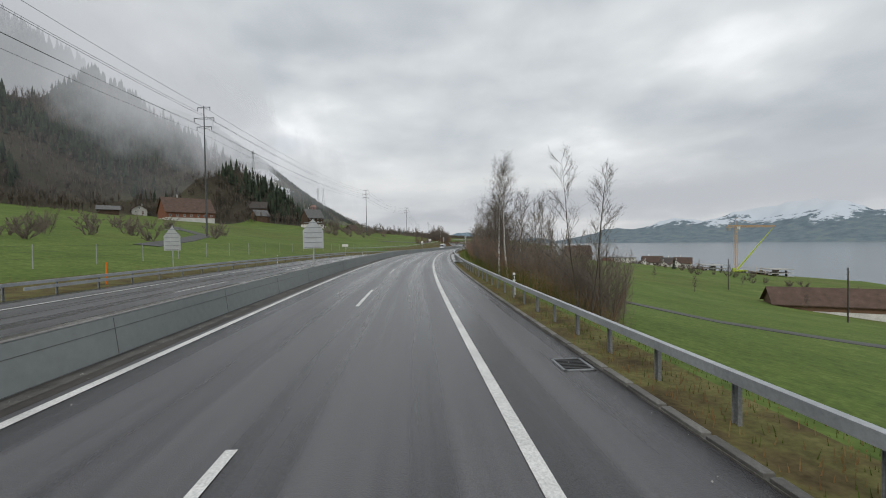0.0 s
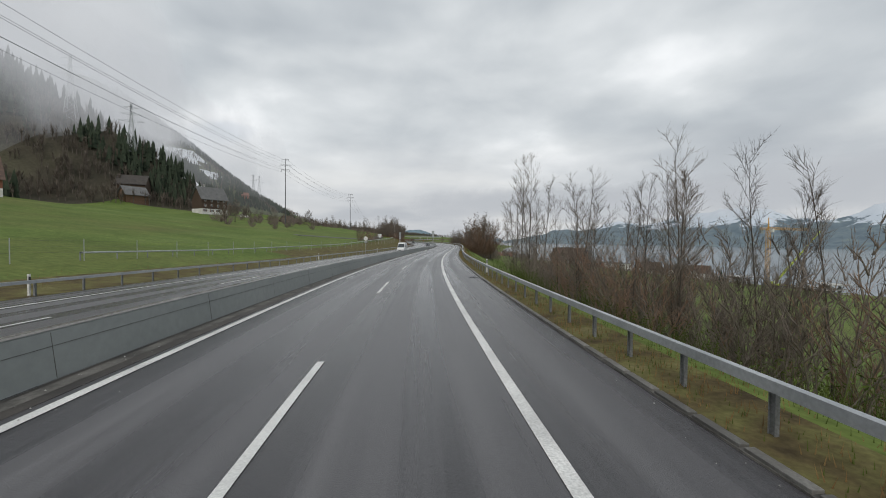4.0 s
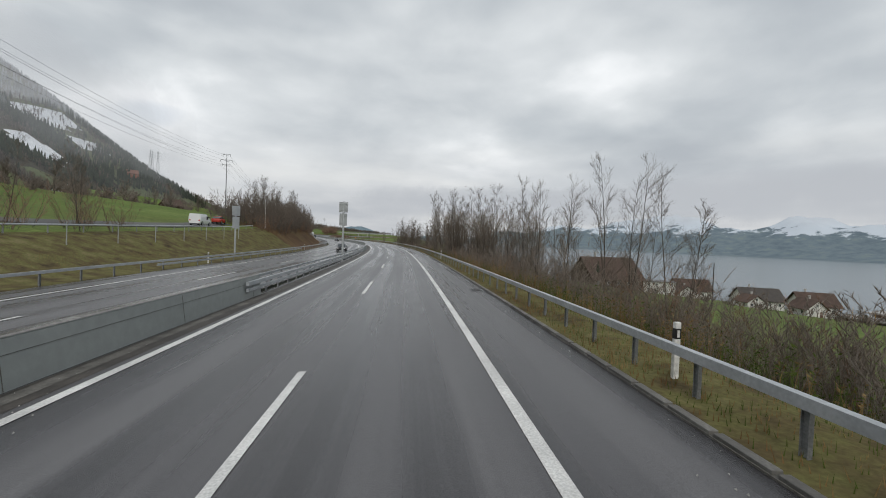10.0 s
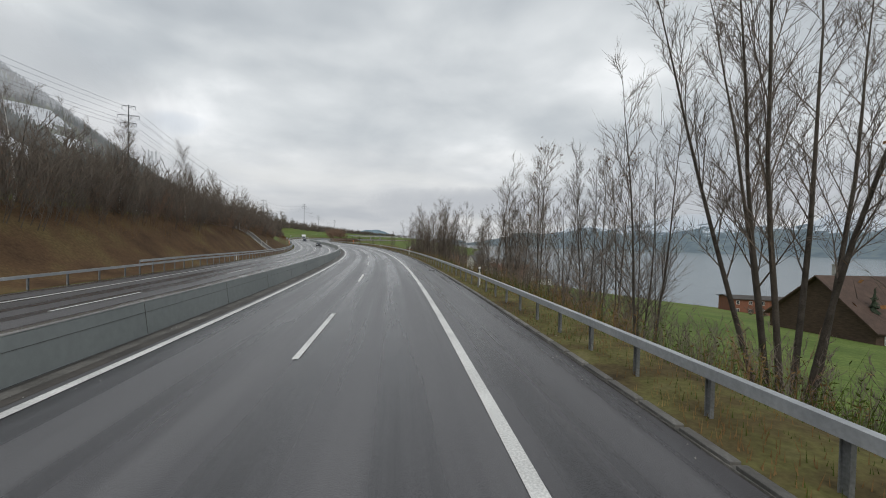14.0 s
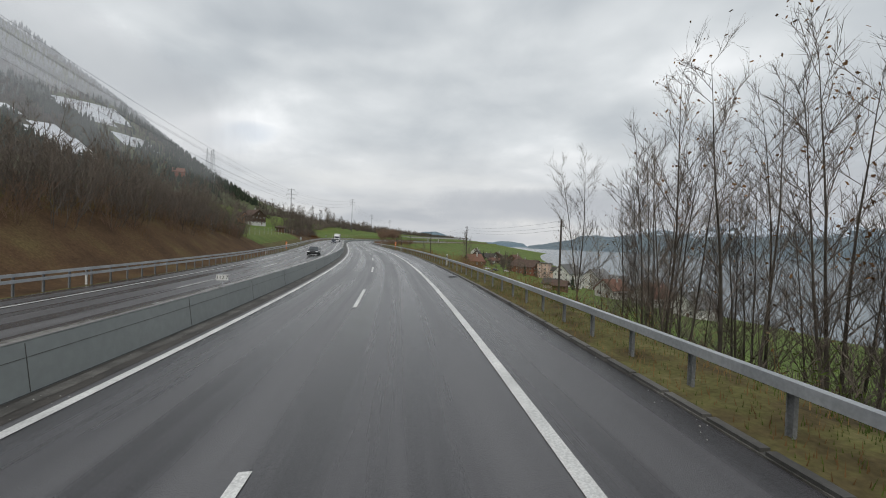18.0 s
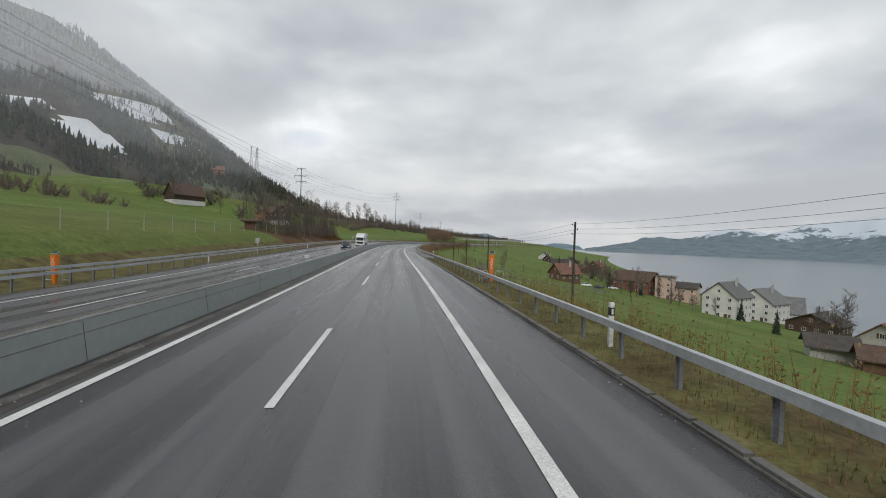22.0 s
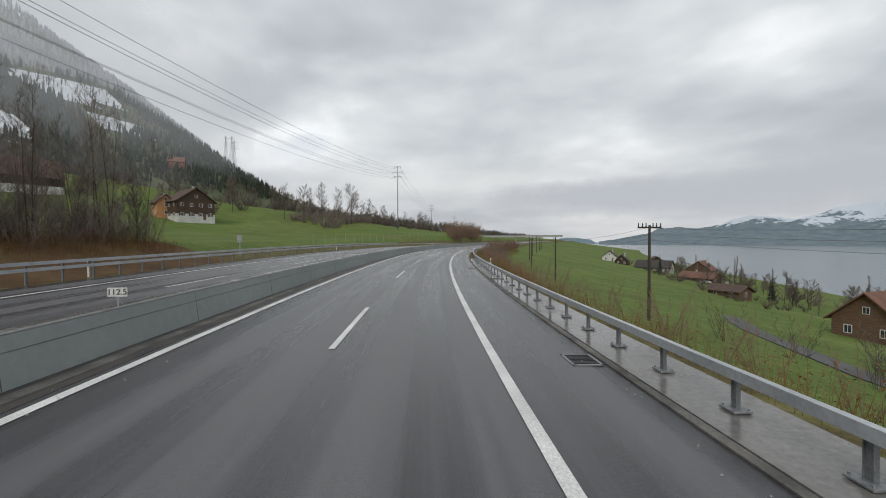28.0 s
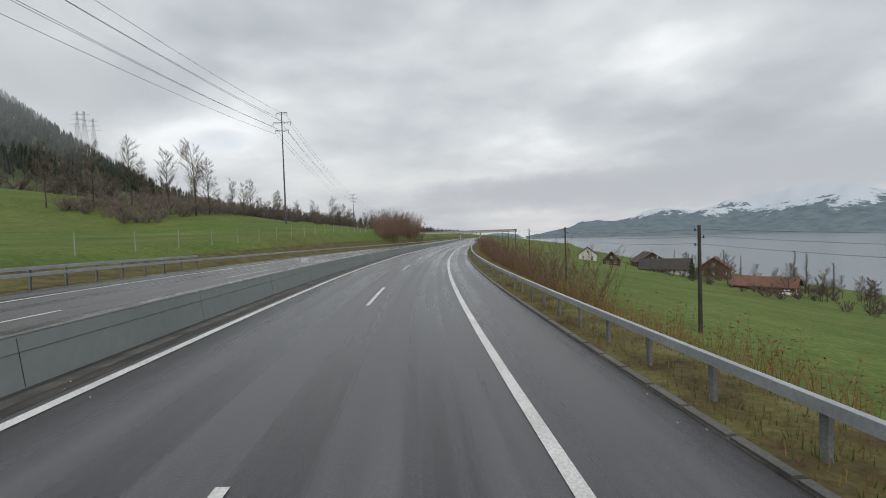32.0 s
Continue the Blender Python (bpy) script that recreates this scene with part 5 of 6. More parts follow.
def sos_post(s, o, turn=0.0):
    root = empty("emergency_phone", Matrix.Translation(world(s, o, -0.3)) @ Matrix.Rotation(heading(s) + turn, 4, "Z") @ Matrix.Diagonal((0.78, 0.78, 0.92, 1)))
    tagged(root, "orange emergency telephone pillar with white SOS letters and a solar panel", "phone pillar", "emergency phones")
    bm = bmesh.new()
    prof = [(0.0, 0.11), (0.3, 0.125), (1.25, 0.17), (1.33, 0.205), (2.0, 0.225), (2.08, 0.235), (2.2, 0.235)]
    rings = []
    for z, w in prof:
        rings.append([bm.verts.new((a * w, b * w, z)) for a, b in ((-1, -0.7), (-0.7, -1), (0.7, -1), (1, -0.7), (1, 0.7), (0.7, 1), (-0.7, 1), (-1, 0.7))])
    for r0, r1 in zip(rings, rings[1:]):
        for i in range(8):
            bm.faces.new((r0[i], r0[(i + 1) % 8], r1[(i + 1) % 8], r1[i]))
    bm.faces.new(rings[-1])
    pillar = part("pillar", bm, ORANGE, root)
    for text, z, y in (("S", 1.86, -0.228), ("O", 1.60, -0.222), ("S", 1.33, -0.212)):
        me = letters(text, 0.34, 0.006)
        me.materials.append(WHITE)
        t = new("letter", me)
        t.parent = pillar
        t.matrix_basis = Matrix.Translation((0, y, z)) @ Matrix.Rotation(math.pi / 2, 4, "X")
    bm = bmesh.new()
    box(bm, (0, 0, 2.36), (0.42, 0.34, 0.03), Matrix.Rotation(0.5, 4, "X"), bevel=0.006)
    rod(bm, (0, 0, 2.18), (0, 0, 2.36), 0.03, 0.03, 7)
    panel = part("solar_panel", bm, SIGN, root)
    bm = bmesh.new()
    box(bm, (0, -0.01, 2.378), (0.37, 0.29, 0.01), Matrix.Rotation(0.5, 4, "X"))
    part("cell_sheet", bm, BLACK, panel)
    bm = bmesh.new()
    for x0, x1, y in ((-1.0, -0.35, 0.3), (0.35, 1.0, 0.3)):
        for z in (0.5, 1.05):
            rod(bm, (x0, y, z), (x1, y, z), 0.025, 0.025, 7)
        for x in (x0, x1):
            rod(bm, (x, y, -0.3), (x, y, 1.05), 0.025, 0.025, 7)
    part("handrail", bm, SIGN, root, "grey tubular handrail")


def sign_board(s, o, h, boards, label, up=None, r=0.05, name="traffic_sign", turn=0.0):
    """Boards: (shape, z, width, height, material)."""
    p = world(s, o) if up is None else Vector(at(s, o, up))
    root = empty(name, Matrix.Translation(p) @ Matrix.Rotation(heading(s) + turn, 4, "Z"))
    tagged(root, label, "sign")
    bm = bmesh.new()
    rod(bm, (0, 0, -0.4), (0, 0, h), r, r, 9)
    part("post", bm, SIGN, root)
    for shape, z, w, hh, mat in boards:
        bm = bmesh.new()
        if shape == "round":
            rod(bm, (0, -0.10, z), (0, -0.07, z), w / 2, w / 2, 28)
        elif shape == "tri":
            vs = [(-w / 2, z - hh / 2), (w / 2, z - hh / 2), (w / 2, z + hh * 0.1), (0, z + hh / 2), (-w / 2, z + hh * 0.1)]
            a = [bm.verts.new((x, -0.10, q)) for x, q in vs]
            b = [bm.verts.new((x, -0.07, q)) for x, q in vs]
            bm.faces.new(a), bm.faces.new(b[::-1])
            for i in range(5):
                bm.faces.new((a[i], b[i], b[(i + 1) % 5], a[(i + 1) % 5]))
            bmesh.ops.recalc_face_normals(bm, faces=bm.faces)
        else:
            box(bm, (0, -0.085, z), (w, 0.03, hh), bevel=0.01)
        board = part("board", bm, mat, root)
        if shape == "plain":
            bm = bmesh.new()
            box(bm, (0, -0.115, z + hh * 0.3), (w * 0.9, 0.04, 0.06))
            box(bm, (0, -0.115, z - hh * 0.3), (w * 0.9, 0.04, 0.06))
            part("brace", bm, SIGN, board)
        elif shape != "round":
            n = max(2, int(hh / 0.35))
            for k in range(n):
                bm = bmesh.new()
                box(bm, (0, -0.115, z - hh / 2 + hh * (k + 0.5) / n - (0.1 if shape == "tri" else 0)), (w * 0.86, 0.03, 0.05))
                part("brace", bm, DARK_STEEL, board)
    return root

# ---- the houses ----
house(211.9, -168.5, -48, 24.3, 19.4, 4.9, 8.4, "brick", "brown", False, 'white', "old farmhouse with a brown tiled roof and a pale base", False, "house")
house(355.8, -194.0, -80, 14.6, 11.7, 4.4, 5.4, "timber", "dark", False, None, "weathered dark barn on the meadow", False, "barn", False)
house(230.7, -218.4, -58, 8.0, 8.8, 2.9, 2.9, "grey", "brown", True, None, "small house high on the hillside", False, "house")
house(202.2, -211.7, -56, 9.7, 10.7, 2.6, 2.3, "timber", "grey", False, None, "low farm shed high on the hillside", False, "barn", False)
house(320.2, -135.9, -43, 14.1, 9.9, 8.3, 6.3, "timber", "grey", False, 'white', "dark timber chalet with white shutters and a grey roof", True, "house")
house(338.6, -186.8, -40, 11.7, 9.4, 4.1, 4.6, "brown", "grey", False, None, "old brown barn with a grey roof", False, "barn", False)
house(553.6, -168.2, -69, 10.0, 11.0, 3.8, 3.1, "white", "dark", True, None, "white house standing high on the hillside", False, "house")
house(706.1, -170.2, -34, 19.3, 13.5, 5.3, 7.0, "timber", "brown", False, 'white', "brown barn with a white lean-to on the meadow", False, "barn", False)
house(720.0, -114.0, -38, 13.6, 12.8, 7.2, 4.9, "timber", "brown", True, 'white', "large dark timber chalet with a whitewashed base", True, "house")
house(716.5, -122.0, -40, 6.0, 7.0, 5.6, 2.6, "orange", "brown", True, None, "narrow orange house beside a chalet", False, "house")
house(971.5, -396.9, -64, 18.1, 19.9, 4.9, 6.6, "brick", "red", False, None, "small reddish house high on the slope", False, "house")
house(553.0, -34.0, -71, 2.4, 2.8, 1.9, 0.2, "brown", "brown", False, None, "small open wooden field shed", False, "barn", False)
house(110.0, 97.0, -119, 24.0, 9.5, 2.6, 3.4, "brown", "brown", False, 'white', "long low brown barn with a tiled roof", False, "barn", False)
house(350.0, 81.0, -100, 19.5, 17.4, 3.6, 7.2, "timber", "brown", False, None, "large brown-roofed farmhouse above the lake", False, "house")
house(406.7, 139.1, -118, 20.0, 10.0, 5.6, 0.7, "brick", "dark", False, None, "long red-brown building with a flat roof beside the meadow", False, "house")
house(384.5, 138.4, -116, 18.0, 12.0, 6.0, 0.2, "white", "grey", False, None, "modern white house with a flat roof", False, "house")
house(387.0, 166.5, -114, 17.0, 13.0, 4.4, 5.2, "white", "brown", False, None, "white house with a broad brown tiled roof", False, "house")
house(382.0, 155.0, -112, 8.0, 9.0, 2.8, 2.8, "white", "brown", True, None, "low white gabled annexe with a brown roof", False, "house")
house(357.1, 163.5, -120, 15.5, 12.0, 4.0, 4.6, "white", "dark", False, None, "white house with a dark tiled roof", False, "house")
house(352.0, 152.0, -112, 7.0, 8.0, 2.8, 2.6, "white", "brown", True, None, "small white gabled house with a brown roof", False, "house")
house(336.9, 159.5, -126, 11.5, 11.0, 4.8, 4.0, "white", "brown", False, None, "white two-storey house with a brown roof", False, "house")
house(333.0, 151.0, -112, 7.0, 8.0, 3.2, 3.0, "white", "brown", True, None, "white gabled wing with a brown roof", False, "house")
house(535.6, 106.1, -158, 9.0, 10.4, 4.4, 3.9, "grey", "red", True, None, "pale house with a red tiled roof and shutters", True, "house")
house(520.5, 114.8, -164, 10.4, 11.6, 4.6, 5.0, "grey", "red", True, None, "grey house with a steep red tiled roof", True, "house")
house(506.8, 65.3, -130, 4.4, 4.9, 2.4, 1.3, "brown", "brown", False, None, "small brown wooden shed", False, "barn", False)
house(515.2, 66.9, -127, 5.4, 5.9, 2.4, 1.4, "grey", "dark", False, None, "low shed with a dark roof", False, "barn", False)
house(597.8, 146.4, -150, 14.1, 15.5, 4.6, 3.4, "timber", "dark", True, None, "dark timber house with white windows", True, "house")
house(634.7, 147.8, -151, 13.3, 15.9, 8.0, 5.3, "white", "grey", True, None, "white house with a grey roof", False, "house")
house(608.8, 119.1, -148, 10.9, 14.2, 8.5, 4.7, "white", "grey", True, None, "tall white house with a grey roof", False, "house")
house(661.9, 170.6, -129, 13.2, 14.6, 4.6, 6.3, "white", "grey", False, None, "white house with a broad grey roof", False, "house")
house(690.3, 111.1, -142, 19.4, 14.0, 6.0, 4.6, "brick", "brown", False, None, "large brown brick inn with a brown roof", False, "house")
house(676.5, 122.0, -131, 7.9, 7.9, 10.9, 0.2, "peach", "grey", True, None, "tall peach block with a flat roof", False, "house")
house(677.5, 132.0, -134, 10.8, 9.7, 7.5, 2.2, "peach", "dark", False, None, "peach house with balconies and a dark roof", False, "house")
house(496.5, 111.9, -165, 11.0, 12.6, 4.2, 4.6, "white", "grey", True, None, "white house with a steep grey slate roof", False, "house")
house(864.0, 112.0, -138, 13.0, 14.0, 4.2, 5.0, "brown", "red", True, None, "brown house with a red tiled roof", False, "house")
house(886.9, 92.1, -113, 13.6, 14.9, 3.6, 4.5, "timber", "brown", True, None, "dark house far along the shore", False, "house")
house(649.9, 68.1, -162, 8.7, 10.4, 4.0, 4.0, "brown", "red", True, None, "brown timber house with a reddish roof", False, "house")
house(798.0, 91.0, -151, 15.0, 8.0, 2.0, 2.2, "brown", "red", False, None, "brown house with an orange-brown roof", False, "house")
house(846.0, 82.0, -131, 18.0, 12.0, 2.2, 3.6, "grey", "dark", False, None, "low house with a wide dark roof", False, "house")
house(724.0, 77.0, -158, 9.4, 5.9, 2.2, 1.4, "brown", "brown", False, None, "long brown house with a tiled roof", False, "house")
house(903.4, 66.0, -120, 9.5, 10.4, 3.5, 3.8, "white", "brown", True, None, "white house with a brown roof by the shore", False, "house")
house(873.6, 69.1, -123, 7.7, 8.4, 2.5, 3.8, "timber", "dark", True, None, "dark house with a steep roof by the shore", False, "house")
MASTS = [mast(-95, -33), mast(98, -60, 33.0), mast(278, -80, 32.0), mast(438, -67, 31.0), mast(616, -42), mast(778, -50, 32.0), mast(960, -85), mast(1150, -110)]
ENDS = [mast_ends(*m) for m in MASTS]
wires("power_line", "sagging power cables between the masts", ENDS, 6, 3.0, 0.028)
for s_, o_, h_ in ((522, -253, 42), (563, -268, 42), (390, -243, 44), (388, -207, 38), (1086, -430, 58), (1100, -455, 50), (1140, -480, 50), (640, -300, 40)):
    lattice(s_, o_, h_)
LOW = [line_pole(s_, 17.0, h_, "arm" if s_ == 616 else "plain") for s_, h_ in ((420, 11), (462, 11), (500, 10), (541, 8.6), (570, 8), (616, 8.2), (651, 7.4), (692, 7.4), (726, 8), (765, 8.5), (805, 9), (845, 9), (885, 9), (925, 9))]
wires("overhead_line", "thin wires of the lake-side pole line", LOW, 3, 0.5, 0.012)
for s_, o_ in ((223, 46), (209, 65), (78, 78), (150, 92), (255, 60), (300, 75)):
    line_pole(s_, o_, 10.5)

# ---- beside the road ----
for k in range(14):
    delineator(18 + 50 * k, 3.62)
    delineator(6 + 50 * k, GL - 0.4)
for s_, txt in ((193.5, "112.9"), (393.0, "112.7"), (492.3, "112.6"), (591.0, "112.5"), (689.8, "112.4")):
    km_sign(s_, txt)
sos_post(484.5, 4.3, -0.3)
sos_post(486, GL - 1.0)
sign_board(36, -24.0, 4.4, [("tri", 3.2, 1.5, 2.2, SIGN)], "back of a tall pointed road sign on a steel post")
sign_board(28.3, -9.08, 3.4, [("tri", 2.5, 1.5, 2.2, SIGN)], "back of a tall pointed road sign on the median wall", up=0.9)
sign_board(196, -23.4, 4.6, [("round", 4.0, 1.15, 1.15, WHITE), ("rect", 3.1, 0.95, 0.5, SIGN)], "pale round traffic sign back with a small plate below")
sign_board(261.9, -9.25, 7.2, [("plain", 6.5, 1.15, 1.25, SIGN), ("plain", 5.0, 1.0, 1.5, SIGN)], "grey backs of two large signs on a tall steel post", up=0.0, r=0.13, turn=-0.3)
sign_board(269.5, -24.6, 6.6, [("plain", 6.0, 1.15, 1.3, SIGN), ("plain", 4.4, 1.0, 1.6, SIGN)], "grey backs of two large signs on the far verge", r=0.12, turn=0.9)
sign_board(97, -24.0, 2.6, [("rect", 2.4, 1.5, 0.7, WHITE)], "small white board on a post in the verge")
sign_board(525, -23.2, 2.3, [("rect", 2.0, 0.6, 0.8, SIGN)], "small grey sign back on a short post")
sign_board(628, -24.5, 2.3, [("rect", 2.0, 0.6, 0.8, SIGN)], "small grey sign back on a short post")
bm = bmesh.new()
rod(bm, (0, 0, -0.3), (0, 0, 1.5), 0.06, 0.06, 8)
stake = part("marker_stake", bm, ORANGE)
stake.matrix_basis = Matrix.Translation(world(27, -23.0))
tagged(stake, "short orange marker stake beside the guardrail", "stake")

# second beam of the far guardrail and pale posts of its ledge
for s0_, s1_ in ((330, 700), (246, 300), (20, 90)):
    rail("beam", GL, 1.04 if s0_ == 330 else 0.42, s0_, s1_, 0.17, 0.12, parent=left_guard)
ledge = sweep("ledge", [(2.62, -0.2), (2.62, 0.05), (4.1, 0.09), (4.1, -0.5)], 519, 640, LEDGE, 4.0)
tagged(ledge, "pale wet concrete ledge under the guardrail", "ledge", kind="structure")
ledge2 = sweep("ledge", [(2.62, -0.2), (2.62, 0.05), (4.1, 0.09), (4.1, -0.5)], 50, 86, LEDGE, 4.0)
tagged(ledge2, "pale wet concrete ledge under the guardrail", "ledge", kind="structure")
FOOT = bmesh.new()
box(FOOT, (0, 0, 0.10), (0.30, 0.34, 0.03), bevel=0.004)
for a in (-0.11, 0.11):
    for b in (-0.13, 0.13):
        rod(FOOT, (a, b, 0.11), (a, b, 0.15), 0.018, 0.018, 6)
FOOT = shared("foot_plate", FOOT, DARK_STEEL)
row_of(FOOT, "foot_plate", guard, 3.35, [s for s in np.arange(-9, 640, 2.0) if 519 < s < 640 or 50 < s < 86])

# seams of the median wall
SEAM = bmesh.new()
box(SEAM, (0.0, 0, 0.46), (0.022, 0.012, 0.90), Matrix.Rotation(-0.125, 4, "Y"))
SEAM = shared("seam", SEAM, KERB)
row_of(SEAM, "seam", bpy.data.objects["median_barrier"], -8.875, np.arange(-4, 231, 6.0))
row_of(SEAM, "seam", bpy.data.objects["median_barrier.001"], -8.875, np.arange(294, 800, 6.0))

# drain grates in the shoulder
for s_ in (6, 74, 113, 232, 330, 405, 590, 620):
    g_ = empty("drain_grate", Matrix.Translation(Vector(at(s_, 2.0, 0.0))) @ Matrix.Rotation(heading(s_), 4, "Z"))
    tagged(g_, "dark iron drain grate in the shoulder", "drain", "drain grates")
    bm = bmesh.new()
    for x, y, sx, sy in ((-0.32, 0, 0.06, 0.9), (0.32, 0, 0.06, 0.9), (0, 0.42, 0.7, 0.06), (0, -0.42, 0.7, 0.06)):
        box(bm, (x, y, 0.012), (sx, sy, 0.02))
    part("frame", bm, DARK_STEEL, g_)
    for k in range(8):
        bm = bmesh.new()
        box(bm, (0, -0.36 + 0.103 * k, 0.010), (0.6, 0.05, 0.015))
        part("bar", bm, BLACK, g_)

bm = bmesh.new()
rod(bm, (0, 0, 0.06), (0, 0, 0.105), 0.36, 0.36, 28)
rod(bm, (0, 0, 0.10), (0, 0, 0.112), 0.27, 0.27, 24)
cover = part("manhole_cover", bm, LEDGE)
cover.matrix_basis = Matrix.Translation(Vector(at(609.5, 3.0, 0.0)))
tagged(cover, "round concrete manhole cover in the wet ledge", "manhole")

# wire fence along the far verge
fence = empty("wire_fence", Matrix.Translation(world(0, -30)))
tagged(fence, "wire fence with thin pale posts along the meadow", "fence")
STAKE = bmesh.new()
rod(STAKE, (0, 0, -0.3), (0, 0, 1.9), 0.035, 0.03, 6)
STAKE = shared("fence_post", STAKE, SIGN)
base = Matrix.Translation(-world(0, -30))
for s in np.arange(0, 800, 6.0):
    if 285 < s < 455 or 600 < s < 655:
        continue
    f = new("fence_post", STAKE)
    f.parent = fence
    f.matrix_basis = base @ Matrix.Translation(world(s, -30.0 - 1.5 * math.sin(s / 60)))
for s0_, s1_ in ((0, 282), (456, 600), (660, 798)):
    for up in (0.8, 1.3, 1.75):
        V, F = cable_tube([base @ world(s, -30.0 - 1.5 * math.sin(s / 60), up) for s in np.arange(s0_, s1_, 6.0)], 0.006, 3)
        mesh_of("strand", V, F, CABLE, parent=fence)


# farm lanes
def lane(name, pts, width, label, mat=None):
    V, F = [], []
    out = []
    for (a, b), (c, d) in zip(pts, pts[1:]):
        n = max(2, int(math.hypot(c - a, d - b) / 4))
        out += [(a + (c - a) * k / n, b + (d - b) * k / n) for k in range(n)]
    out.append(pts[-1])
    P = [world(a, b, 0.14) for a, b in out]
    for i, p in enumerate(P):
        (a, b), (c, d) = out[max(i - 1, 0)], out[min(i + 1, len(P) - 1)]
        g = width / 2 / math.hypot(c - a, d - b)
        l, r = (world(out[i][0] + k * (b - d) * g, out[i][1] + k * (c - a) * g, 0.09) for k in (-1, 1))
        V += [r, l, l - Vector((0, 0, 0.4)), r - Vector((0, 0, 0.4))]
    for i in range(len(P) - 1):
        a, b = 4 * i, 4 * i + 4
        F += [(a, a + 1, b + 1, b), (a + 1, a + 2, b + 2, b + 1), (a + 3, a, b, b + 3)]
    tagged(mesh_of(name, V, F, mat or OLD_ASPHALT), label, "lane", kind="structure")


lane("lane", [(62, 16), (55, 26), (44, 33), (40, 45), (38, 60), (34, 90)], 3.0, "narrow farm lane across the lake-side meadow")
lane("lane", [(60, -44), (80, -52), (100, -62), (112, -80), (128, -96)], 3.2, "narrow asphalt lane up to the farmhouse")
lane("lane", [(226, -56), (240, -45), (255, -38), (275, -37), (302, -39)], 4.5, "side road above the motorway bank")
lane("lane", [(540, 13), (556, 15.5), (568, 24.5), (585, 42), (597, 60), (606, 72), (640, 78)], 2.6, "village lane between meadow and houses")
lane("lane", [(590, 24), (605, 26), (625, 33), (650, 45)], 3.0, "narrow lane below the road")
V, F = cable_tube([world(s, -31.6, 0.7) for s in np.arange(120, 302, 4.0)], 0.08, 6)
side_rail = mesh_of("side_guardrail", V, F, STEEL)
tagged(side_rail, "thin steel guardrail along the side road", "guardrail")
for s in np.arange(120, 302, 4.0):
    bm = bmesh.new()
    box(bm, world(s, -31.7, 0.3), (0.08, 0.08, 0.95))
    part("post", bm, DARK_STEEL, side_rail)


# ---- vehicles ----
TYRE = material("tyre_rubber", [(0.012, 0.012, 0.012), (0.03, 0.03, 0.03)], 3.0, 0.8)
RIM = material("wheel_rim", [(0.30, 0.31, 0.32), (0.42, 0.43, 0.44)], 3.0, 0.35, 0.7)
CARS = {
    "black": material("black_car_paint", [(0.012, 0.013, 0.016), (0.02, 0.021, 0.025)], 1.0, 0.2, spec=0.6),
    "white": material("white_car_paint", [(0.70, 0.71, 0.72), (0.74, 0.75, 0.76)], 0.4, 0.25, spec=0.6, grit=0.05),
    "red": material("red_car_paint", [(0.38, 0.03, 0.02), (0.46, 0.05, 0.03)], 1.0, 0.25, spec=0.6),
    "blue": material("dark_blue_car_paint", [(0.015, 0.025, 0.05), (0.03, 0.04, 0.07)], 1.0, 0.22, spec=0.6),
}
LAMP = material("headlamp", [(0.70, 0.72, 0.75), (0.85, 0.86, 0.88)], 3.0, 0.1)


def loft(bm, sections):
    """Skin through cross-sections: (y, [(x, z), ...])."""
    rings = [[bm.verts.new((x, y, z)) for x, z in pts] for y, pts in sections]
    n = len(rings[0])
    for a, b in zip(rings, rings[1:]):
        for i in range(n):
            bm.faces.new((a[i], a[(i + 1) % n], b[(i + 1) % n], b[i]))
    bm.faces.new(rings[0][::-1]), bm.faces.new(rings[-1])
    bmesh.ops.recalc_face_normals(bm, faces=bm.faces)


def oval(w, z0, z1, tuck=0.85):
    h = z1 - z0
    return [(-w * tuck, z0), (w * tuck, z0), (w, z0 + h * 0.3), (w, z0 + h * 0.7), (w * tuck, z1), (-w * tuck, z1), (-w, z0 + h * 0.7), (-w, z0 + h * 0.3)]


def wheel(parent, x, y, r, w=0.2):
    bm = bmesh.new()
    rod(bm, (x - w / 2, y, r), (x + w / 2, y, r), r, r, 22)
    t = part("wheel", bm, TYRE, parent)
    bm = bmesh.new()
    rod(bm, (x - w / 2 - 0.01, y, r), (x + w / 2 + 0.01, y, r), r * 0.62, r * 0.62, 16)
    part("rim", bm, RIM, t)


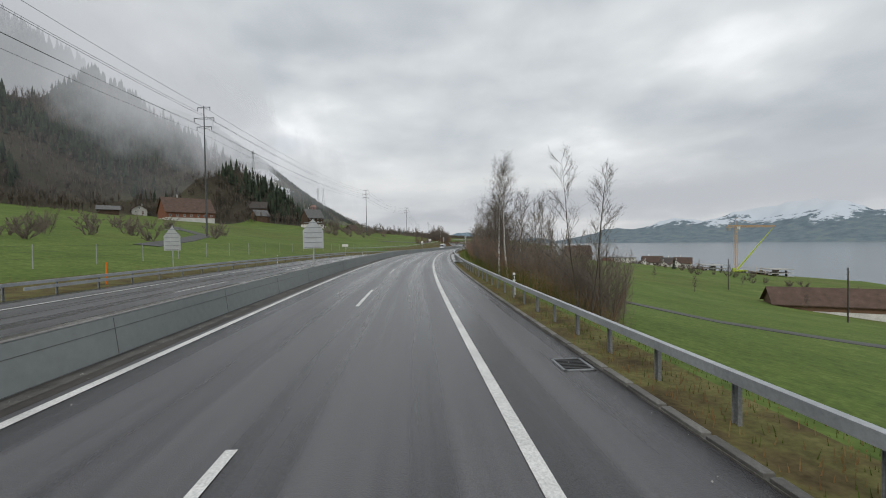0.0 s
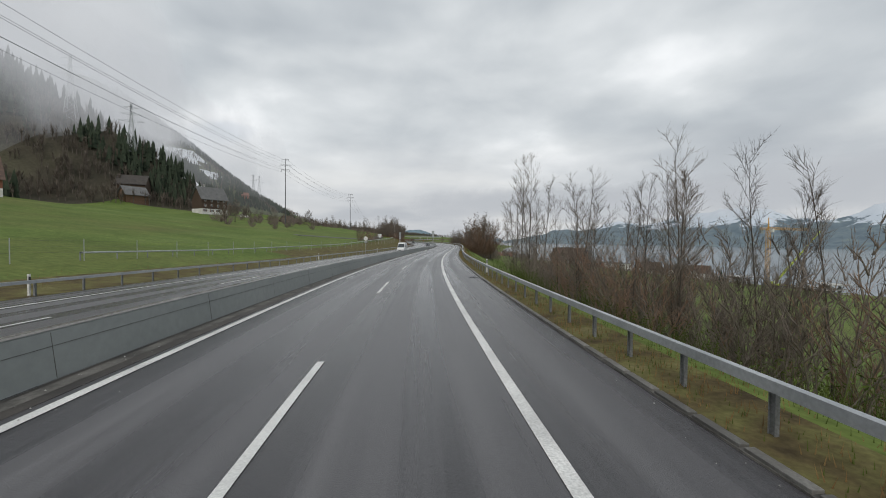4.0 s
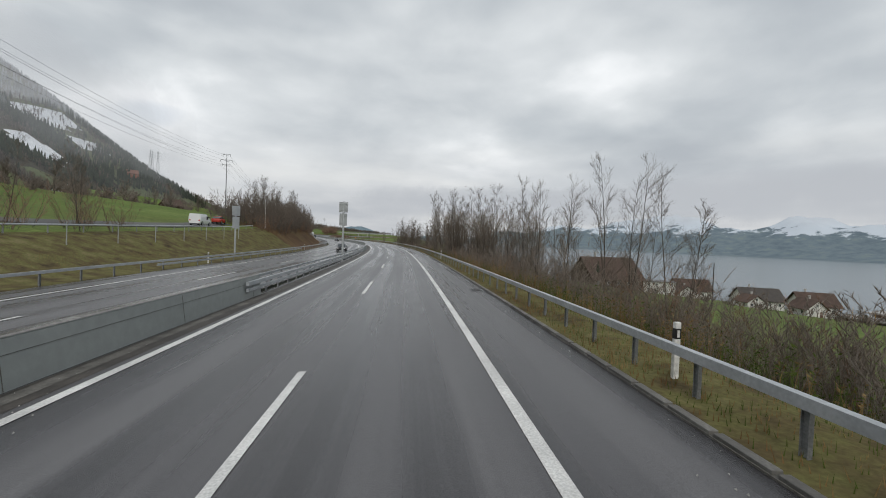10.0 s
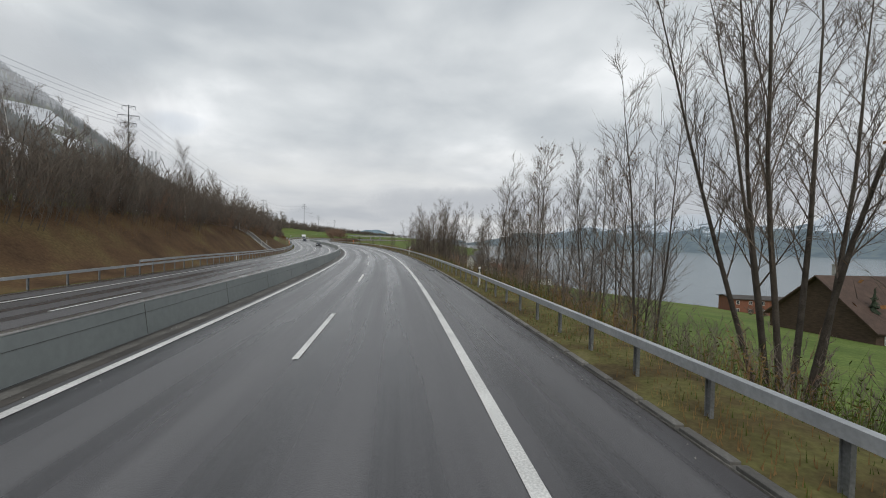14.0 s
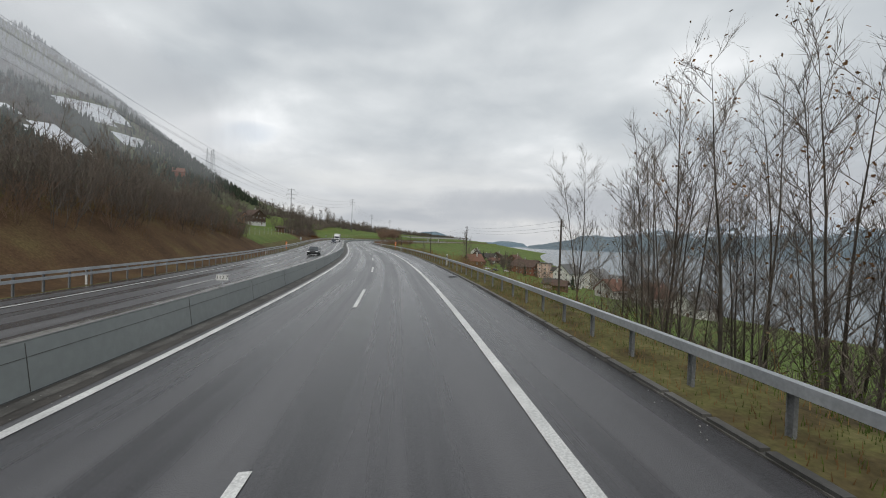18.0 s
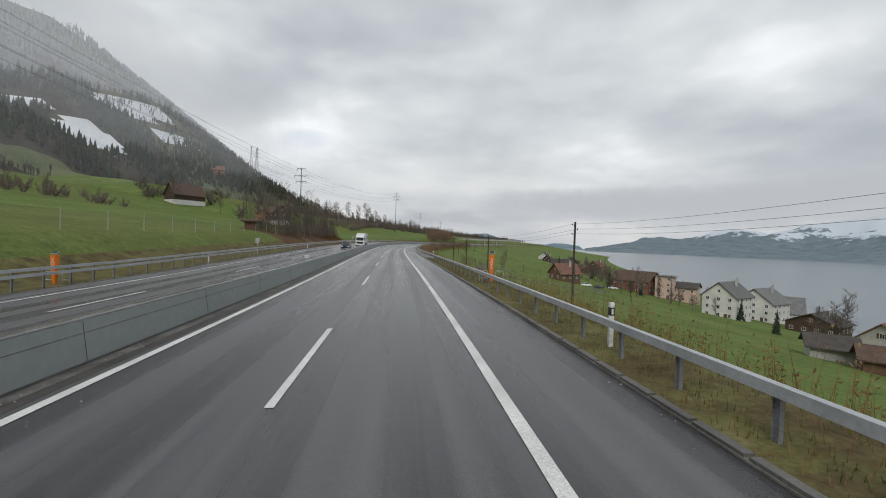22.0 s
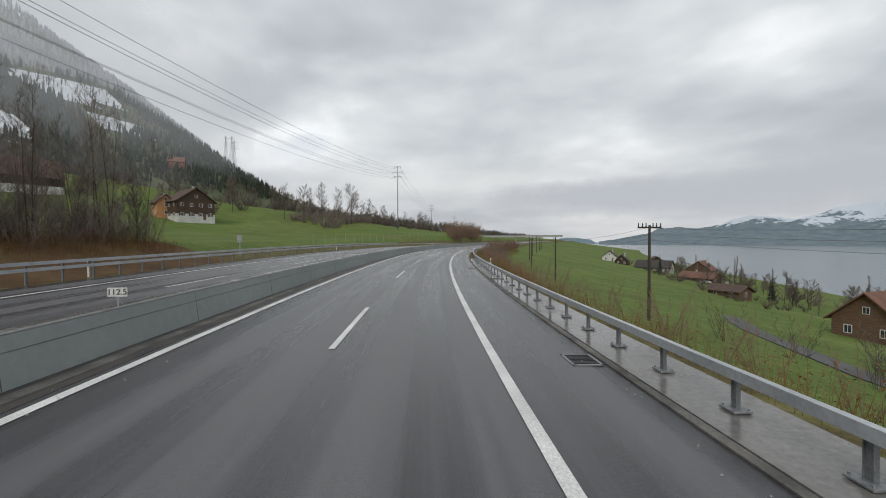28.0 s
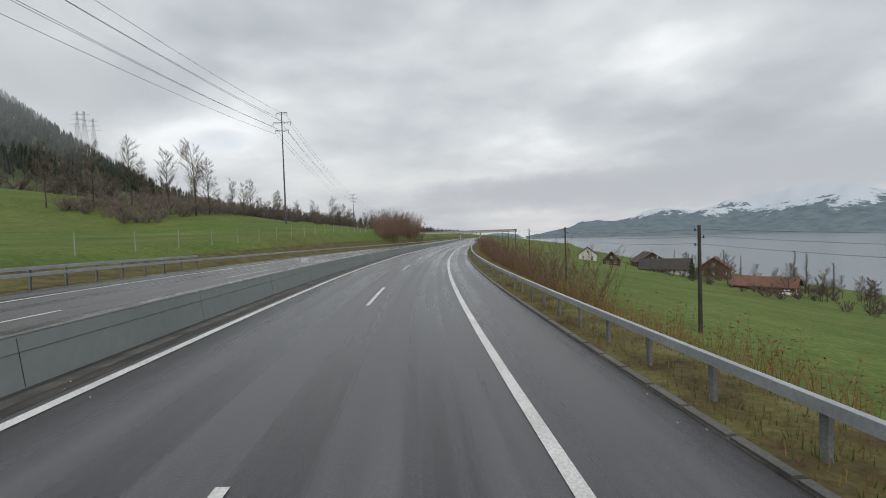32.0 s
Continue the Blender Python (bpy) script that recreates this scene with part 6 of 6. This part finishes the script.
def car(m, paint, label, length=4.5, width=1.82, height=1.6, kind="car"):
    """Front at -y."""
    root = empty(kind, m)
    tagged(root, label, kind)
    L, W, H = length / 2, width / 2, height
    bm = bmesh.new()
    if kind == "van":
        loft(bm, [(-L, oval(W * 0.9, 0.35, 0.85)), (-L + 0.25, oval(W * 0.97, 0.28, 1.15)), (-L + 1.0, oval(W, 0.25, 1.35)), (-L + 1.75, oval(W, 0.25, H * 0.97)), (-L + 2.3, oval(W, 0.25, H)), (L - 0.15, oval(W, 0.25, H)), (L, oval(W * 0.97, 0.35, H * 0.96))])
    else:
        loft(bm, [(-L, oval(W * 0.86, 0.35, 0.68)), (-L + 0.25, oval(W * 0.96, 0.24, 0.86)), (-L + 1.3, oval(W, 0.22, 0.98)), (0, oval(W, 0.22, 1.0)), (L - 0.6, oval(W, 0.24, 1.02)), (L - 0.1, oval(W * 0.96, 0.3, 0.98)), (L, oval(W * 0.88, 0.4, 0.8))])
    part("body", bm, CARS[paint], root, smooth_=False)
    bm = bmesh.new()
    if kind == "van":
        loft(bm, [(-L + 0.98, oval(W * 0.88, 1.3, 1.42)), (-L + 1.55, oval(W * 0.9, 1.3, H * 0.87)), (-L + 1.72, oval(W * 0.86, 1.4, H * 0.9))])
        part("windscreen", bm, GLASS, root)
        for sx in (-1, 1):
            bm = bmesh.new()
            box(bm, (sx * W, -L + 1.95, H * 0.68), (0.02, 0.85, 0.6))
            part("side_window", bm, GLASS, root)
    else:
        loft(bm, [(-L + 1.15, oval(W * 0.85, 0.9, 1.0)), (-L + 1.85, oval(W * 0.82, 0.95, H * 0.97)), (0.3, oval(W * 0.82, 0.95, H)), (L - 0.75, oval(W * 0.80, 0.95, H * 0.95)), (L - 0.2, oval(W * 0.8, 0.95, 1.1))])
        cab = part("cabin_glass", bm, GLASS, root)
        bm = bmesh.new()
        loft(bm, [(-L + 1.9, oval(W * 0.72, H * 0.95, H * 1.0)), (0.3, oval(W * 0.74, H * 0.97, H * 1.025)), (L - 0.8, oval(W * 0.72, H * 0.93, H * 0.985))])
        part("roof", bm, CARS[paint], root)
    r = 0.33 if kind == "car" else 0.35
    for y in (-L + 0.85, L - 0.9):
        for x in (-W + 0.1, W - 0.1):
            wheel(root, x, y, r)
    for sx in (-1, 1):
        bm = bmesh.new()
        box(bm, (sx * W * 0.68, -L + 0.03, 0.68 if kind == "car" else 0.85), (0.36, 0.12, 0.15), bevel=0.03)
        part("headlight", bm, LAMP, root)
        bm = bmesh.new()
        box(bm, (sx * (W + 0.1), -L + 1.45, 1.05 if kind == "car" else 1.45), (0.18, 0.1, 0.15), bevel=0.03)
        part("mirror", bm, BLACK, root)
        bm = bmesh.new()
        box(bm, (sx * W * 0.75, L - 0.02, 0.85), (0.25, 0.06, 0.2), bevel=0.02)
        part("tail_light", bm, RED, root)
    bm = bmesh.new()
    box(bm, (0, -L + 0.02, 0.5), (W * 1.1, 0.08, 0.16), bevel=0.02)
    part("grille", bm, BLACK, root)
    return root


def lorry(m):
    """Front at -y: cab, box body with a green leafy picture on its side."""
    root = empty("lorry", m)
    tagged(root, "white box lorry with a green tree picture on its side", "lorry")
    W = 1.25
    bm = bmesh.new()
    loft(bm, [(0.0, oval(W * 0.94, 0.45, 1.5, 0.95)), (0.12, oval(W, 0.4, 2.9, 0.96)), (0.5, oval(W, 0.4, 3.3, 0.95)), (2.2, oval(W, 0.5, 3.6, 0.95))])
    cab = part("cab", bm, CARS["white"], root)
    bm = bmesh.new()
    box(bm, (0, 0.08, 2.15), (2.1, 0.12, 0.95), bevel=0.04)
    part("windscreen", bm, GLASS, cab)
    bm = bmesh.new()
    box(bm, (0, 0.02, 1.1), (1.9, 0.12, 0.6), bevel=0.04)
    part("grille", bm, BLACK, cab)
    for sx in (-1, 1):
        bm = bmesh.new()
        box(bm, (sx * W, 1.1, 2.2), (0.03, 0.9, 0.75))
        part("side_window", bm, GLASS, cab)
        bm = bmesh.new()
        box(bm, (sx * (W + 0.18), 0.25, 2.2), (0.2, 0.12, 0.8), bevel=0.04)
        part("mirror", bm, BLACK, cab)
        bm = bmesh.new()
        box(bm, (sx * 0.95, 0.02, 0.75), (0.4, 0.12, 0.22), bevel=0.04)
        part("headlight", bm, LAMP, cab)
    bm = bmesh.new()
    box(bm, (0, 5.9, 2.55), (2.5, 7.0, 2.75), bevel=0.03)
    body = part("box_body", bm, CARS["white"], root)
    rng = random.Random(12)
    for sx in (-1, 1):
        bm = bmesh.new()
        for _ in range(60):
            a, r = rng.uniform(0, 6.28), 0.85 * math.sqrt(rng.random())
            box(bm, (sx * 1.256, 7.4 + r * math.cos(a), 2.75 + 0.8 * r * math.sin(a)), (0.006, 0.22, 0.18), Matrix.Rotation(rng.uniform(0, 3), 4, "X"))
        box(bm, (sx * 1.256, 7.4, 1.7), (0.006, 0.22, 0.9))
        part("tree_picture", bm, GREEN, body, "green leafy tree printed on the side")
    bm = bmesh.new()
    box(bm, (0, 5.2, 0.85), (1.0, 8.4, 0.3))
    part("chassis", bm, BLACK, root)
    for y in (1.3, 6.6, 7.9):
        for x in (-1.05, 1.05):
            wheel(root, x, y, 0.5, 0.32)
    return root


def on_road(s, o, turn=0.0):
    return Matrix.Translation(Vector(at(s, o, 0.0))) @ Matrix.Rotation(heading(s) + turn, 4, "Z")


def on_land(s, o, up, turn):
    return Matrix.Translation(world(s, o, up)) @ Matrix.Rotation(heading(s) + turn, 4, "Z")


car(on_road(296, -13.2), "black", "black estate car on the wet opposite lanes", 4.6, 1.85, 1.5)
car(on_road(554, -13.2), "blue", "dark blue off-road car on the opposite lanes", 4.6, 1.9, 1.75)
car(on_road(448, -13.2), "black", "black saloon car on the wet opposite lanes", 4.6, 1.85, 1.45)
car(on_road(195.5, -13.2), "white", "white delivery van with a raised roof on the opposite lanes", 5.9, 2.0, 2.6, "van")
lorry(on_road(581, -13.3))
car(on_land(287, -36.5, 0.14, 3.2), "white", "white minibus parked on the side road", 5.0, 1.9, 1.95, "van")
car(on_land(298.5, -37.6, 0.14, 3.2), "red", "small red car parked on the side road", 4.0, 1.7, 1.45)
for s_, o_, c_ in ((642, 76, "white"), (644, 82, "blue"), (661, 93, "white"), (668, 94, "blue"), (787, 90, "white"), (752, 88, "blue")):
    car(on_land(s_, o_, 0.05, 1.2), c_, f"{c_ if c_ != 'blue' else 'dark blue'} car parked beside the village houses", 4.3, 1.78, 1.5)

# ---- dark drainage chute on the bank ----
def chute():
    root = empty("drainage_chute", Matrix.Translation(world(397, -25.0)))
    tagged(root, "dark sloping drainage channel with pale kerbs on the bank", "channel")
    back = Matrix.Translation(-world(397, -25.0))
    line = [(399.0 - 0.35 * k, -24.6 - 1.5 * k) for k in range(13)]
    for name, off, width, up, mat in (("bed", 0.0, 6.4, 0.10, GUTTER), ("kerb", -3.4, 0.4, 0.30, PALE_CONCRETE), ("kerb", 3.4, 0.4, 0.30, PALE_CONCRETE)):
        V, F = [], []
        for s, o in line:
            for ds, du in ((-width / 2, -0.6), (-width / 2, up), (width / 2, up), (width / 2, -0.6)):
                V.append(back @ world(s + off + ds, o, up if du == up else du))
        for i in range(len(line) - 1):
            for j in range(3):
                F.append((4 * i + j, 4 * i + j + 1, 4 * i + j + 5, 4 * i + j + 4))
        F.append((0, 1, 2, 3))
        mesh_of(name, V, F, mat, parent=root)
    for side in (-4.0, 4.0):
        for k in (1, 4, 7, 10):
            s, o = line[k]
            bm = bmesh.new()
            p = back @ world(s + side, o)
            rod(bm, p - Vector((0, 0, 0.3)), p + Vector((0, 0, 1.3)), 0.05, 0.05, 7)
            part("marker_post", bm, WHITE, root)


chute()

# loose grit along the edge lines
rng = random.Random(77)
V, F = [], []
for _ in range(6000):
    s, o = rng.uniform(-8, 740), rng.choice((-WL + rng.gauss(0.05, 0.28), -WL - rng.uniform(0.2, 0.9), 2.2 + rng.gauss(0, 0.25)))
    r = 0.006 + 0.016 * rng.random() ** 2
    p = Vector(at(s, o, 0.014))
    n = len(V)
    V += [p + Vector((r, 0, 0)), p + Vector((-r * 0.6, r * 0.9, 0)), p + Vector((-r * 0.5, -r, 0)), p + Vector((0, 0, r * 1.2))]
    F += [(n, n + 1, n + 3), (n + 1, n + 2, n + 3), (n + 2, n, n + 3)]
tagged(mesh_of("grit", V, F, PALE_CONCRETE), "small pale stones scattered along the edge lines", "gravel", kind="stuff")

# ---- building site by the lake ----
def crane(s, o):
    root = empty("tower_crane", Matrix.Translation(world(s, o)) @ Matrix.Rotation(radians(10), 4, "Z"))
    tagged(root, "yellow tower crane with a long jib at the lake shore", "crane")
    H = 33.0
    bm = bmesh.new()
    for k in range(14):
        z0, z1 = H * k / 14, H * (k + 1) / 14
        for a, b in ((-1, -1), (1, -1), (1, 1), (-1, 1)):
            rod(bm, (a * 0.8, b * 0.8, z0), (a * 0.8, b * 0.8, z1), 0.12, 0.12, 4, False)
            c, d = (-b, a)
            rod(bm, (a * 0.8, b * 0.8, z0), (c * 0.8, d * 0.8, z1), 0.07, 0.07, 4, False)
    part("mast", bm, YELLOW, root)
    bm = bmesh.new()
    for k in range(24):
        x0, x1 = -8 + 46 * k / 24, -8 + 46 * (k + 1) / 24
        for y in (-0.6, 0.6):
            rod(bm, (x0, y, H), (x1, y, H), 0.09, 0.09, 4, False)
            rod(bm, (x0, y, H), ((x0 + x1) / 2, 0, H + 1.3), 0.06, 0.06, 4, False)
            rod(bm, ((x0 + x1) / 2, 0, H + 1.3), (x1, y, H), 0.06, 0.06, 4, False)
        rod(bm, (x0, 0, H + 1.3), (x1, 0, H + 1.3), 0.09, 0.09, 4, False)
    part("jib", bm, YELLOW, root)
    bm = bmesh.new()
    rod(bm, (0, 0, H), (0, 0, H + 7), 0.5, 0.2, 6)
    rod(bm, (0, 0, H + 7), (24, 0, H + 1.3), 0.05, 0.05, 4)
    rod(bm, (0, 0, H + 7), (-7.5, 0, H + 0.5), 0.05, 0.05, 4)
    part("tower_head", bm, YELLOW, root)
    bm = bmesh.new()
    box(bm, (-6.5, 0, H - 1.2), (2.4, 1.2, 2.4))
    part("counterweight", bm, CONCRETE, root)
    bm = bmesh.new()
    box(bm, (1.2, -1.4, H - 0.6), (1.5, 1.4, 2.0), bevel=0.1)
    part("cabin", bm, WHITE, root)


def mobile_crane(s, o):
    root = empty("mobile_crane", Matrix.Translation(world(s, o)) @ Matrix.Rotation(heading(150), 4, "Z"))
    tagged(root, "lime-green mobile crane with a raised telescopic boom", "crane")
    bm = bmesh.new()
    box(bm, (0, 0, 1.3), (9.0, 2.6, 1.2), bevel=0.15)
    box(bm, (-3.4, 0, 2.5), (1.8, 2.4, 1.5), bevel=0.2)
    part("carrier", bm, LIME, root)
    for x in (-3, -1.2, 1.2, 3):
        for y in (-1.1, 1.1):
            bm = bmesh.new()
            rod(bm, (x, y - 0.2, 0.6), (x, y + 0.2, 0.6), 0.62, 0.62, 14)
            part("wheel", bm, TYRE, root)
    bm = bmesh.new()
    a, b = Vector((-1, 0, 2.6)), Vector((19, -4, 31))
    rod(bm, a, a.lerp(b, 0.45), 0.6, 0.55, 6)
    rod(bm, a.lerp(b, 0.42), a.lerp(b, 0.75), 0.42, 0.4, 6)
    rod(bm, a.lerp(b, 0.72), b, 0.3, 0.25, 6)
    part("boom", bm, LIME, root)


def site(s, o):
    root = empty("building_site", Matrix.Translation(world(s, o)) @ Matrix.Rotation(heading(s) + 0.2, 4, "Z"))
    tagged(root, "unfinished concrete building with scaffolding and brown timber", "building")
    for k in range(3):
        bm = bmesh.new()
        box(bm, (0, -4 * k, 0.2 + 2.6 * k - 1.0), (18 - 2 * k, 24 - 6 * k, 0.35))
        part("slab", bm, PALE_CONCRETE, root)
    rng = random.Random(3)
    for k in range(14):
        bm = bmesh.new()
        x, y = rng.uniform(-8, 8), rng.uniform(-11, 8)
        box(bm, (x, y, 0.8), (0.3, rng.uniform(1, 5), 2.6 + (2.4 if y < 0 else 0)))
        part("wall_panel", bm, PLASTER["brown"] if k % 2 else PALE_CONCRETE, root)
    for k in range(9):
        bm = bmesh.new()
        rod(bm, (-9.6, -12 + 3 * k, -1.5), (-9.6, -12 + 3 * k, 6.0), 0.05, 0.05, 5)
        part("scaffold_pole", bm, YELLOW, root)
    for k in range(3):
        bm = bmesh.new()
        box(bm, (-9.6, 0, 0.8 + 2.0 * k), (0.7, 25, 0.08))
        part("scaffold_deck", bm, PLASTER["brown"], root)


CRANE_S, CRANE_O = 318.7, 185.6
crane(CRANE_S, CRANE_O)
mobile_crane(CRANE_S - 10.6, CRANE_O - 5.2)
site(CRANE_S + 10, CRANE_O - 15)
site(CRANE_S - 16, CRANE_O + 8)


# ---- overpass ahead ----
def overpass(s):
    root = empty("overpass", Matrix.Translation(Vector(at(s, -9.0, 0.0))) @ Matrix.Rotation(heading(s), 4, "Z"))
    tagged(root, "pale concrete road bridge over the motorway", "bridge")
    bm = bmesh.new()
    box(bm, (0, 0, 6.0), (90, 9, 1.1), bevel=0.08)
    part("deck", bm, PALE_CONCRETE, root)
    for y in (-4.4, 4.4):
        bm = bmesh.new()
        box(bm, (0, y, 7.0), (90, 0.25, 0.9))
        part("parapet", bm, CONCRETE, root)
    for x in (-22, 0, 16):
        bm = bmesh.new()
        box(bm, (x, 0, 2.5), (0.9, 6, 6.2), bevel=0.1)
        part("pier", bm, PALE_CONCRETE, root)


overpass(1000)


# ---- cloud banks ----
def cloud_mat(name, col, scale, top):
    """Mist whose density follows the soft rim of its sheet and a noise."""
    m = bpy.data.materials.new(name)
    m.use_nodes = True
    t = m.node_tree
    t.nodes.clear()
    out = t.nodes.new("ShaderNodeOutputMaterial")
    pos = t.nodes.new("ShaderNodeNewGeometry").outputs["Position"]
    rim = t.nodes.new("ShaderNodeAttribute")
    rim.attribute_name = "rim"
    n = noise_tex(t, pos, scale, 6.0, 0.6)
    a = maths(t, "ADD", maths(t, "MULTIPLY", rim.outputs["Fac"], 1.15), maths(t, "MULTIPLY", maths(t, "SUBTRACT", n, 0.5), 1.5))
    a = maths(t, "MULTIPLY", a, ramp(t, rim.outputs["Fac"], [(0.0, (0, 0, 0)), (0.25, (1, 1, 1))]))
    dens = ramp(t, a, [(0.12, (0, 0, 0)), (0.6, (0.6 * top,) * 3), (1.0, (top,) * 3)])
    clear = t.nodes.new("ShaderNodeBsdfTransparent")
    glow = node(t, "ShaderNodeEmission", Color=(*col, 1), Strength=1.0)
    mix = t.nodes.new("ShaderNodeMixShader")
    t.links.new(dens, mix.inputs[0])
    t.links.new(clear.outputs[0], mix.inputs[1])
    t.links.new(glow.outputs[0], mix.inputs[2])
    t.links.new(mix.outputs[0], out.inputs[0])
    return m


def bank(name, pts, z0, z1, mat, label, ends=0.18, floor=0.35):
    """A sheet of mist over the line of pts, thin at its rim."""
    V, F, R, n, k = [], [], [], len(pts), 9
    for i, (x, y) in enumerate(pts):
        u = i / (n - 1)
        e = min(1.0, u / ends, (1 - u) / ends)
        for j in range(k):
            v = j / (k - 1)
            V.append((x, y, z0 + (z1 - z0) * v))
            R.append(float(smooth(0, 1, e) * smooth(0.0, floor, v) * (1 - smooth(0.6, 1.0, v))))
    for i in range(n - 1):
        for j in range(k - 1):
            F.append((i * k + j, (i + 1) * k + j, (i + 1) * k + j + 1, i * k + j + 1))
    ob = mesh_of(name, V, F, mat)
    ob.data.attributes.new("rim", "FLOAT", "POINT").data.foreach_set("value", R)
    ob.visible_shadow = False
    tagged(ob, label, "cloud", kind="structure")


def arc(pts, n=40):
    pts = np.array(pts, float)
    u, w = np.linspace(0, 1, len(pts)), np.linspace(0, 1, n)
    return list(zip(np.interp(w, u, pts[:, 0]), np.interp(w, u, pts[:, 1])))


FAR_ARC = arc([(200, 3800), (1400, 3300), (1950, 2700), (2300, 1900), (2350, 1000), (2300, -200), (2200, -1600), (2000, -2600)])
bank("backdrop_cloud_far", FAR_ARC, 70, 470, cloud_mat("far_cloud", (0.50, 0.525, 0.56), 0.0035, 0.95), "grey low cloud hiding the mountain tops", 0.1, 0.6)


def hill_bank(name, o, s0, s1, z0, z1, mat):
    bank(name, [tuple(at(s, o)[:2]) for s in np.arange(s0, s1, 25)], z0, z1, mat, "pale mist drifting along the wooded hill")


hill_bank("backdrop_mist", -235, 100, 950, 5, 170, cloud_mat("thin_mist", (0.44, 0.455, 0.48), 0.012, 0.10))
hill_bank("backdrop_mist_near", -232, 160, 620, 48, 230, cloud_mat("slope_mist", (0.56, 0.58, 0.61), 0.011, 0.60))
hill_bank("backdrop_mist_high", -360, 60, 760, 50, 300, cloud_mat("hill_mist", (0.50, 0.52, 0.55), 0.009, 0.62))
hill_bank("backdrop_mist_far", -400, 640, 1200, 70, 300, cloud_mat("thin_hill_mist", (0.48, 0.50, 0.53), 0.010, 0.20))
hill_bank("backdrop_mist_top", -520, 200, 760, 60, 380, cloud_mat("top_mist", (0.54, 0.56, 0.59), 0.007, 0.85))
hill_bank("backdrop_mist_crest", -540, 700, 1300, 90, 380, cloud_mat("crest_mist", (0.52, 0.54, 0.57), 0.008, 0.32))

# ---- kerb stones, one by one where the road passes ----
STONE = bmesh.new()
box(STONE, (0.0, 0.0, 0.045), (0.15, 0.92, 0.07), bevel=0.012)
STONE = shared("kerb_stone", STONE, KERB_STONE)
row_of(STONE, "kerb_stone", kerb, ROAD_R + 0.07, [s for s in np.arange(-6, 391, 1.0) if not 50 < s < 86][:300])
rest = bmesh.new()
for s in [s for s in np.arange(-6, 760, 1.0) if not 50 < s < 86 and not 519 < s < 640][300:]:
    box(rest, at(s, ROAD_R + 0.07, 0.045), (0.15, 0.92, 0.07), Matrix.Rotation(heading(s), 4, "Z"))
part("kerb_stone", rest, KERB_STONE, kerb)["kind"] = "stuff"
